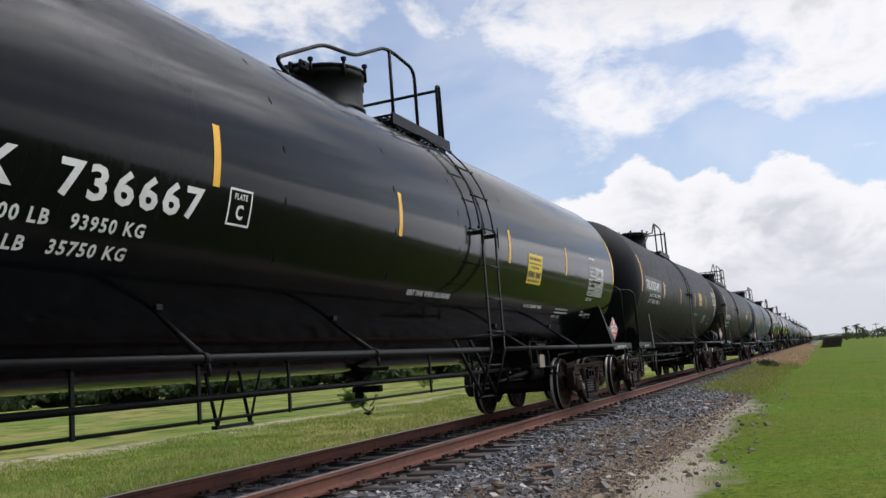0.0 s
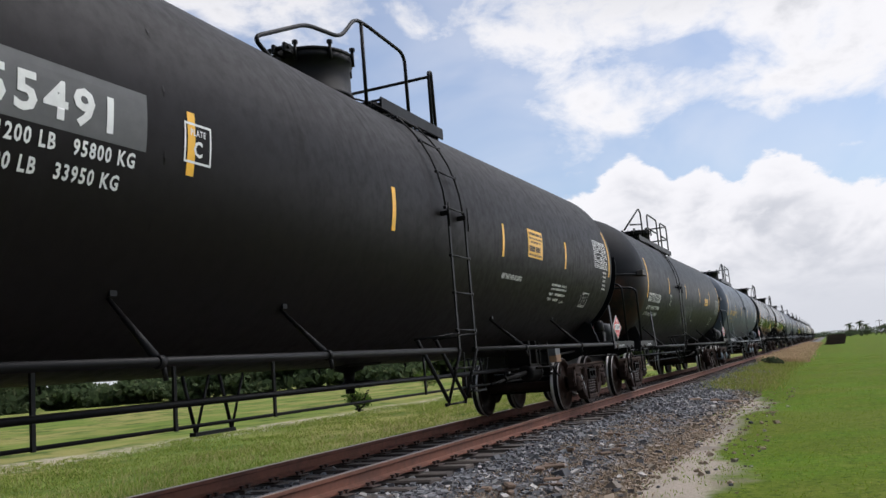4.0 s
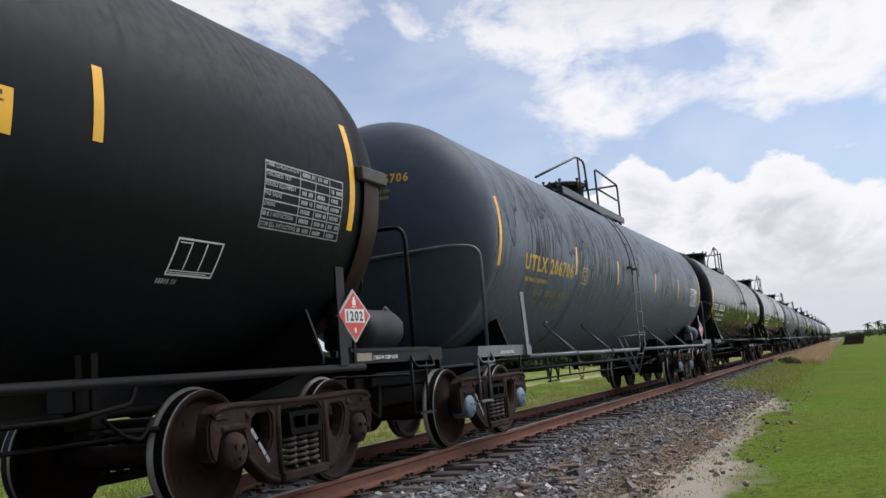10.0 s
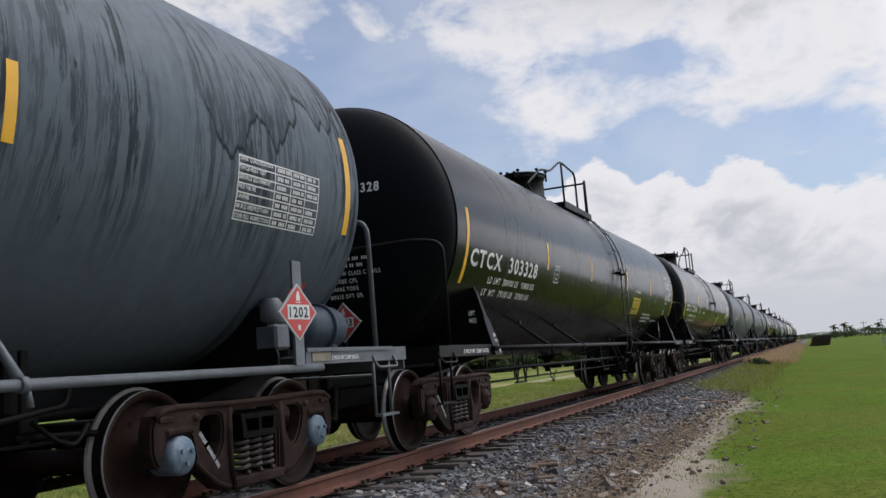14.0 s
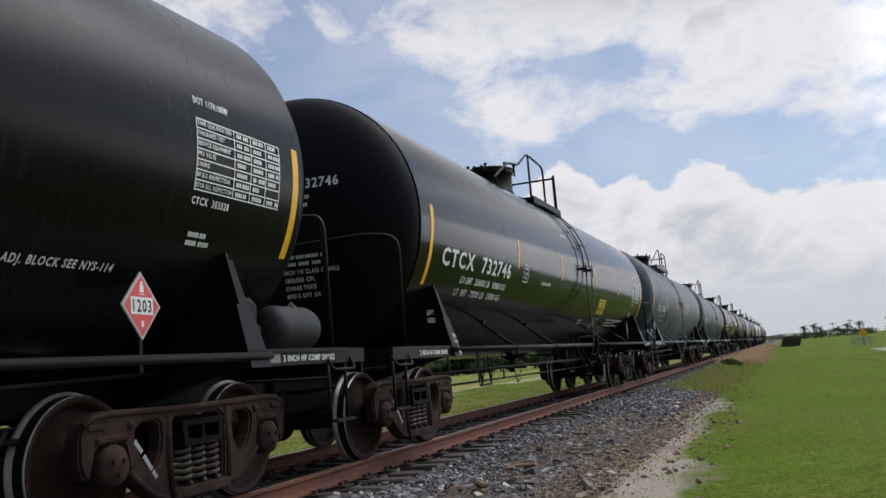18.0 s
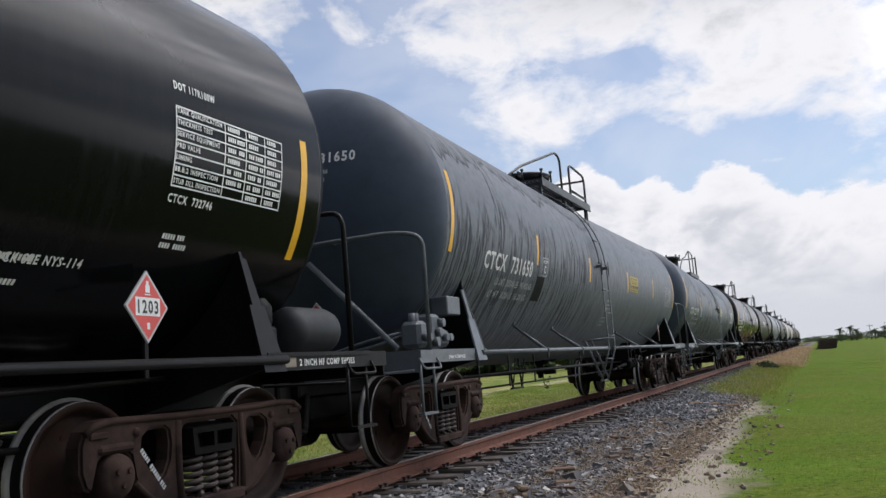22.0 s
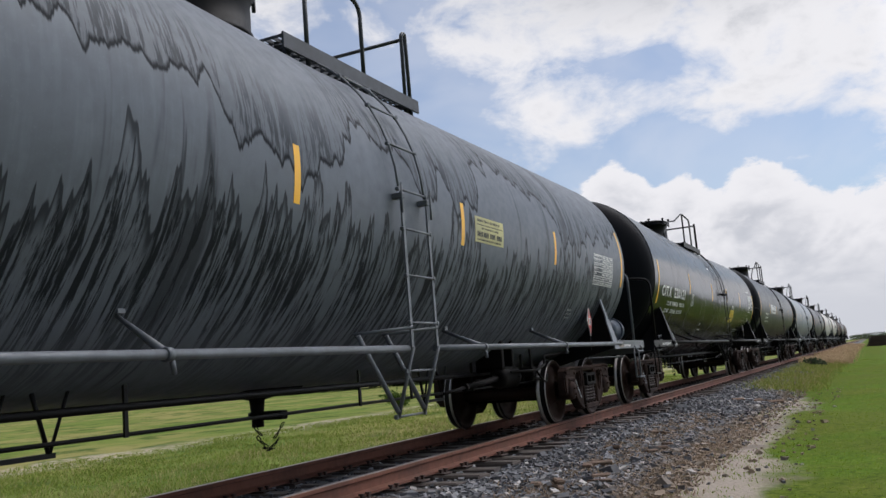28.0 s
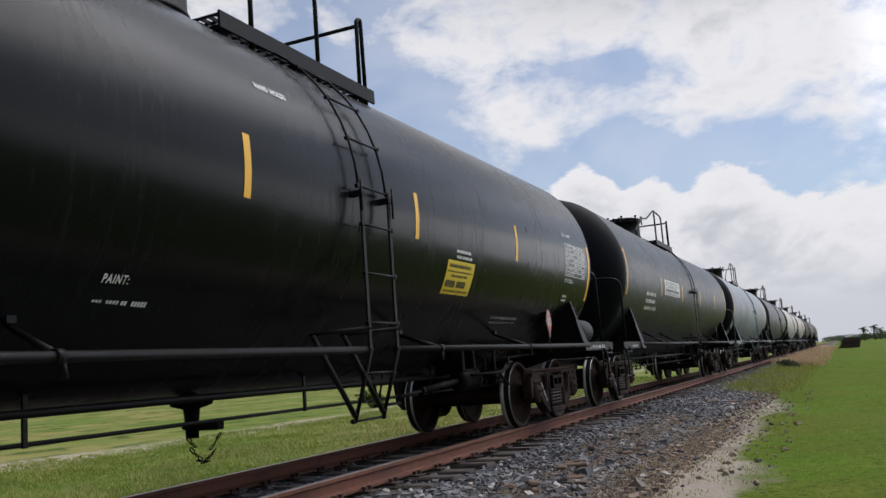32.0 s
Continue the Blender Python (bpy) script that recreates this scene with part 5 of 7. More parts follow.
def brake_gear(car, tc):
    """Brake cylinder and rods ahead of the rear bogie."""
    y0 = tc - 3.32
    b = bmesh.new()
    add_lathe(b, [(0, 0), (0.05, 0.0), (0.06, -0.02), (0.11, 0.01), (0.13, 0.05), (0.13, 0.40), (0.145, 0.41), (0.145, 0.45), (0.13, 0.46), (0.10, 0.53), (0, 0.54)], Matrix.Translation((0.9, y0, 0.74)) @ pose(0, 0, 0, -90, 0, 0), 20)
    for k in range(6):
        a = k * math.tau / 6
        add_cyl(b, (0.9 + 0.136 * math.cos(a), y0 + 0.39, 0.74 + 0.136 * math.sin(a)), (0.9 + 0.136 * math.cos(a), y0 + 0.47, 0.74 + 0.136 * math.sin(a)), 0.012, 6)
    bmesh.ops.recalc_face_normals(b, faces=b.faces[:])
    part("brake_cylinder", b, "dark_steel", car, "dark brake cylinder with its push rod")
    b = bmesh.new()
    add_cyl(b, (0.9, y0 - 0.9, 0.68), (0.9, y0 + 0.02, 0.74), 0.036, 10)
    add_cyl(b, (0.9, y0 - 1.5, 0.64), (0.9, y0 - 0.9, 0.68), 0.02, 8)
    add_cyl(b, (0.9, y0 - 0.98, 0.675), (0.9, y0 - 0.93, 0.68), 0.046, 10)
    part("push_rod", b, "dark_steel", car)
    b = bmesh.new()
    add_pipe(b, rounded([(1.05, y0 + 0.1, 0.80), (1.10, y0 + 0.9, 0.80), (1.0, y0 + 1.5, 0.86), (0.98, y0 + 1.55, 0.98), (0.85, y0 + 3.1, 1.02)], 0.06, 4), 0.018, 6)
    add_pipe(b, [(0.9, tc - 2.1, 0.70), (0.7, tc - 1.2, 0.66), (0.6, tc + 0.3, 0.70)], 0.022, 6)
    part("brake_rod", b, "dark_steel", car)
    b = bmesh.new()
    add_box(b, 0.62, 0.98, y0 + 0.02, y0 + 0.10, 0.82, 1.22, None, 0.01)
    add_box(b, 0.62, 0.98, y0 + 0.36, y0 + 0.42, 0.82, 1.22, None, 0.01)
    add_box(b, 0.62, 0.98, y0 + 0.02, y0 + 0.42, 0.84, 0.87, None, 0.005)
    part("cylinder_bracket", b, "dark_steel", car)
    b = bmesh.new()
    for x in (0.72, 0.86):
        add_box(b, x, x + 0.03, y0 + 1.28, y0 + 1.34, 0.66, 1.20, None, 0.005)
    add_box(b, 0.68, 0.92, y0 + 1.24, y0 + 1.38, 0.72, 0.84, None, 0.01)
    add_pipe(b, rounded([(0.95, y0 + 1.3, 0.78), (0.97, y0 + 1.45, 0.66), (0.97, y0 + 1.6, 0.62), (0.95, y0 + 1.72, 0.74)], 0.05, 4), 0.016, 6)
    part("slack_adjuster", b, "dark_steel", car)


def end_gear(car, zs, mat):
    """Brake control valves, a small box and a brace on the leading platform."""
    b = bmesh.new()
    add_box(b, 1.14, 1.40, -1.05, -0.80, zs + 0.06, zs + 0.42, None, 0.03)
    for k in range(3):
        add_cyl(b, (1.40, -1.0 + 0.08 * k, zs + 0.13 + 0.10 * k), (1.46, -1.0 + 0.08 * k, zs + 0.13 + 0.10 * k), 0.045, 10)
    cv = part("control_valve", b, mat, car, "grey cast brake control valve")
    for ya, yb, zz in ((-1.28, -1.06, 0.30), (-0.79, -0.52, 0.22)):
        b = bmesh.new()
        add_box(b, 1.16, 1.38, ya, yb, zs + 0.08, zs + zz + 0.05, None, 0.04)
        for k in (0.3, 0.7):
            y = ya + (yb - ya) * k
            add_cyl(b, (1.38, y, zs + 0.18), (1.44, y, zs + 0.18), 0.04, 10)
            add_cyl(b, (1.27, y, zs + zz), (1.27, y, zs + zz + 0.13), 0.035, 8)
        part("valve_portion", b, mat, cv)
    b = bmesh.new()
    add_box(b, 1.22, 1.42, -0.62, -0.26, zs + 0.42, zs + 0.62, None, 0.012)
    part("release_box", b, mat, car, "small grey sheet-metal box")
    b = bmesh.new()
    add_pipe(b, [(0.30, -1.52, zs + 1.02), (1.24, -1.52, zs + 0.08)], 0.030, 8)
    part("platform_brace", b, mat, car)
    for k in range(2):
        b = bmesh.new()
        add_pipe(b, rounded([(1.2, -1.2 + 0.1 * k, zs + 0.25), (0.9, -1.35, zs + 0.20 - 0.08 * k), (0.3, -1.4, zs + 0.06), (-0.3, -1.4, zs + 0.06)], 0.2, 4), 0.016, 6)
        part("air_pipe", b, mat, car)


def hand_wheel(car, tc, zs, mat):
    """Spoked hand brake wheel on its gear box over the trailing platform."""
    b = bmesh.new()
    add_box(b, 0.36, 0.56, tc + 1.48, tc + 1.66, zs + 0.58, zs + 1.02, None, 0.03)
    add_box(b, 0.42, 0.50, tc + 1.50, tc + 1.58, zs, zs + 0.60, None, 0.008)
    hb = part("hand_brake", b, mat, car, "hand brake gear box with a spoked wheel")
    b = bmesh.new()
    c = Vector((0.46, tc + 1.74, zs + 0.82))
    ring = [c + Vector((0.26 * math.cos(k * math.tau / 24), 0, 0.26 * math.sin(k * math.tau / 24))) for k in range(25)]
    add_pipe(b, ring, 0.016, 6)
    for k in range(5):
        a = k * math.tau / 5 + 0.2
        add_pipe(b, [c, c + Vector((0.25 * math.cos(a), 0.02, 0.25 * math.sin(a)))], 0.011, 5)
    add_cyl(b, (0.46, tc + 1.62, zs + 0.82), (0.46, tc + 1.77, zs + 0.82), 0.035, 10)
    part("hand_wheel", b, mat, hb)


CARS = []


def tank_car(u, tc, R, z3, spec):
    """One tank car; y = 0 at its leading bogie, z = 0 on the rails, +x towards the camera's side."""
    st = spec.get("stripes", (-0.62, 2.82, 5.65, 8.75, 11.85, tc + 0.58))
    fy, ry = (spec.get("fy", -0.85), tc + 0.85) if spec["jacket"] else (spec.get("fy", st[0] - 0.15), st[5] + 0.15)
    body = Body(R, *z3, tc, fy, ry)
    body.nose = spec.get("nose", 1.46)
    car = new("tank_car")
    tagged(car, spec["label"], "tank car", "tank cars of the train")
    jacket, fr = spec["jacket"], spec["frame"]
    zs = spec["sill"]
    near = spec.get("near", True)
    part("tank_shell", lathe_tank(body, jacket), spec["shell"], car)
    for front in (True, False):
        b, _, _ = head_mesh(body, front, jacket)
        part("tank_head", b, spec["head"], car, "dished dark tank end")
    if spec.get("shield"):
        for front in (True, False):
            outer = Body(R + 0.03, *z3, tc, fy - 0.03, ry + 0.03)
            outer.nose = body.nose + 0.03
            b, rr, dd = head_mesh(outer, front, False)
            mid = body.zc(-0.85 if front else tc + 0.85) + 0.02
            bmesh.ops.bisect_plane(b, geom=b.verts[:] + b.edges[:] + b.faces[:], plane_co=(0, 0, mid), plane_no=(0, 0, 1), clear_outer=True)
            yy = -0.55 if front else tc + 0.55
            hs = part("head_shield", b, "shield_rust", car, "half-height steel head shield")
            rim = []
            for k in range(33):
                w = math.pi * k / 32
                rim.append(((R + 0.03) * math.cos(w), (fy - 0.03 - (outer.nose + fy - 0.03) * math.sin(w)) if front else (ry + 0.03 + (tc + outer.nose - ry - 0.03) * math.sin(w)), mid))
            b = bmesh.new()
            add_pipe(b, rim, 0.022, 6)
            part("shield_lip", b, "head_black", hs)
            for s in (1, -1):
                b = bmesh.new()
                add_box(b, s * R - 0.065, s * R + 0.065, yy - 0.22, yy + 0.22, mid - 0.03, mid + 0.09, None, 0.01)
                part("shield_bracket", b, "dusty_bracket", hs, "dusty grey-brown bracket plate")
    for y in spec.get("seams", (2.55, tc / 2 + 0.45, tc - 2.2)):
        part("seam_band", stripe_mesh(body, y, 0.018, 88, -75, 0.0045), spec["head"] if jacket else spec["shell"], car)
    for y in (0, tc):
        bogie(car, y, spec.get("blue", False), near)
    top_works(car, body, spec)
    ladder(car, body, spec["lad"], fr)
    side_rail(car, body, spec)
    for front in (True, False):
        end_frame(car, body, spec, front)
    if spec.get("res", 0.0) is not None:
        reservoir(car, tc, zs, fr, spec.get("res", 0.0))
    brake_gear(car, tc)
    # reflective tape
    tape = spec.get("tape", "yellow")
    for k, y in enumerate(st):
        long = k in (0, 5)
        a = spec.get("long", (16, -18)) if long else spec.get("short", (3.5, -12.0))
        part("reflector_stripe", stripe_mesh(body, y, 0.085 if long else 0.075, *a), tape, car, "yellow reflective tape strip")
    ink = spec.get("ink", "white")
    # plate and shoe notes on the sills
    for y in (-1.05, tc + (0.36 if jacket else 0.34)):
        part("sill_stencil", SHOES, "white", car, "white stencil on the sill", Matrix.Translation((1.575, y, zs - 0.045)) @ pose(0, 0, 0, 90, 0, 90) @ Matrix.Diagonal((1, 1, 1, 1) if jacket else (0.55, 0.7, 1, 1)))["kind"] = "stuff"
    if spec.get("number"):
        ny, nz, nw = spec["npos"]
        if spec.get("patch"):
            marks(car, body, rects_mesh([(-0.10, -0.06, nw + 0.28, 0.30)]), ny, nz, "grey_patch", "number_patch", 0.003)
        marks(car, body, text_mesh(spec["number"], 0.20, nw), ny, nz, ink, "lettering", 0.006, "large stencilled car lettering")
        for k, (line, w) in enumerate(spec["weights"]):
            marks(car, body, text_mesh(line, 0.085, w), ny + spec.get("woff", 0.28) * nw - 0.07 * k, nz - 0.17 - spec.get("wdrop", 0) - 0.145 * k, spec.get("ink2", ink), "weight_stencil", 0.005)
        part("end_lettering", head_marks(text_mesh(spec["number"], 0.105, 0.08 * len(spec["number"])), body, -0.16, 2.95 if jacket else 3.16, jacket), ink, car)["kind"] = "stuff"
        if spec.get("patch"):
            part("end_patch", head_marks(rects_mesh([(-0.06 + 0.12 * k, -0.05, 0.06 + 0.12 * k, 0.15) for k in range(8)]), body, -0.16, 3.16, jacket), "grey_patch", car)["kind"] = "stuff"
            for k, (line, w) in enumerate((("CAPY  31820 US GAL", 0.72), ("CAPY  120 448 L", 0.55))):
                part("end_line", head_marks(text_mesh(line, 0.055, w), body, -0.13, 3.05 - 0.085 * k, jacket), ink, car)["kind"] = "stuff"
            rows = []
            for k, w in enumerate((0.26, 0.44, 0.20, 0.30)):
                rows += bar_rects(0.0, -0.10 * k, 0.045, w)
            part("end_stencil", head_marks(rects_mesh(rows), body, 0.16, 2.12, jacket), "white_faded", car)["kind"] = "stuff"
        rows = []
        for k in range(0 if spec.get("patch") else 4):
            rows += bar_rects(0.06 * (k % 2), -0.085 * k, 0.042, 0.62 - 0.09 * k)
        part("end_stencil", head_marks(rects_mesh(rows), body, -0.10, 2.83 if jacket else 3.04, jacket), spec.get("ink2", ink), car)["kind"] = "stuff"
        rows = []
        for k, (line, w) in enumerate((("36 INCH 1W CLASS C WHLS", 0.72), ("SBE60EE CPL", 0.36), ("SY40AE YOKE", 0.36), ("M901E DFT GR", 0.40)) if jacket and near else ()):
            part("end_line", head_marks(text_mesh(line, 0.045, w), body, 0.02 + 0.08 * (k > 0), 2.02 - 0.085 * k, jacket), spec.get("ink2", ink), car)["kind"] = "stuff"
        for k in range(2 if jacket else 0):
            rows += bar_rects(0.03 * k, 0.085 - 0.075 * k, 0.038, 0.60 - 0.08 * k)
        part("end_stencil", head_marks(rects_mesh(rows), body, 0.0, 2.10, jacket), spec.get("ink2", ink), car)["kind"] = "stuff"
    if "plate" in spec:
        py, pz = spec["plate"]
        marks(car, body, rects_mesh(frame_rects(0, 0, 0.27, 0.27, 0.016)), py, pz, "white_faded" if spec["shell"] == "grey_b" else ink, "plate_frame")
        marks(car, body, PLATE_WORD, py + 0.06, pz + 0.185, ink, "plate_word", 0.005)
        marks(car, body, PLATE_C, py + 0.093, pz + 0.05, ink, "plate_letter", 0.005)
    if "panel" in spec:
        y, z, w, h, mat, mode = spec["panel"]
        pn = marks(car, body, rects_mesh([(0, 0, w, h)]), y, z, mat, "notice_panel", 0.004, "notice panel with black writing")
        rows = bar_rects(0.07 * w, h * 0.80, h * 0.10, w * 0.85)
        rows += bar_rects(0.05 * w, h * 0.66, h * 0.05, w * 0.9) + bar_rects(0.2 * w, h * 0.52, h * 0.07, w * 0.6)
        rows += bar_rects(0.06 * w, h * 0.22, h * 0.20, w * 0.88, (3, 5)) + bar_rects(0.06 * w, h * 0.07, h * 0.07, w * 0.85)
        marks(car, body, rects_mesh(rows), y, z, "black_ink", "panel_writing", 0.007)
    if "table" in spec:
        y, z, w, h, mat = spec["table"]
        marks(car, body, rects_mesh(table_rects(w, h)), y, z, mat, "inspection_table", 0.005, "white ruled inspection table")
        for k, line in enumerate(("STUB SILL INSPECTION", "88.B.2 INSPECTION", "LINING", "PRD VALVE", "SERVICE EQUIPMENT", "THICKNESS TEST", "TANK QUALIFICATION")):
            marks(car, body, text_mesh(line, h * 0.062, min(0.39 * w, 0.021 * w * len(line))), y + 0.015, z + h * (k + 0.3) / 7, mat, "table_line", 0.005)
        if near and jacket:
            marks(car, body, text_mesh("DOT 117R100W", 0.05, 0.40), y, z + h + 0.10, mat, "class_stencil", 0.005)
            marks(car, body, text_mesh(spec["number"], 0.05, 0.42), y, z - 0.09, mat, "small_lettering", 0.005)
            marks(car, body, rects_mesh(bar_rects(0, 0, 0.035, 0.2) + bar_rects(0, -0.06, 0.035, 0.24)), y + 0.05, z - 0.30, mat, "date_stencil", 0.005)
    for y, z, w, h, n, mat in spec.get("notes", ()):
        rows = []
        for k in range(n):
            rows += bar_rects(0.02 * k, -h * 1.5 * k, h * 0.75, w * BARS.uniform(0.7, 1.0))
        marks(car, body, rects_mesh(rows), y, z, mat, "stencil_note", 0.005)
    for y, z, line, h, w, mat in spec.get("words", ()):
        marks(car, body, text_mesh(line, h, w), y, z, mat, "stencil_line", 0.005)
    if "frame_mark" in spec:
        y, z = spec["frame_mark"]
        r = frame_rects(0, 0, 0.46, 0.27, 0.014) + [(0.02, 0.035, 0.44, 0.043), (0.14, 0.05, 0.152, 0.25), (0.29, 0.05, 0.302, 0.25), (0.03, 0.235, 0.14, 0.243), (0.02, 0.02, 0.40, 0.027)]
        marks(car, body, rects_mesh(r), y, z, ink, "stencil_box")
    if "square" in spec:
        y, z, s = spec["square"]
        marks(car, body, rects_mesh([(0, 0, s, s)]), y, z, "head_black", "painted_square", 0.004, "flat black painted-out square")
    if spec.get("red_patch"):
        marks(car, body, rects_mesh([(0, 0, 0.10, 0.06)]), 0.78, 1.50, "red", "red_patch", 0.004, "small red paint patch")
    if spec.get("red_patch"):
        marks(car, body, rects_mesh([(0, 0, 0.20, 0.12)]), tc + 0.34, 1.60, "red", "red_patch", 0.004, "red paint patch")
    if spec.get("chalk"):
        marks(car, body, rects_mesh([(0.33 * k, 0, 0.33 * k + 0.33, 0.90) for k in range(8)]), 5.45, 1.40, "chalk", "chalk_smear", 0.003, "pale smeared chalk scrawl")
        def ribbon(pts, w):
            """A chalk stroke along a line of places."""
            p = rounded([(u, v, 0) for u, v in pts], 0.2, 6)
            vs, fs = [], []
            for i, q in enumerate(p):
                d = (p[min(i + 1, len(p) - 1)] - p[max(i - 1, 0)]).normalized()
                vs += [(q.x - d.y * w, q.y + d.x * w, 0), (q.x + d.y * w, q.y - d.x * w, 0)]
                if i:
                    fs.append((2 * i - 2, 2 * i - 1, 2 * i + 1, 2 * i))
            me = bpy.data.meshes.new("stroke")
            me.from_pydata(vs, [], fs)
            return me
        strokes = (([(0.0, 0.0), (0.06, 0.42), (0.34, 0.60), (0.60, 0.45), (0.66, 0.30)], 0.022), ([(0.05, 0.0), (0.22, 0.26), (0.56, 0.38), (0.68, 0.30)], 0.016), ([(2.05, 0.52), (2.30, 0.42), (2.34, 0.20), (2.15, 0.02)], 0.016))
        for pts, w in strokes:
            marks(car, body, ribbon(pts, w), 5.62, 1.62, "chalk_line", "chalk_stroke", 0.0045)
        for k in range(3):
            r = random.Random(k)
            x = 0.0
            for j in range(5 - k):
                pts = [(x, 0.0), (x + 0.05, 0.10 + 0.04 * r.random()), (x + 0.08, 0.01), (x + 0.12, 0.05 * r.random())]
                marks(car, body, ribbon(pts, 0.005), 5.02 + 0.08 * k, 1.72 - 0.17 * k, "chalk_line", "chalk_scribble", 0.004)
                x += 0.13
    if spec.get("tag"):
        b = bmesh.new()
        add_box(b, 1.095, 1.115, tc - 3.26, tc - 3.00, 0.80, 1.00, None, 0.004)
        part("tan_tag", b, "tan_patch", car, "blank tan board tag")
    if near:
        b = bmesh.new()
        add_box(b, 1.565, 1.580, tc + 0.03, tc + 0.31, zs - 0.055, zs + 0.015, None, 0.003)
        part("sill_tag", b, "tan_patch", car, "blank tan tag plate on the sill")
    if spec.get("blackout"):
        h, n = 0.16, 6
        v = [(h * (i - j) / n, h * (i + j - n) / n, 0) for j in range(n + 1) for i in range(n + 1)]
        me = bpy.data.meshes.new("marks")
        me.from_pydata(v, [], [(j * (n + 1) + i, j * (n + 1) + i + 1, (j + 1) * (n + 1) + i + 1, (j + 1) * (n + 1) + i) for j in range(n) for i in range(n)])
        part("painted_diamond", head_marks(me, body, 0.56, 1.68, jacket), "head_black", car, "flat black painted-out diamond")
    if spec.get("rear_shield"):
        b = bmesh.new()
        rs, zs_, ys_ = spec["rear_shield"]
        arc = [(rs * math.cos(radians(6 - 192 * k / 24)), zs_ + rs * math.sin(radians(6 - 192 * k / 24))) for k in range(25)]
        vs = [b.verts.new((x, tc + ys_, z)) for x, z in arc]
        ext = bmesh.ops.extrude_face_region(b, geom=[b.faces.new(vs)])["geom"]
        bmesh.ops.translate(b, vec=(0, 0.025, 0), verts=[q for q in ext if isinstance(q, bmesh.types.BMVert)])
        for k in (-1, 1):
            add_box(b, k * (rs - 0.35) - 0.04, k * (rs - 0.35) + 0.04, tc + 0.75, tc + ys_ + 0.01, zs_ - 0.12, zs_ - 0.02, None, 0.01)
        bmesh.ops.recalc_face_normals(b, faces=b.faces[:])
        part("head_shield", b, "head_black", car, "flat black half-round head shield")
    if "duct" in spec:
        yd = spec["duct"]
        b = bmesh.new()
        add_box(b, 1.32, 1.43, yd, yd + 0.25, 0.96, 1.10, None, 0.006)
        holder = part("card_holder", b, "frame_grey", car, "grey card holder under the side rail")
        b = bmesh.new()
        add_box(b, 1.325, 1.437, yd + 0.004, yd + 0.246, 0.865, 0.972, None, 0.005)
        part("card_board", b, "tan_board", holder, "bare tan board")
        b = bmesh.new()
        for k in (0.02, 0.23):
            add_cyl(b, (1.43, yd + k, 0.91), (1.443, yd + k, 0.91), 0.006, 6)
        part("screw", b, "dark_steel", holder)
    if spec.get("end_gear"):
        end_gear(car, zs, fr)
    num = spec.get("placard", "1203")
    if near and num:
        pa = spec.get("pl", -0.88)
        out = spec.get("pl_out", pa > 0)
        placard(car, tc + pa, 1.61 if out else 1.32, 1.40 if out else 1.44, digits(num), pose(0, 0, 0, 90, 0, 82 if out else 98))
        if spec.get("res", 0.0) is not None:
            hand_wheel(car, tc, zs, fr)
        placard(car, -1.62, *spec.get("end_pl", (0.42, 1.47)), digits(num), pose(0, 0, 0, 90, 0, 0))
    if spec.get("lift", False):
        part("lift_stencil", LIFT, "white_faded", car, "", Matrix.Translation((1.33, -0.165, 1.50 - spec.get("low", 0))) @ pose(0, 0, 0, 90, 0, 75) @ Matrix.Diagonal((0.85, 1, 1, 1)))
        part("lift_stencil", HERE, "white_faded", car, "", Matrix.Translation((1.335, -0.175, 1.41 - spec.get("low", 0))) @ pose(0, 0, 0, 90, 0, 75) @ Matrix.Diagonal((0.85, 1, 1, 1)))
        m = Matrix.Translation((1.565, -0.055, 1.17)) @ pose(0, 0, 0, 90 - 16, 0, 90)
        part("jack_stencil", JACK, "white", car, "", m @ Matrix.Translation((0, 0.05, 0.03)))
        part("jack_stencil", HERE, "white", car, "", m @ Matrix.Translation((0, -0.02, 0.03)) @ Matrix.Diagonal((0.65, 0.7, 1, 1)))
        part("jack_arrow", rects_mesh([(0.04, -0.16, 0.065, -0.06), (0.025, -0.13, 0.08, -0.115)]), "white", car, "", m @ Matrix.Translation((0, 0, 0.034)))
    CARS.append((car, u))
    return car, body


JK = dict(jacket=True, head="head_black", frame="frame_black", sill=1.085, top="wave", lift=True)
GR = dict(jacket=False, head="head_grey", frame="frame_grey", sill=1.085, top="wave", ink="white", ink2="white_faded")
BK = dict(jacket=False, head="head_black", frame="frame_black", sill=1.09, top="wave")
GLOSSY = "glossy black jacketed tank car with yellow reflector strips"

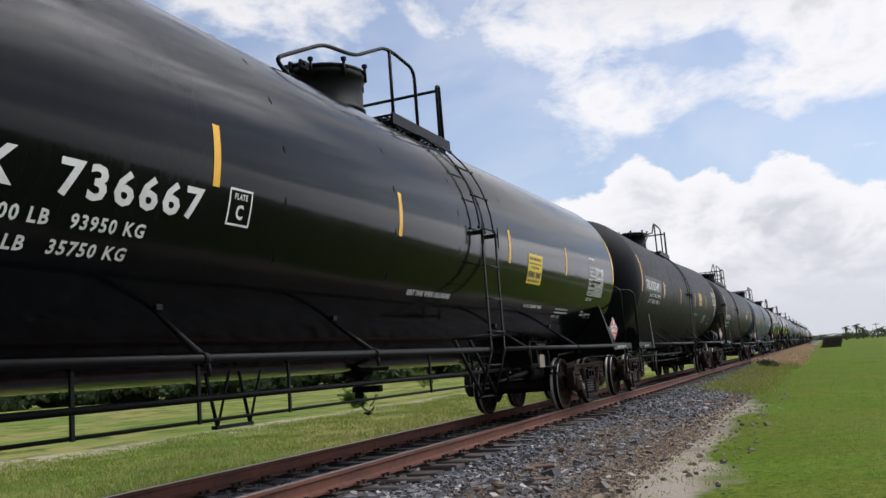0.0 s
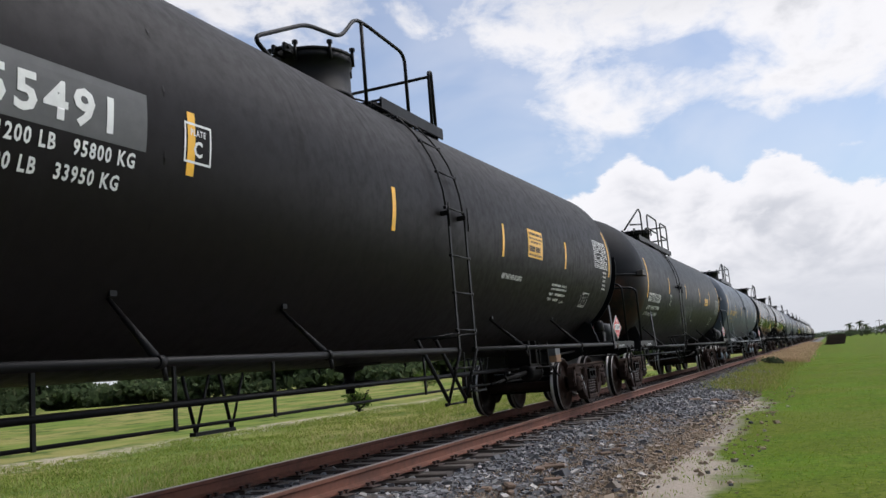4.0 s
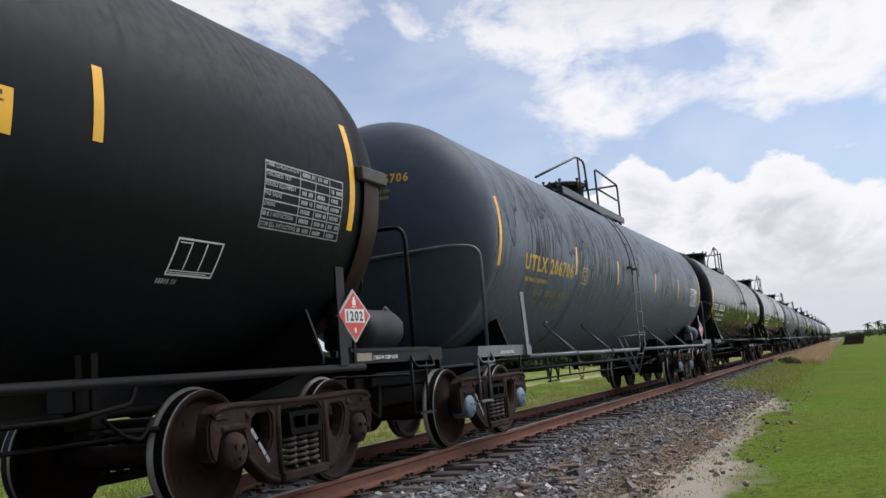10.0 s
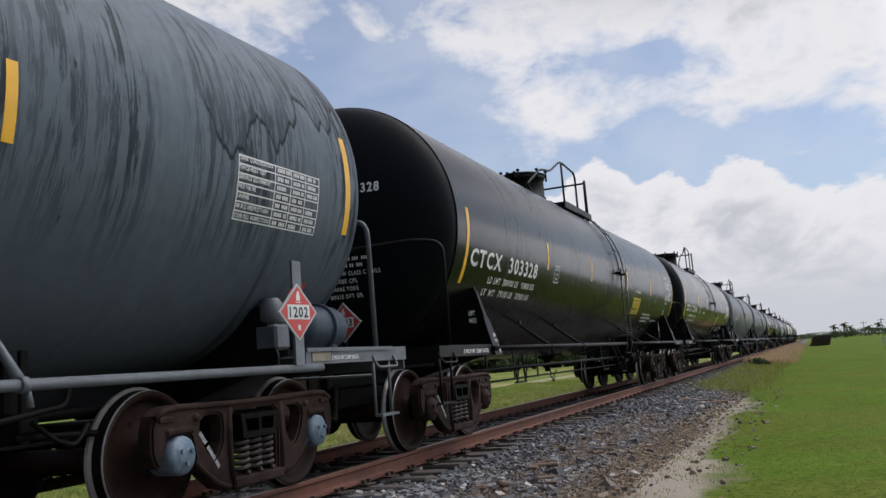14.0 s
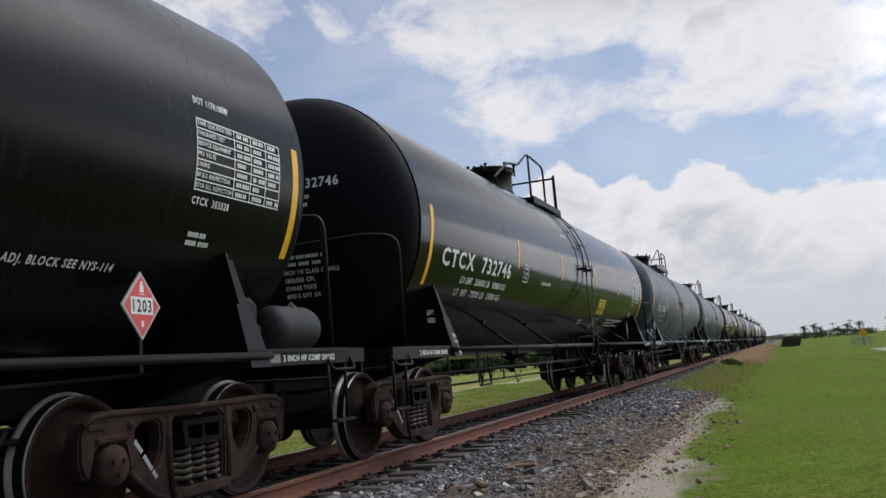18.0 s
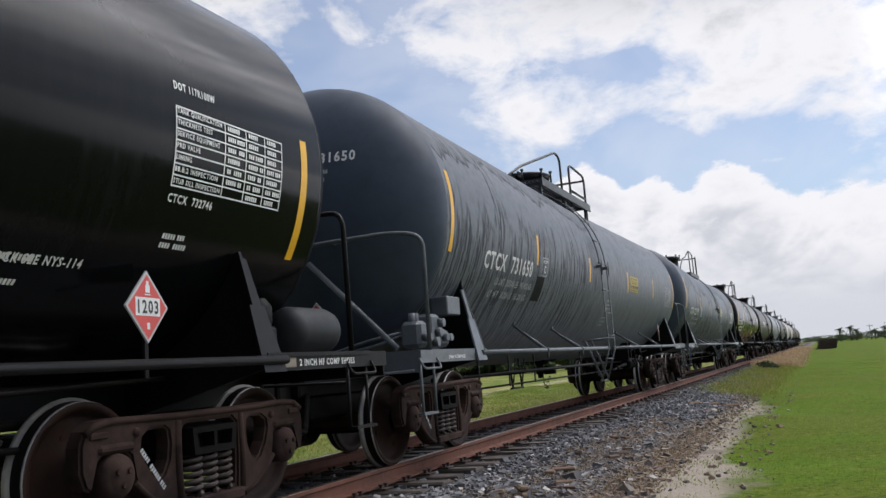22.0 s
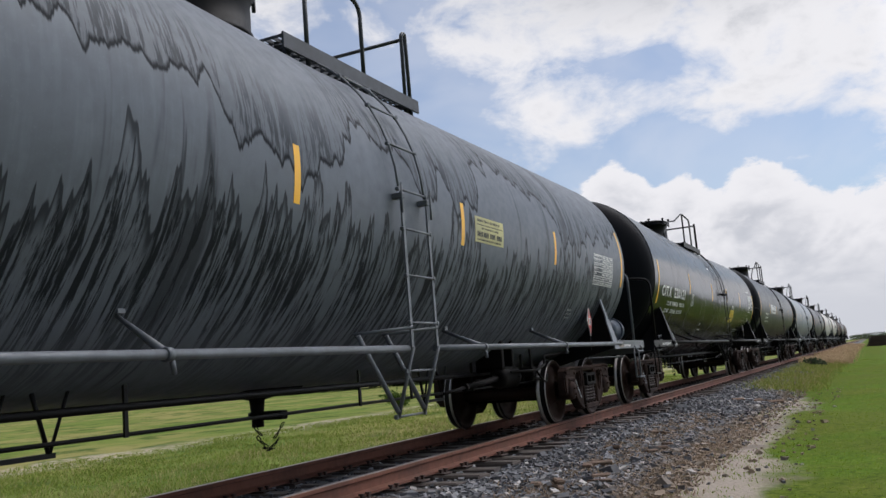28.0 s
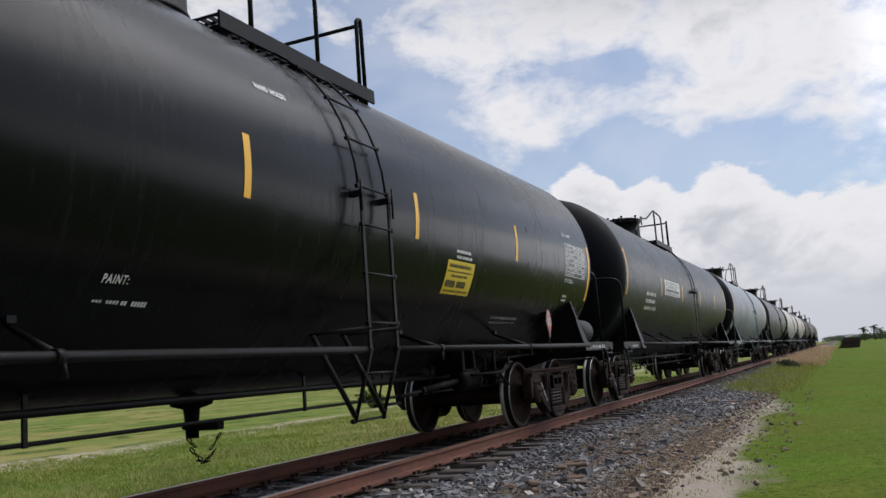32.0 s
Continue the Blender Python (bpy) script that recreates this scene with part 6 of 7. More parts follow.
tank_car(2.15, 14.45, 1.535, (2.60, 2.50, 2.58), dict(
    JK, shell="black_gloss", label=GLOSSY, stays=(2.7, 5.05, 9.4, 12.0), man=6.95, lad=7.92, rails=(7.15, 7.85, 8.65), woff=0.06, pl=0.02, res=-0.28, rear_shield=(1.10, 2.35, 1.42), hoops=(-1.26, -1.49), number="CTCX  736667", npos=(0.05, 2.04, 2.58), weights=(("LD LMT  207200 LB   93950 KG", 1.95), ("LT  WT   78800 LB   35750 KG", 1.93)),
    plate=(2.90, 2.04), panel=(9.75, 2.02, 0.67, 0.43, "panel_yellow", 0), table=(13.31, 2.01, 1.08, 0.52, "white"), seams=(3.6, 5.53, 7.19, 8.95, 12.48), tag=True, placard="1993",
    notes=((11.68, 1.71, 0.95, 0.04, 2, "white"), (11.66, 1.53, 0.55, 0.04, 1, "white")), words=((6.08, 1.70, "VENT TANK WHEN UNLOADING", 0.06, 1.13, "white"), (10.0, 1.70, "0.5 IN CERAMIC FIBER", 0.05, 0.87, "white"), (11.66, 1.595, "PAINT - PPG", 0.045, 0.45, "white")), frame_mark=(13.65, 1.49), stripes=(-0.62, 2.74, 5.63, 8.94, 11.77, 15.25), long=(25, -10.5), short=(6, -10.5)))
tank_car(20.88, 14.4, 1.52, (2.67, 2.57, 2.70), dict(
    BK, shell="black_matt", duct=10.98, label="matt black tank car with a grey number patch", man=6.9, lad=7.1, rails=(6.7, 7.8, 8.6), pl=0.15, nose=1.54, hoops=(-1.40, -1.49), post=True, rear_shield=(1.47, 2.67, 1.24), stays=(2.6, 4.5, 9.4, 12.2), number="TILX355491", patch=True, npos=(0.22, 2.43, 1.88), weights=(("LD LMT  211200 LB   95800 KG", 1.55), ("LT  WT   74800 LB   33950 KG", 1.52)),
    plate=(2.72, 2.38), panel=(9.87, 2.35, 0.68, 0.40, "yellow", 0), table=(13.7, 2.48, 0.98, 0.50, "white"), frame_mark=(13.2, 1.78), placard="1203",
    notes=((11.25, 2.03, 1.12, 0.042, 2, "white"), (11.58, 1.895, 0.75, 0.05, 1, "white"), (11.55, 1.82, 0.34, 0.05, 1, "white"), (14.35, 2.40, 0.30, 0.05, 5, "white")), words=((8.93, 2.01, "VENT TANK WHEN UNLOADING", 0.065, 0.82, "white"), (11.25, 1.89, "PAINT -", 0.048, 0.25, "white"), (11.25, 1.82, "TRIM -", 0.046, 0.22, "white"), (11.98, 1.80, "12-2012", 0.046, 0.22, "white")),
    stripes=(-0.23, 2.79, 5.73, 8.85, 11.8, 14.85), long=(21, -12.5), short=(3.5, -12.5)))
tank_car(39.45, 14.25, 1.535, (2.60, 2.55, 2.60), dict(
    BK, shell="black_blue", fy=-0.2, nose=1.60, stays=(1.3, 7.7, 10.85), shield=True, post=True, label="faded black tank car with chalk scrawls", man=7.3, lad=4.4, rails=(1.76, 4.2, 5.2, 6.75, 7.35, 8.55), top="square", pl=0.01, low_rail=0.10, woff=0.02, number="SOTX1330", npos=(0.36, 2.07, 1.52), weights=(("LD LMT  211500 LB   95 900 KG", 1.55), ("LT  WT   74500 LB   33 800 KG", 1.52)),
    plate=(3.27, 2.06), panel=(10.37, 2.26, 0.77, 0.24, "yellow", 0), table=(13.26, 2.04, 1.08, 0.50, "white_faded"), frame_mark=(12.50, 1.67), chalk=True, placard="1202",
    notes=((7.90, 1.72, 0.40, 0.05, 1, "white"), (12.45, 1.62, 0.35, 0.05, 3, "white_faded")), seams=(2.2, 10.2), stripes=(0.17, 3.14, 6.11, 9.1, 11.7, 14.5), long=(18, -17), short=(7.5, -9)))
tank_car(58.08, 14.54, 1.535, (2.585, 2.555, 2.59), dict(
    GR, shell="grey_a", post=True, label="grey tank car streaked with black oil runs", man=7.7, res=-0.34, nose=1.53, stays=(2.27, 4.36, 9.54, 12.14), low_rail=0.10, pl_out=True, lad=6.5, rails=(3.36, 6.2, 7.5, 9.5), top="square", ink="gold", ink2="gold_faded", wdrop=0.14, pl=-0.18, number="UTLX 206706", npos=(0.36, 2.14, 2.22), weights=(("LD LMT  208000 LB   94 300 KG", 1.6), ("LT  WT   78000 LB   35 400 KG", 1.55)),
    plate=(3.12, 2.08), table=(13.81, 2.06, 1.10, 0.47, "white"), placard="1202", blue=True, words=((0.43, 1.99, "THE TANK CAR PEOPLE", 0.055, 0.95, "gold"),), notes=((13.15, 1.55, 0.35, 0.05, 3, "gold"), (13.9, 1.42, 0.35, 0.06, 1, "gold")), red_patch=True, stripes=(-0.58, 2.74, 5.5, 9.0, 11.9, 15.4), long=(14.5, -18), short=(2, -14)))
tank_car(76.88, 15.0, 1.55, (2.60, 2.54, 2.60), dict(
    JK, shell="black_gloss2", label=GLOSSY, man=6.95, lad=8.2, rails=(7.2, 8.3, 9.2), number="CTCX  303328", npos=(-0.38, 2.09, 2.72), weights=(("LD LMT  206900 LB   93800 KG", 1.95), ("LT  WT   79100 LB   35900 KG", 1.93)),
    plate=(3.25, 2.08), panel=(10.02, 1.78, 0.86, 0.38, "panel_yellow", 0), table=(14.45, 2.22, 1.05, 0.50, "white"),
    notes=((11.63, 1.78, 1.35, 0.06, 3, "white"),), words=((13.1, 1.655, "ADJ. BLOCK SEE NYS-114", 0.055, 0.84, "white"), (10.15, 2.24, "0.5 IN CERAMIC FIBER", 0.06, 0.62, "white"),), stripes=(-0.52, 2.87, 5.74, 9.1, 12.1, 15.74), long=(5.5, -28)))
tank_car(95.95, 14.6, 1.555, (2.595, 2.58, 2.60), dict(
    JK, shell="black_gloss3", label=GLOSSY, stays=(2.6, 4.85, 9.6, 12.2), fy=-0.68, man=7.0, lad=7.8, rails=(7.1, 8.23, 9.2), number="CTCX  732746", npos=(0.02, 2.09, 2.76), weights=(("LD LMT  206800 LB   93800 KG", 1.86), ("LT  WT   79200 LB   35900 KG", 1.84)),
    plate=(3.46, 2.08), panel=(9.61, 1.77, 0.72, 0.34, "panel_yellow", 0), table=(13.75, 2.16, 1.15, 0.50, "white"), seams=(2.5, 6.0, 8.9, 12.3),
    notes=((8.3, 1.60, 0.45, 0.04, 2, "white_faded"), (9.6, 1.66, 0.7, 0.045, 4, "white_faded"), (11.1, 1.66, 1.9, 0.05, 3, "white")), words=((4.55, 2.10, "0.5 IN CERAMIC FIBER", 0.055, 0.60, "white"), (6.39, 3.12, "HAND HOLDS", 0.05, 0.4, "white"), (12.46, 1.65, "ADJ. BLOCK SEE NYS-114", 0.055, 0.82, "white")), stripes=(-0.35, 3.14, 5.95, 8.93, 11.72, 15.2), long=(5, -29)))
tank_car(114.71, 14.2, 1.54, (2.66, 2.51, 2.57), dict(
    GR, tape="yellow", shell="grey_b", res=None, hoops=(-1.34, -1.46), label="dark grey tank car streaked with black runs", man=7.35, lad=6.3, rails=(2.82, 6.3, 6.92, 8.1), end_gear=True, top="tall", number="CTCX  731650", npos=(0.50, 2.10, 1.86), ink="white", weights=(("LD LMT  205800 LB   93 400 KG", 1.45), ("LT  WT   80200 LB   36 300 KG", 1.42)),
    plate=(2.80, 2.14), panel=(9.1, 2.24, 0.85, 0.32, "panel_mustard", 0), stays=(2.6, 4.5, 9.3, 11.9), table=(13.65, 2.1, 0.95, 0.48, "white_faded"), square=(2.62, 1.80, 0.36),
    notes=((7.1, 1.95, 0.5, 0.05, 4, "white_faded"), (7.15, 1.65, 0.4, 0.05, 3, "white_faded")), stripes=(-0.56, 2.55, 5.6, 8.85, 11.85, 15.0), long=(15.5, -18)))
tank_car(133.15, 13.9, 1.54, (2.64, 2.39, 2.45), dict(
    GR, shell="grey_c", nose=1.58, pl=-0.52, end_pl=(0.52, 1.36), blackout=True, hoops=(-1.38, -1.36), label="grey tank car with hanging black oil curtains", man=6.5, lad=7.3, rails=(7.0, 8.0, 8.98), number="CITX  221195", npos=(0.38, 2.06, 1.77), weights=(("LD LMT  206200 LB   93 530 KG", 1.4), ("LT  WT   79800 LB   36 200 KG", 1.38)),
    plate=(2.76, 2.03), panel=(8.80, 2.18, 0.78, 0.27, "panel_cream", 0), table=(13.18, 1.98, 1.06, 0.46, "white"), notes=((12.4, 1.58, 0.25, 0.04, 3, "white_faded"),), stripes=(-0.65, 2.55, 5.66, 8.5, 11.4, 14.8), long=(18, -16.5), short=(5, -11)))
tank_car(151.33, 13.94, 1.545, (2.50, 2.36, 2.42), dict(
    JK, shell="black_gloss2", label=GLOSSY, low=0.30, man=6.5, lad=7.53, rails=(7.05, 8.1, 9.0), number="CITX  220121", npos=(-0.17, 2.03, 2.37), weights=(("LD LMT  206400 LB   93600 KG", 1.75), ("LT  WT   79600 LB   36100 KG", 1.73)),
    plate=(3.03, 1.92), panel=(9.27, 1.66, 0.72, 0.36, "panel_yellow", 0), table=(13.4, 2.10, 1.05, 0.48, "white"), long=(8, -24), short=(7, -9.5),
    notes=((4.85, 1.40, 0.55, 0.05, 3, "white"), (9.45, 2.08, 0.5, 0.04, 2, "white"), (11.0, 1.45, 1.0, 0.05, 3, "white_faded")), words=((6.20, 3.00, "HAND HOLDS", 0.05, 0.4, "white"), (4.85, 1.52, "PAINT:", 0.055, 0.2, "white")),
    stripes=(-0.50, 2.77, 5.9, 8.5, 11.3, 14.68)))
FAR = [("grey_black", "frame_black", False, "dull grey-black tank car with a pale sign panel"), ("grey_pale", "frame_grey", False, "pale blue-grey railway tank car"), ("grey_mid", "frame_black", False, "dull dark grey railway tank car"),
       ("beige", "frame_grey", False, "dusty off-white railway tank car"), ("beige", "frame_grey", False, "dusty off-white railway tank car"), ("rusty", "frame_black", False, "rust-brown old railway tank car"),
       ("grey_mid", "frame_black", False, "dull dark grey railway tank car"), ("rusty", "frame_black", False, "rust-brown old railway tank car")]
for k, (shell, fr, jk, lab) in enumerate(FAR):
    extra = dict(panel=(3.2, 2.2, 2.0, 0.35, "white", 0), notes=((1.2, 2.1, 1.4, 0.10, 3, "white"),)) if k == 0 else {}
    tank_car(169.55 + 18.2 * k, 14.1, 1.53, (2.50, 2.44, 2.48), dict(
        jacket=jk, head="head_black", frame=fr, sill=1.085, top="wave", shell=shell, label=lab, man=6.5, lad=7.2, rails=(6.9, 7.9, 8.8), near=k < 2, **extra))


# ---- clouds: two drifting layers far outside the place ----
def cloud_material(name, blobs, base, lo, hi, scale, floor, bank):
    """White cloud that gives off the daylight it scatters; clear gaps stay transparent."""
    m = Mat(name)
    n = m.t.nodes.new("ShaderNodeVectorMath")
    n.operation = "NORMALIZE"
    m.put(n.inputs[0], m.pos)
    x, y, z = m.xyz(n.outputs[0])
    az = m.math("MULTIPLY", m.math("ARCTAN2", x, y), 57.2958)
    el = m.math("MULTIPLY", m.math("ARCSINE", z), 57.2958)
    vec = m.t.nodes.new("ShaderNodeCombineXYZ")
    m.put(vec.inputs[0], m.math("MULTIPLY", az, 0.1))
    m.put(vec.inputs[1], m.math("MULTIPLY", el, 0.17))
    v = vec.outputs[0]
    puff = m.noise(scale, 9, 0.60, v, 0.35)
    fine = m.noise(scale * 3.2, 6, 0.6, v, 0.3)
    dens = m.math("MULTIPLY_ADD", puff, 1.25, base)
    dens = m.math("MULTIPLY_ADD", m.math("SUBTRACT", fine, 0.5), 0.42, dens)
    for a, e, wa, we, k in blobs:
        da = m.math("MULTIPLY", m.math("SUBTRACT", az, a), 1 / wa)
        de = m.math("MULTIPLY", m.math("SUBTRACT", el, e), 1 / we)
        q = m.math("ADD", m.math("MULTIPLY", da, da), m.math("MULTIPLY", de, de))
        g = m.math("EXPONENT", m.math("MULTIPLY", q, -1.0))
        dens = m.math("MULTIPLY_ADD", g, k, dens)
    if bank:
        # a low bank with a heaped top edge and haze beneath it
        heap = m.math("MULTIPLY_ADD", m.noise(1.35, 4, 0.5, v), 1.6, floor - 0.8)
        for a, w, k in bank:
            da = m.math("MULTIPLY", m.math("SUBTRACT", az, a), 1 / w)
            heap = m.math("MULTIPLY_ADD", m.math("EXPONENT", m.math("MULTIPLY", m.math("MULTIPLY", da, da), -1.0)), k, heap)
        heap = m.math("MULTIPLY_ADD", m.math("SUBTRACT", puff, 0.5), 2.0, heap)
        heap = m.math("MULTIPLY_ADD", m.math("SUBTRACT", fine, 0.5), 1.6, heap)
        d = m.math("SUBTRACT", heap, el)
        alpha = m.ramp(d, -0.15, 0.35)
        depth = m.ramp(d, 0.3, 3.6)
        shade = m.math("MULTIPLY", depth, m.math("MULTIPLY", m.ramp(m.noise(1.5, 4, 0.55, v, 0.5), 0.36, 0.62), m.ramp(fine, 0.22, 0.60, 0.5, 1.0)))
        shade = m.math("MAXIMUM", shade, m.math("MULTIPLY", m.ramp(puff, 0.46, 0.70), m.math("MULTIPLY", depth, 0.5)))
        low = m.ramp(el, 6.5, 1.0)
        col = m.mix(m.math("MULTIPLY", shade, 0.85, clamp=True), (0.95, 0.945, 0.945), (0.56, 0.585, 0.63))
        col = m.mix(low, col, (0.68, 0.70, 0.735))
    else:
        dens = m.math("ADD", dens, m.ramp(el, 24.0, 34.0, 0.0, 0.22))
        alpha = m.ramp(dens, lo, hi)
        veil = m.ramp(m.noise(0.9, 4, 0.55, v, 0.4), 0.25, 0.75, 0.08, 0.38)
        alpha = m.math("MULTIPLY", m.math("MAXIMUM", alpha, veil), m.ramp(el, 6.0, 12.0))
        thick = m.ramp(dens, hi - 0.05, hi + 0.45)
        under = m.noise(scale * 1.7, 5, 0.55, m.scaled(1, 1, 1, v), 0.2)
        col = m.mix(m.math("MULTIPLY", thick, m.ramp(under, 0.36, 0.56)), (0.95, 0.945, 0.94), (0.54, 0.56, 0.59))
        top = m.ramp(el, 19.0, 25.0)
        top = m.math("MULTIPLY", top, m.ramp(el, 38.0, 27.0))
        col = m.mix(m.math("MULTIPLY", top, m.ramp(az, -20.0, 2.0, 0.25, 0.90)), col, (0.53, 0.55, 0.58))
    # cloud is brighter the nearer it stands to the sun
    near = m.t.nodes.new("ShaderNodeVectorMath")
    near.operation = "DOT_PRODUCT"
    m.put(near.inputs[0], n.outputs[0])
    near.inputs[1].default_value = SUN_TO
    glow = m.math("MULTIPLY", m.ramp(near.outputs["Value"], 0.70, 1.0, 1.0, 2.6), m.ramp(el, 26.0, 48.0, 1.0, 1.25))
    # unseen cloud to the right is brightened further for the tanks to reflect
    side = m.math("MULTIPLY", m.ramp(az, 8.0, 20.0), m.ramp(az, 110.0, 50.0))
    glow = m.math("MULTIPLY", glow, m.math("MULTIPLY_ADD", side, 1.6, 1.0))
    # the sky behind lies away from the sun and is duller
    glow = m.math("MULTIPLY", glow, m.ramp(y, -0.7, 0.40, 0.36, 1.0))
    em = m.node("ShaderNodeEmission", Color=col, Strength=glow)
    tr = m.node("ShaderNodeBsdfTransparent")
    mx = m.t.nodes.new("ShaderNodeMixShader")
    m.put(mx.inputs[0], alpha)
    m.put(mx.inputs[1], tr.outputs[0])
    m.put(mx.inputs[2], em.outputs[0])
    m.t.links.new(mx.outputs[0], m.t.nodes["Material Output"].inputs["Surface"])
    return m.m


def sky_shell(name, r, e0, e1, mat, label):
    n, k = 96, 24
    v = []
    for j in range(k + 1):
        e = radians(e0 + (e1 - e0) * j / k)
        v += [(r * math.cos(e) * math.sin(i * math.tau / n), r * math.cos(e) * math.cos(i * math.tau / n), r * math.sin(e)) for i in range(n)]
    f = [(j * n + i, j * n + (i + 1) % n, (j + 1) * n + (i + 1) % n, (j + 1) * n + i) for j in range(k) for i in range(n)]
    ob = sheet(name, v, f, mat, True)
    return tagged(ob, label, "clouds", kind="structure")


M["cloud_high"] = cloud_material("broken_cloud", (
    (-34, 24, 6.0, 2.6, 0.34), (-28, 22.5, 3.0, 1.6, 0.22), (-23, 22.3, 1.2, 1.2, 0.24), (-14, 20.5, 6.0, 2.2, 0.40), (-10.5, 16.3, 4.6, 1.6, 0.40), (-9.5, 14.3, 1.2, 0.9, 0.20), (2.0, 16.0, 4.2, 2.0, 0.36),
    (-0.6, 14.0, 1.0, 0.8, 0.2), (8, 17, 6, 3.5, 0.36), (2, 21, 9, 2.6, 0.50), (-6, 25, 16, 3.0, 0.45), (-4, 18.4, 1.6, 1.3, -0.30), (-22, 17.5, 5, 3, -0.35), (-2, 12.3, 8, 1.2, -0.25), (-27, 15, 6, 4, -0.3), (-19, 25, 3, 2, -0.2)),
    -0.24, 0.30, 0.80, 1.45, 0, None)
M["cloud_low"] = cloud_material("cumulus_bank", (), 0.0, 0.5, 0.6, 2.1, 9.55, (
    (-20, 2.5, 1.6), (-14.5, 2.0, 0.9), (-10.0, 2.4, 2.7), (-5.5, 1.3, 1.5), (-0.9, 2.2, 2.0), (8, 5, -0.8)))
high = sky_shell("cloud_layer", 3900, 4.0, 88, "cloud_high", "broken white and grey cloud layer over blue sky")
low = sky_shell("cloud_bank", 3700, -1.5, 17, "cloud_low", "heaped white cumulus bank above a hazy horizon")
SKY_DRIFT = [(high, 7.0), (low, 4.5)]


# ---- far things beside the line ----
def tie_stack(x, y):
    """A pile of old ties stacked in layers."""
    st = new("tie_stack")
    z = float(ground_z(np.array(x), np.array(y)))
    st.matrix_basis = pose(x, y, z, 0, 0, 8)
    b = bmesh.new()
    add_box(b, -1.3, 1.3, -0.11, 0.11, 0, 0.18, None, 0.02)
    me = bpy.data.meshes.new("timber")
    b.to_mesh(me)
    b.free()
    r = random.Random(3)
    for k in range(8):
        for j in range(8):
            if k == 7 and j in (0, 7):
                continue
            part("timber", me, "old_timber", st, "", pose(0.06 * k + r.uniform(-0.10, 0.10), (j - 3.5) * 0.25 + r.uniform(-0.03, 0.03), 0.185 * k, 0, 0, r.uniform(-2, 2)) @ Matrix.Diagonal((1 - 0.02 * k, 1, 1, 1)))
    return tagged(st, "stack of old dark-brown wooden railway ties", "tie stack")


M["old_timber"] = plain("old_brown_timber", (0.060, 0.036, 0.026), 0.9, 0, 0.6, 5, (0.030, 0.020, 0.016), 0.5, 0.6)
M["bark_trunk"] = plain("tree_bark", (0.085, 0.065, 0.050), 0.9, 0, 0.5, 8, (0.04, 0.03, 0.025), 0.5)
M["pole_wood"] = plain("grey_pole_wood", (0.13, 0.115, 0.10), 0.9, 0, 0.4, 6, None, 0.3)
# next two greens are paler and greyer: distance haze put into the leaf colour
M["leaves"] = blades_material("broad_leaves", (0.055, 0.075, 0.040), (0.090, 0.115, 0.060), (0.12, 0.13, 0.08), 0.15)
M["far_leaves"] = blades_material("hazy_woodland_leaves", (0.060, 0.088, 0.040), (0.085, 0.115, 0.052), (0.12, 0.14, 0.07), 0.2)
M["fronds"] = blades_material("palm_fronds", (0.035, 0.060, 0.020), (0.075, 0.095, 0.035), (0.14, 0.11, 0.06), 0.12)
tie_stack(0.9, 143)


def leaf_cloud(n, centres, size, spread):
    """Crossed leaf clumps round limb ends, as one mesh."""
    c = np.array(centres)[rng.integers(0, len(centres), n)]
    p = c + rng.normal(0, 1, (n, 3)) * spread
    a, e = rng.normal(0, 1, (n, 3)), rng.normal(0, 1, (n, 3))
    a /= np.linalg.norm(a, axis=1)[:, None]
    e -= a * (a * e).sum(1)[:, None]
    e /= np.linalg.norm(e, axis=1)[:, None]
    s = (size * rng.uniform(0.5, 1.4, n))[:, None]
    v = np.stack([p - a * s, p + e * s * 0.55, p + a * s, p - e * s * 0.55], 1).reshape(-1, 3)
    f = (np.arange(n)[:, None] * 4 + [0, 1, 2, 3]).tolist()
    return v, f


def tree(x, y, h, w, label):
    t = new("tree")
    z = float(ground_z(np.array(float(x)), np.array(float(y))))
    t.matrix_basis = pose(x, y, z - 0.1)
    r = random.Random(int(x * 7 + y))
    b = bmesh.new()
    add_cyl(b, (0, 0, 0), (0.1, 0, h * 0.45), 0.035 * h, 8, 0.02 * h)
    ends = []
    for k in range(9):
        a = k * 2.4 + r.random()
        d = r.uniform(0.25, 1.0) * w / 2
        top = (math.cos(a) * d, math.sin(a) * d, h * r.uniform(0.42, 0.92))
        add_cyl(b, (0.05, 0, h * r.uniform(0.25, 0.45)), top, 0.012 * h, 5, 0.004 * h)
        ends.append(top)
    part("trunk", b, "bark_trunk", t)
    v, f = leaf_cloud(900, ends + [(0, 0, h * 0.8), (0, 0, h * 0.35), (w * 0.2, 0, h * 0.3), (-w * 0.2, 0, h * 0.3)], h * 0.075, np.array([w * 0.13, w * 0.13, h * 0.085]))
    sheet("crown", v, f, "leaves", False, t)
    return tagged(t, label, "tree", "far trees")


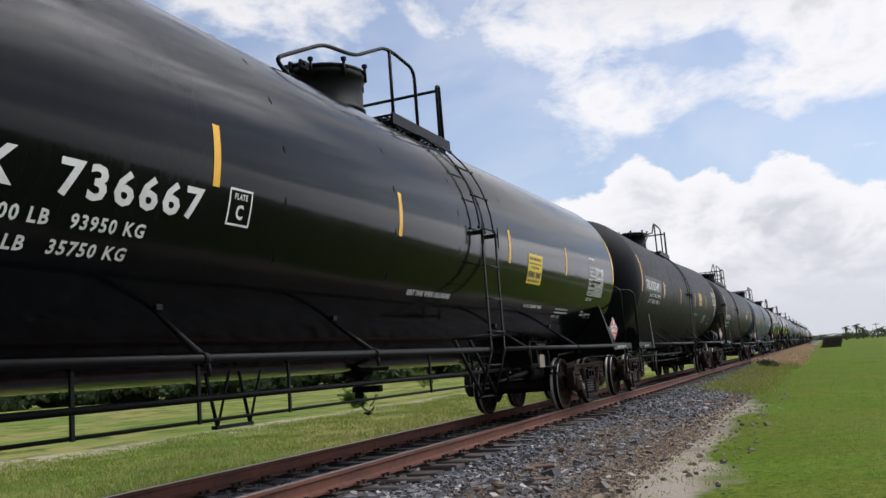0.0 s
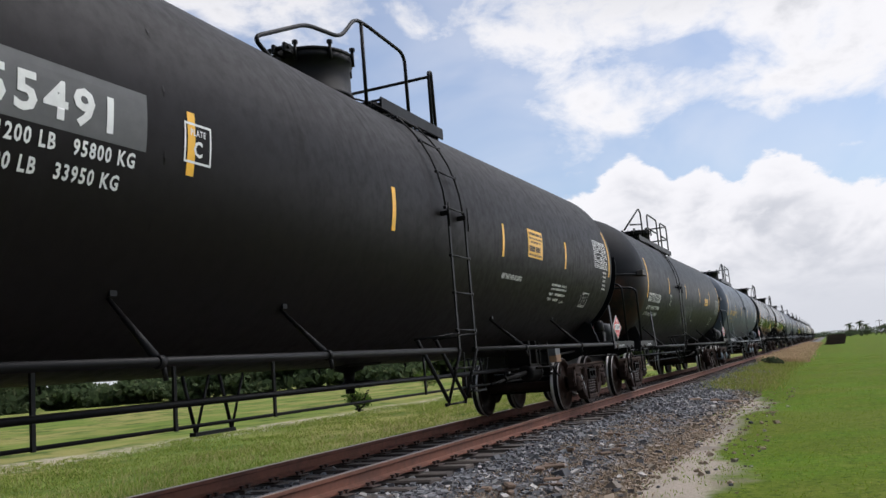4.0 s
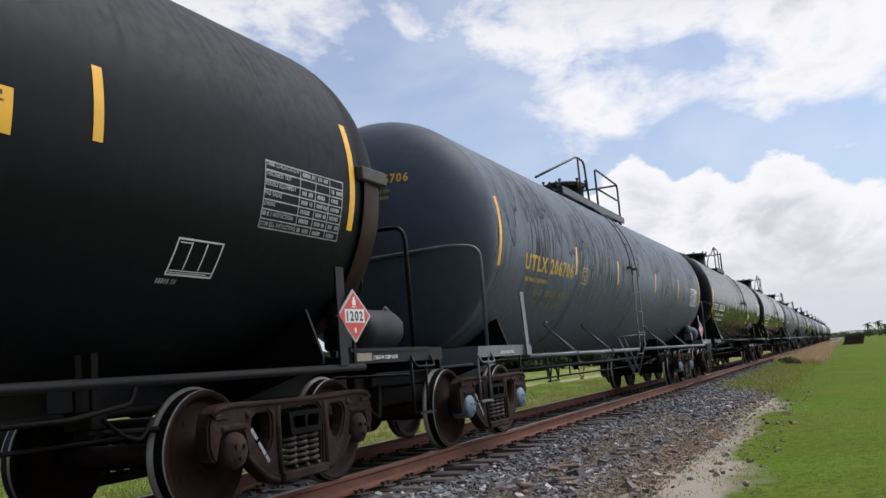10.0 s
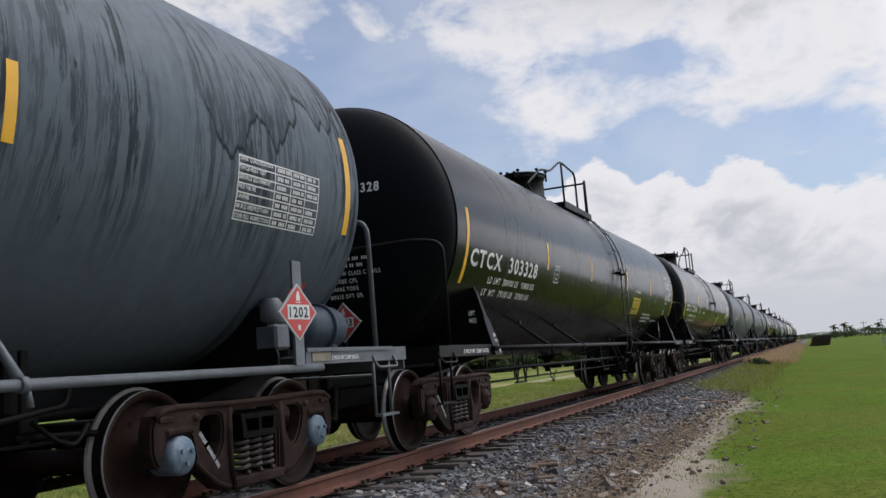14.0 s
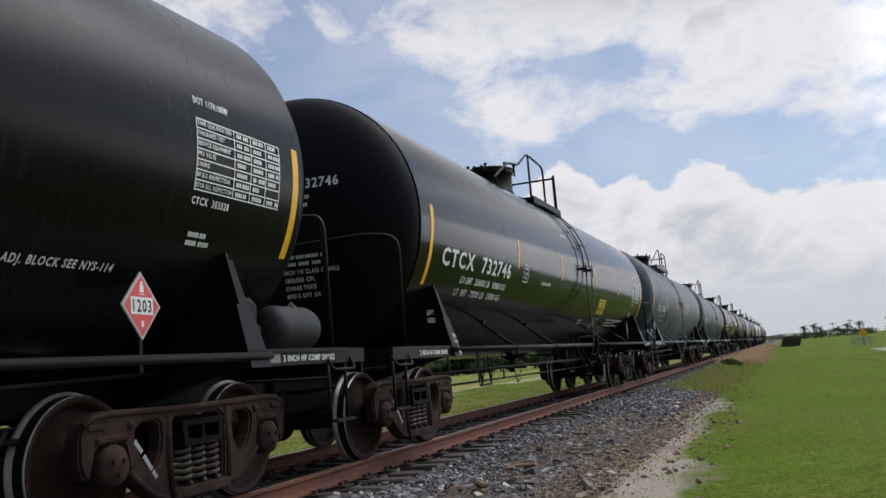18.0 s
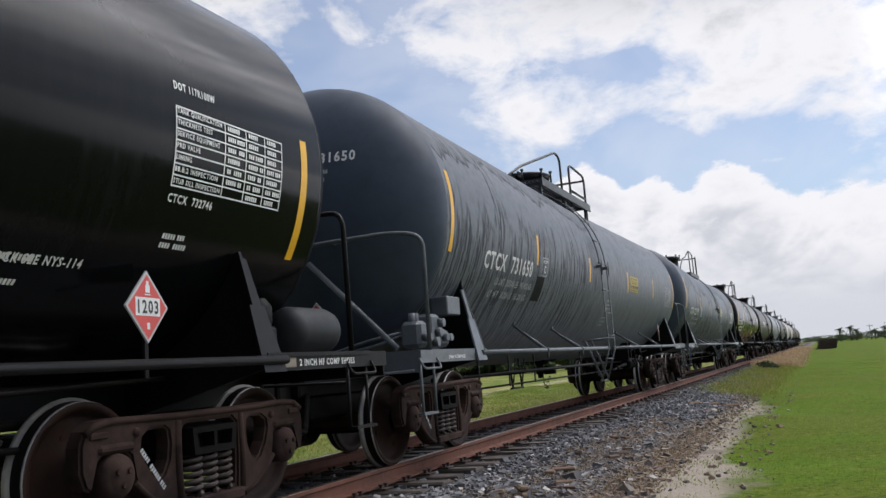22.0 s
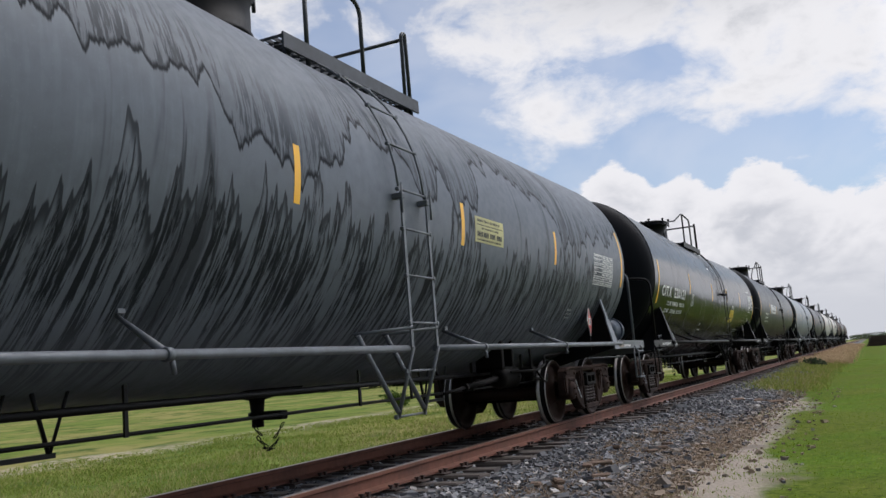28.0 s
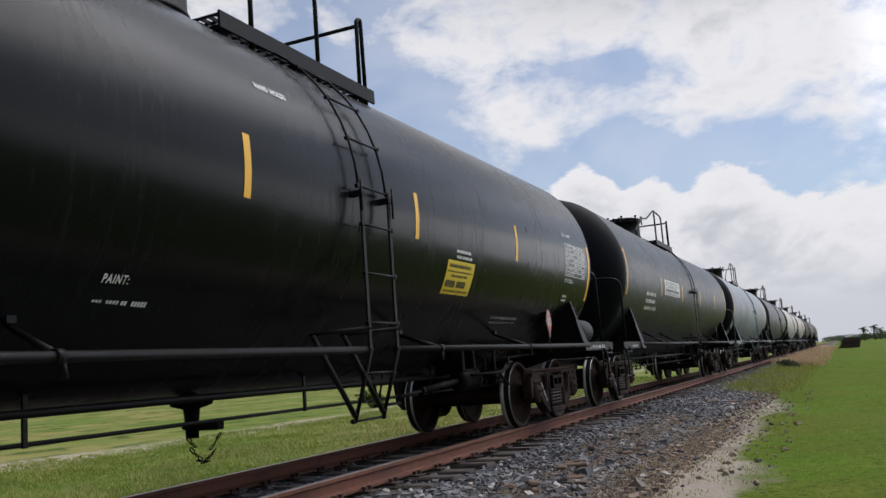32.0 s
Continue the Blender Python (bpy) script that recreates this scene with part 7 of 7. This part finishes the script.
def palm(x, y, h):
    t = new("palm_tree")
    z = float(ground_z(np.array(float(x)), np.array(float(y))))
    t.matrix_basis = pose(x, y, z - 0.1)
    b = bmesh.new()
    add_pipe(b, [(0, 0, 0), (0.1, 0, h * 0.5), (0.25, 0.05, h)], 0.20, 7)
    part("trunk", b, "bark_trunk", t)
    v, f = [], []
    for k in range(22):
        a, e = k * 2.4, radians(60 - 110 * ((k * 7) % 22) / 22)
        ln = 2.2
        k0 = len(v)
        for i in range(5):
            u = i / 4
            q = (0.25 + math.cos(a) * ln * u * math.cos(e), 0.05 + math.sin(a) * ln * u * math.cos(e), h + ln * u * math.sin(e) - 0.9 * u * u)
            wd = 0.42 * (1 - u * 0.8)
            v += [(q[0] - math.sin(a) * wd, q[1] + math.cos(a) * wd, q[2] - 0.15), (q[0], q[1], q[2]), (q[0] + math.sin(a) * wd, q[1] - math.cos(a) * wd, q[2] - 0.15)]
        for i in range(4):
            c = k0 + i * 3
            f += [(c, c + 1, c + 4, c + 3), (c + 1, c + 2, c + 5, c + 4)]
    sheet("crown", v, f, "fronds", False, t)
    return tagged(t, "tall thin palm tree against the sky", "palm tree", "far palms")


def utility_pole(x, y, h):
    t = new("utility_pole")
    z = float(ground_z(np.array(float(x)), np.array(float(y))))
    t.matrix_basis = pose(x, y, z)
    b = bmesh.new()
    add_cyl(b, (0, 0, -0.2), (0, 0, h), 0.17, 8, 0.11)
    part("pole", b, "pole_wood", t)
    b = bmesh.new()
    add_box(b, -1.2, 1.2, -0.06, 0.06, h - 0.7, h - 0.55)
    part("crossarm", b, "pole_wood", t)
    for s in (-1.0, -0.4, 0.4, 1.0):
        b = bmesh.new()
        add_cyl(b, (s, 0, h - 0.55), (s, 0, h - 0.35), 0.05, 6)
        part("insulator", b, "pole_wood", t)
    return tagged(t, "tall wooden utility pole with a crossarm", "utility pole", "utility poles")


for x, y, h in ((13, 395, 6.5), (19, 380, 6.0), (24, 360, 6.4), (33, 420, 6.0)):
    utility_pole(x, y, h)
for k in range(15):
    palm(7 + 4.9 * k + random.uniform(-2, 2), 380 + random.uniform(-25, 60), random.uniform(3.8, 6.2))
for k in range(15):
    tree(4 + 5.0 * k + random.uniform(-2, 2), 400 + random.uniform(-15, 50), random.uniform(2.4, 3.8), random.uniform(5, 8), "dark green broadleaf tree far across the lawn")
for k in range(12):
    tree(-9 + 3.0 * k + random.uniform(-1, 1), 700 + random.uniform(-40, 90), random.uniform(3.0, 5.0), random.uniform(7, 11), "dark green broadleaf tree far down the line")


def road_sign(x, y):
    t = new("road_sign")
    z = float(ground_z(np.array(float(x)), np.array(float(y))))
    t.matrix_basis = pose(x, y, z)
    b = bmesh.new()
    add_box(b, -0.03, 0.03, -0.03, 0.03, 0, 1.55)
    part("post", b, "pole_wood", t)
    b = bmesh.new()
    add_box(b, -0.30, 0.30, -0.01, 0.01, -0.30, 0.30)
    part("sign_plate", b, "yellow", t, "", Matrix.Translation((0, -0.05, 1.25)) @ pose(0, 0, 0, 0, 45, 0))
    return tagged(t, "yellow diamond warning sign on a post", "road sign")


def white_fence(x, y, n):
    t = new("fence")
    z = float(ground_z(np.array(float(x)), np.array(float(y))))
    t.matrix_basis = pose(x, y, z)
    b = bmesh.new()
    add_box(b, -0.045, 0.045, -0.045, 0.045, 0, 0.9)
    me = bpy.data.meshes.new("post")
    b.to_mesh(me)
    b.free()
    for k in range(n):
        part("post", me, "white_dull", t, "", Matrix.Translation((k * 0.25, 0, 0)))
    for h in (0.35, 0.7):
        b = bmesh.new()
        add_box(b, -0.08, (n - 1) * 0.25 + 0.08, -0.075, -0.05, h, h + 0.08)
        part("board", b, "white_dull", t)
    return tagged(t, "white painted board fence by the road", "fence")


road_sign(7.0, 91)
white_fence(6.3, 96, 8)


def bush(x, y, h, w, leaf="shrub_leaves", n=900):
    t = new("bush")
    z = float(ground_z(np.array(float(x)), np.array(float(y))))
    t.matrix_basis = pose(x, y, z)
    b = bmesh.new()
    for k in range(6):
        a = k * 1.1
        add_cyl(b, (0, 0, -0.05), (math.cos(a) * w * 0.3, math.sin(a) * w * 0.3, h * 0.6), 0.02, 5, 0.008)
    part("stem", b, "bark_trunk", t)
    v, f = leaf_cloud(n, [(math.cos(k) * w * 0.25, math.sin(k) * w * 0.25, h * (0.35 + 0.07 * (k % 6))) for k in range(9)], 0.09, np.array([w * 0.14, w * 0.14, h * 0.14]))
    sheet("foliage", v, f, leaf, False, t)
    return tagged(t, "small green bush standing in the field", "bush", "field bushes")


M["shrub_leaves"] = blades_material("shrub_leaves", (0.060, 0.110, 0.020), (0.120, 0.175, 0.040), (0.18, 0.18, 0.06), 0.2)
bush(-21.5, 38.5, 0.9, 1.3)
bush(-36, 78, 1.8, 2.4)
# woods beyond the field
n = 520
ang = np.linspace(-0.30, 1.52, n) + rng.normal(0, 0.004, n)
dist = 165 + 12 * np.sin(ang * 9) + rng.normal(0, 4, n)
cen = np.stack([-np.sin(ang) * dist, np.cos(ang) * dist, np.full(n, -0.6) + rng.uniform(0.05, 1.0, n) * (4.6 + 1.8 * np.sin(ang * 23) + 0.8 * np.sin(ang * 61))], 1)
cen = cen[cen[:, 0] < -26]
v, f = leaf_cloud(60000, cen, 0.75, np.array([1.3, 1.3, 0.55]))
tagged(sheet("far_woods", v, f, "far_leaves"), "dark green line of woods beyond the field", "woods", kind="stuff")
# dark weedy bush at the track edge
for x, y, h, w in ((-2.7, 47, 0.5, 0.8), (-2.4, 48.2, 0.4, 0.6)):
    bush(x, y, h, w, "leaves", 110)


# ---- track: rails, ties, plates ----
def rail_mesh(y0, y1):
    prof = [(-0.036, -0.004), (-0.033, 0.0), (0.033, 0.0), (0.036, -0.004), (0.036, -0.035), (0.012, -0.048), (0.010, -0.125), (0.070, -0.150), (0.070, -0.168),
            (-0.070, -0.168), (-0.070, -0.150), (-0.010, -0.125), (-0.012, -0.048), (-0.036, -0.035)]
    ys = [y0 + (y1 - y0) * k / 40 for k in range(41)]
    v = [(x, y, z) for y in ys for x, z in prof]
    n = len(prof)
    f = [(j * n + i, j * n + (i + 1) % n, (j + 1) * n + (i + 1) % n, (j + 1) * n + i) for j in range(40) for i in range(n)]
    f += [tuple(range(n))[::-1], tuple(range(40 * n, 41 * n))]
    me = bpy.data.meshes.new("rail")
    me.from_pydata(v, [], f)
    me.materials.append(M["rail_rust"])
    me.materials.append(M["rail_top"])
    for p in me.polygons:
        if p.index < 40 * n and p.index % n in (0, 1, 2):
            p.material_index = 1
    return me


track = new("track")
tagged(track, "rusty railway track on old dark wooden ties", "railway track", kind="structure")
RAIL = rail_mesh(-60, 1200)
for side in (-1, 1):
    part("rail", RAIL, "rail_rust", track, "rust-brown rail with a polished head", Matrix.Translation((XC + side * 0.754, 0, 0)))


def tie_mesh(seed):
    b = bmesh.new()
    add_box(b, -1.30, 1.30, -0.115, 0.115, -0.17, 0, None, 0.014)
    r = random.Random(seed)
    for v in b.verts:
        v.co += Vector((r.uniform(-0.02, 0.02), r.uniform(-0.012, 0.012), r.uniform(-0.012, 0.004)))
    me = bpy.data.meshes.new("tie")
    b.to_mesh(me)
    b.free()
    return me


def plate_mesh():
    b = bmesh.new()
    add_box(b, -0.17, 0.17, -0.095, 0.095, 0.0, 0.017, None, 0.004)
    for x in (-0.105, 0.105):
        for y in (-0.055, 0.055):
            add_box(b, x - 0.012, x + 0.012, y - 0.012, y + 0.012, 0.01, 0.045)
            add_box(b, x - 0.022, x + 0.022, y - 0.018, y + 0.018, 0.040, 0.055)
    me = bpy.data.meshes.new("tie_plate")
    b.to_mesh(me)
    b.free()
    return me


TIES = [tie_mesh(k) for k in range(5)]
PLATE = plate_mesh()
tie_ys = [1.5 + 0.53 * k for k in range(1500)]
for k, y in enumerate(tie_ys[:150]):
    part("tie", TIES[k % 5], "tie_wood", track, "", pose(XC + random.uniform(-0.06, 0.06), y, TIE_TOP, 0, random.uniform(-0.3, 0.3), random.uniform(-1.6, 1.6) + (180 if k % 2 else 0)))
    for side in (-1, 1):
        part("tie_plate", PLATE, "plate_iron", track, "", pose(XC + side * 0.754, y, TIE_TOP + 0.003))
rest_v, rest_f = [], []
for y in tie_ys[150:900]:
    k = len(rest_v)
    rest_v += [(XC + i * 1.30, y + j * 0.115, TIE_TOP + h) for h in (-0.17, 0) for j in (-1, 1) for i in (-1, 1)]
    rest_f += [(k + 4, k + 5, k + 7, k + 6), (k, k + 1, k + 5, k + 4), (k + 2, k + 6, k + 7, k + 3), (k, k + 4, k + 6, k + 2), (k + 1, k + 3, k + 7, k + 5)]
tagged(sheet("far_ties", rest_v, rest_f, "tie_wood", False, track), kind="stuff")


# ---- motion ----
def rolled(t):
    """Metres that the train has rolled at t."""
    for (a, p), (c, q) in zip(TRAVEL, TRAVEL[1:]):
        if t <= c:
            return p + (q - p) * (t - a) / (c - a)
    return TRAVEL[-1][1]


def motions():
    for car, u in CARS:
        walk(car, [(t, pose(XC, u - d, 0)) for t, d in TRAVEL])
    n = 240
    turns = [(32.0 * k / n, math.degrees(rolled(32.0 * k / n) / 0.457)) for k in range(n + 1)]
    for w, y in WHEELS:
        walk(w, [(t, pose(0, y, 0.457, a, 0, 0)) for t, a in turns])
    for shell, degrees in SKY_DRIFT:
        walk(shell, [(0.0, pose(0, 0, 0)), (16.0, pose(0, 0, 0, 0, 0, degrees / 2)), (32.0, pose(0, 0, 0, 0, 0, degrees))])


motions()
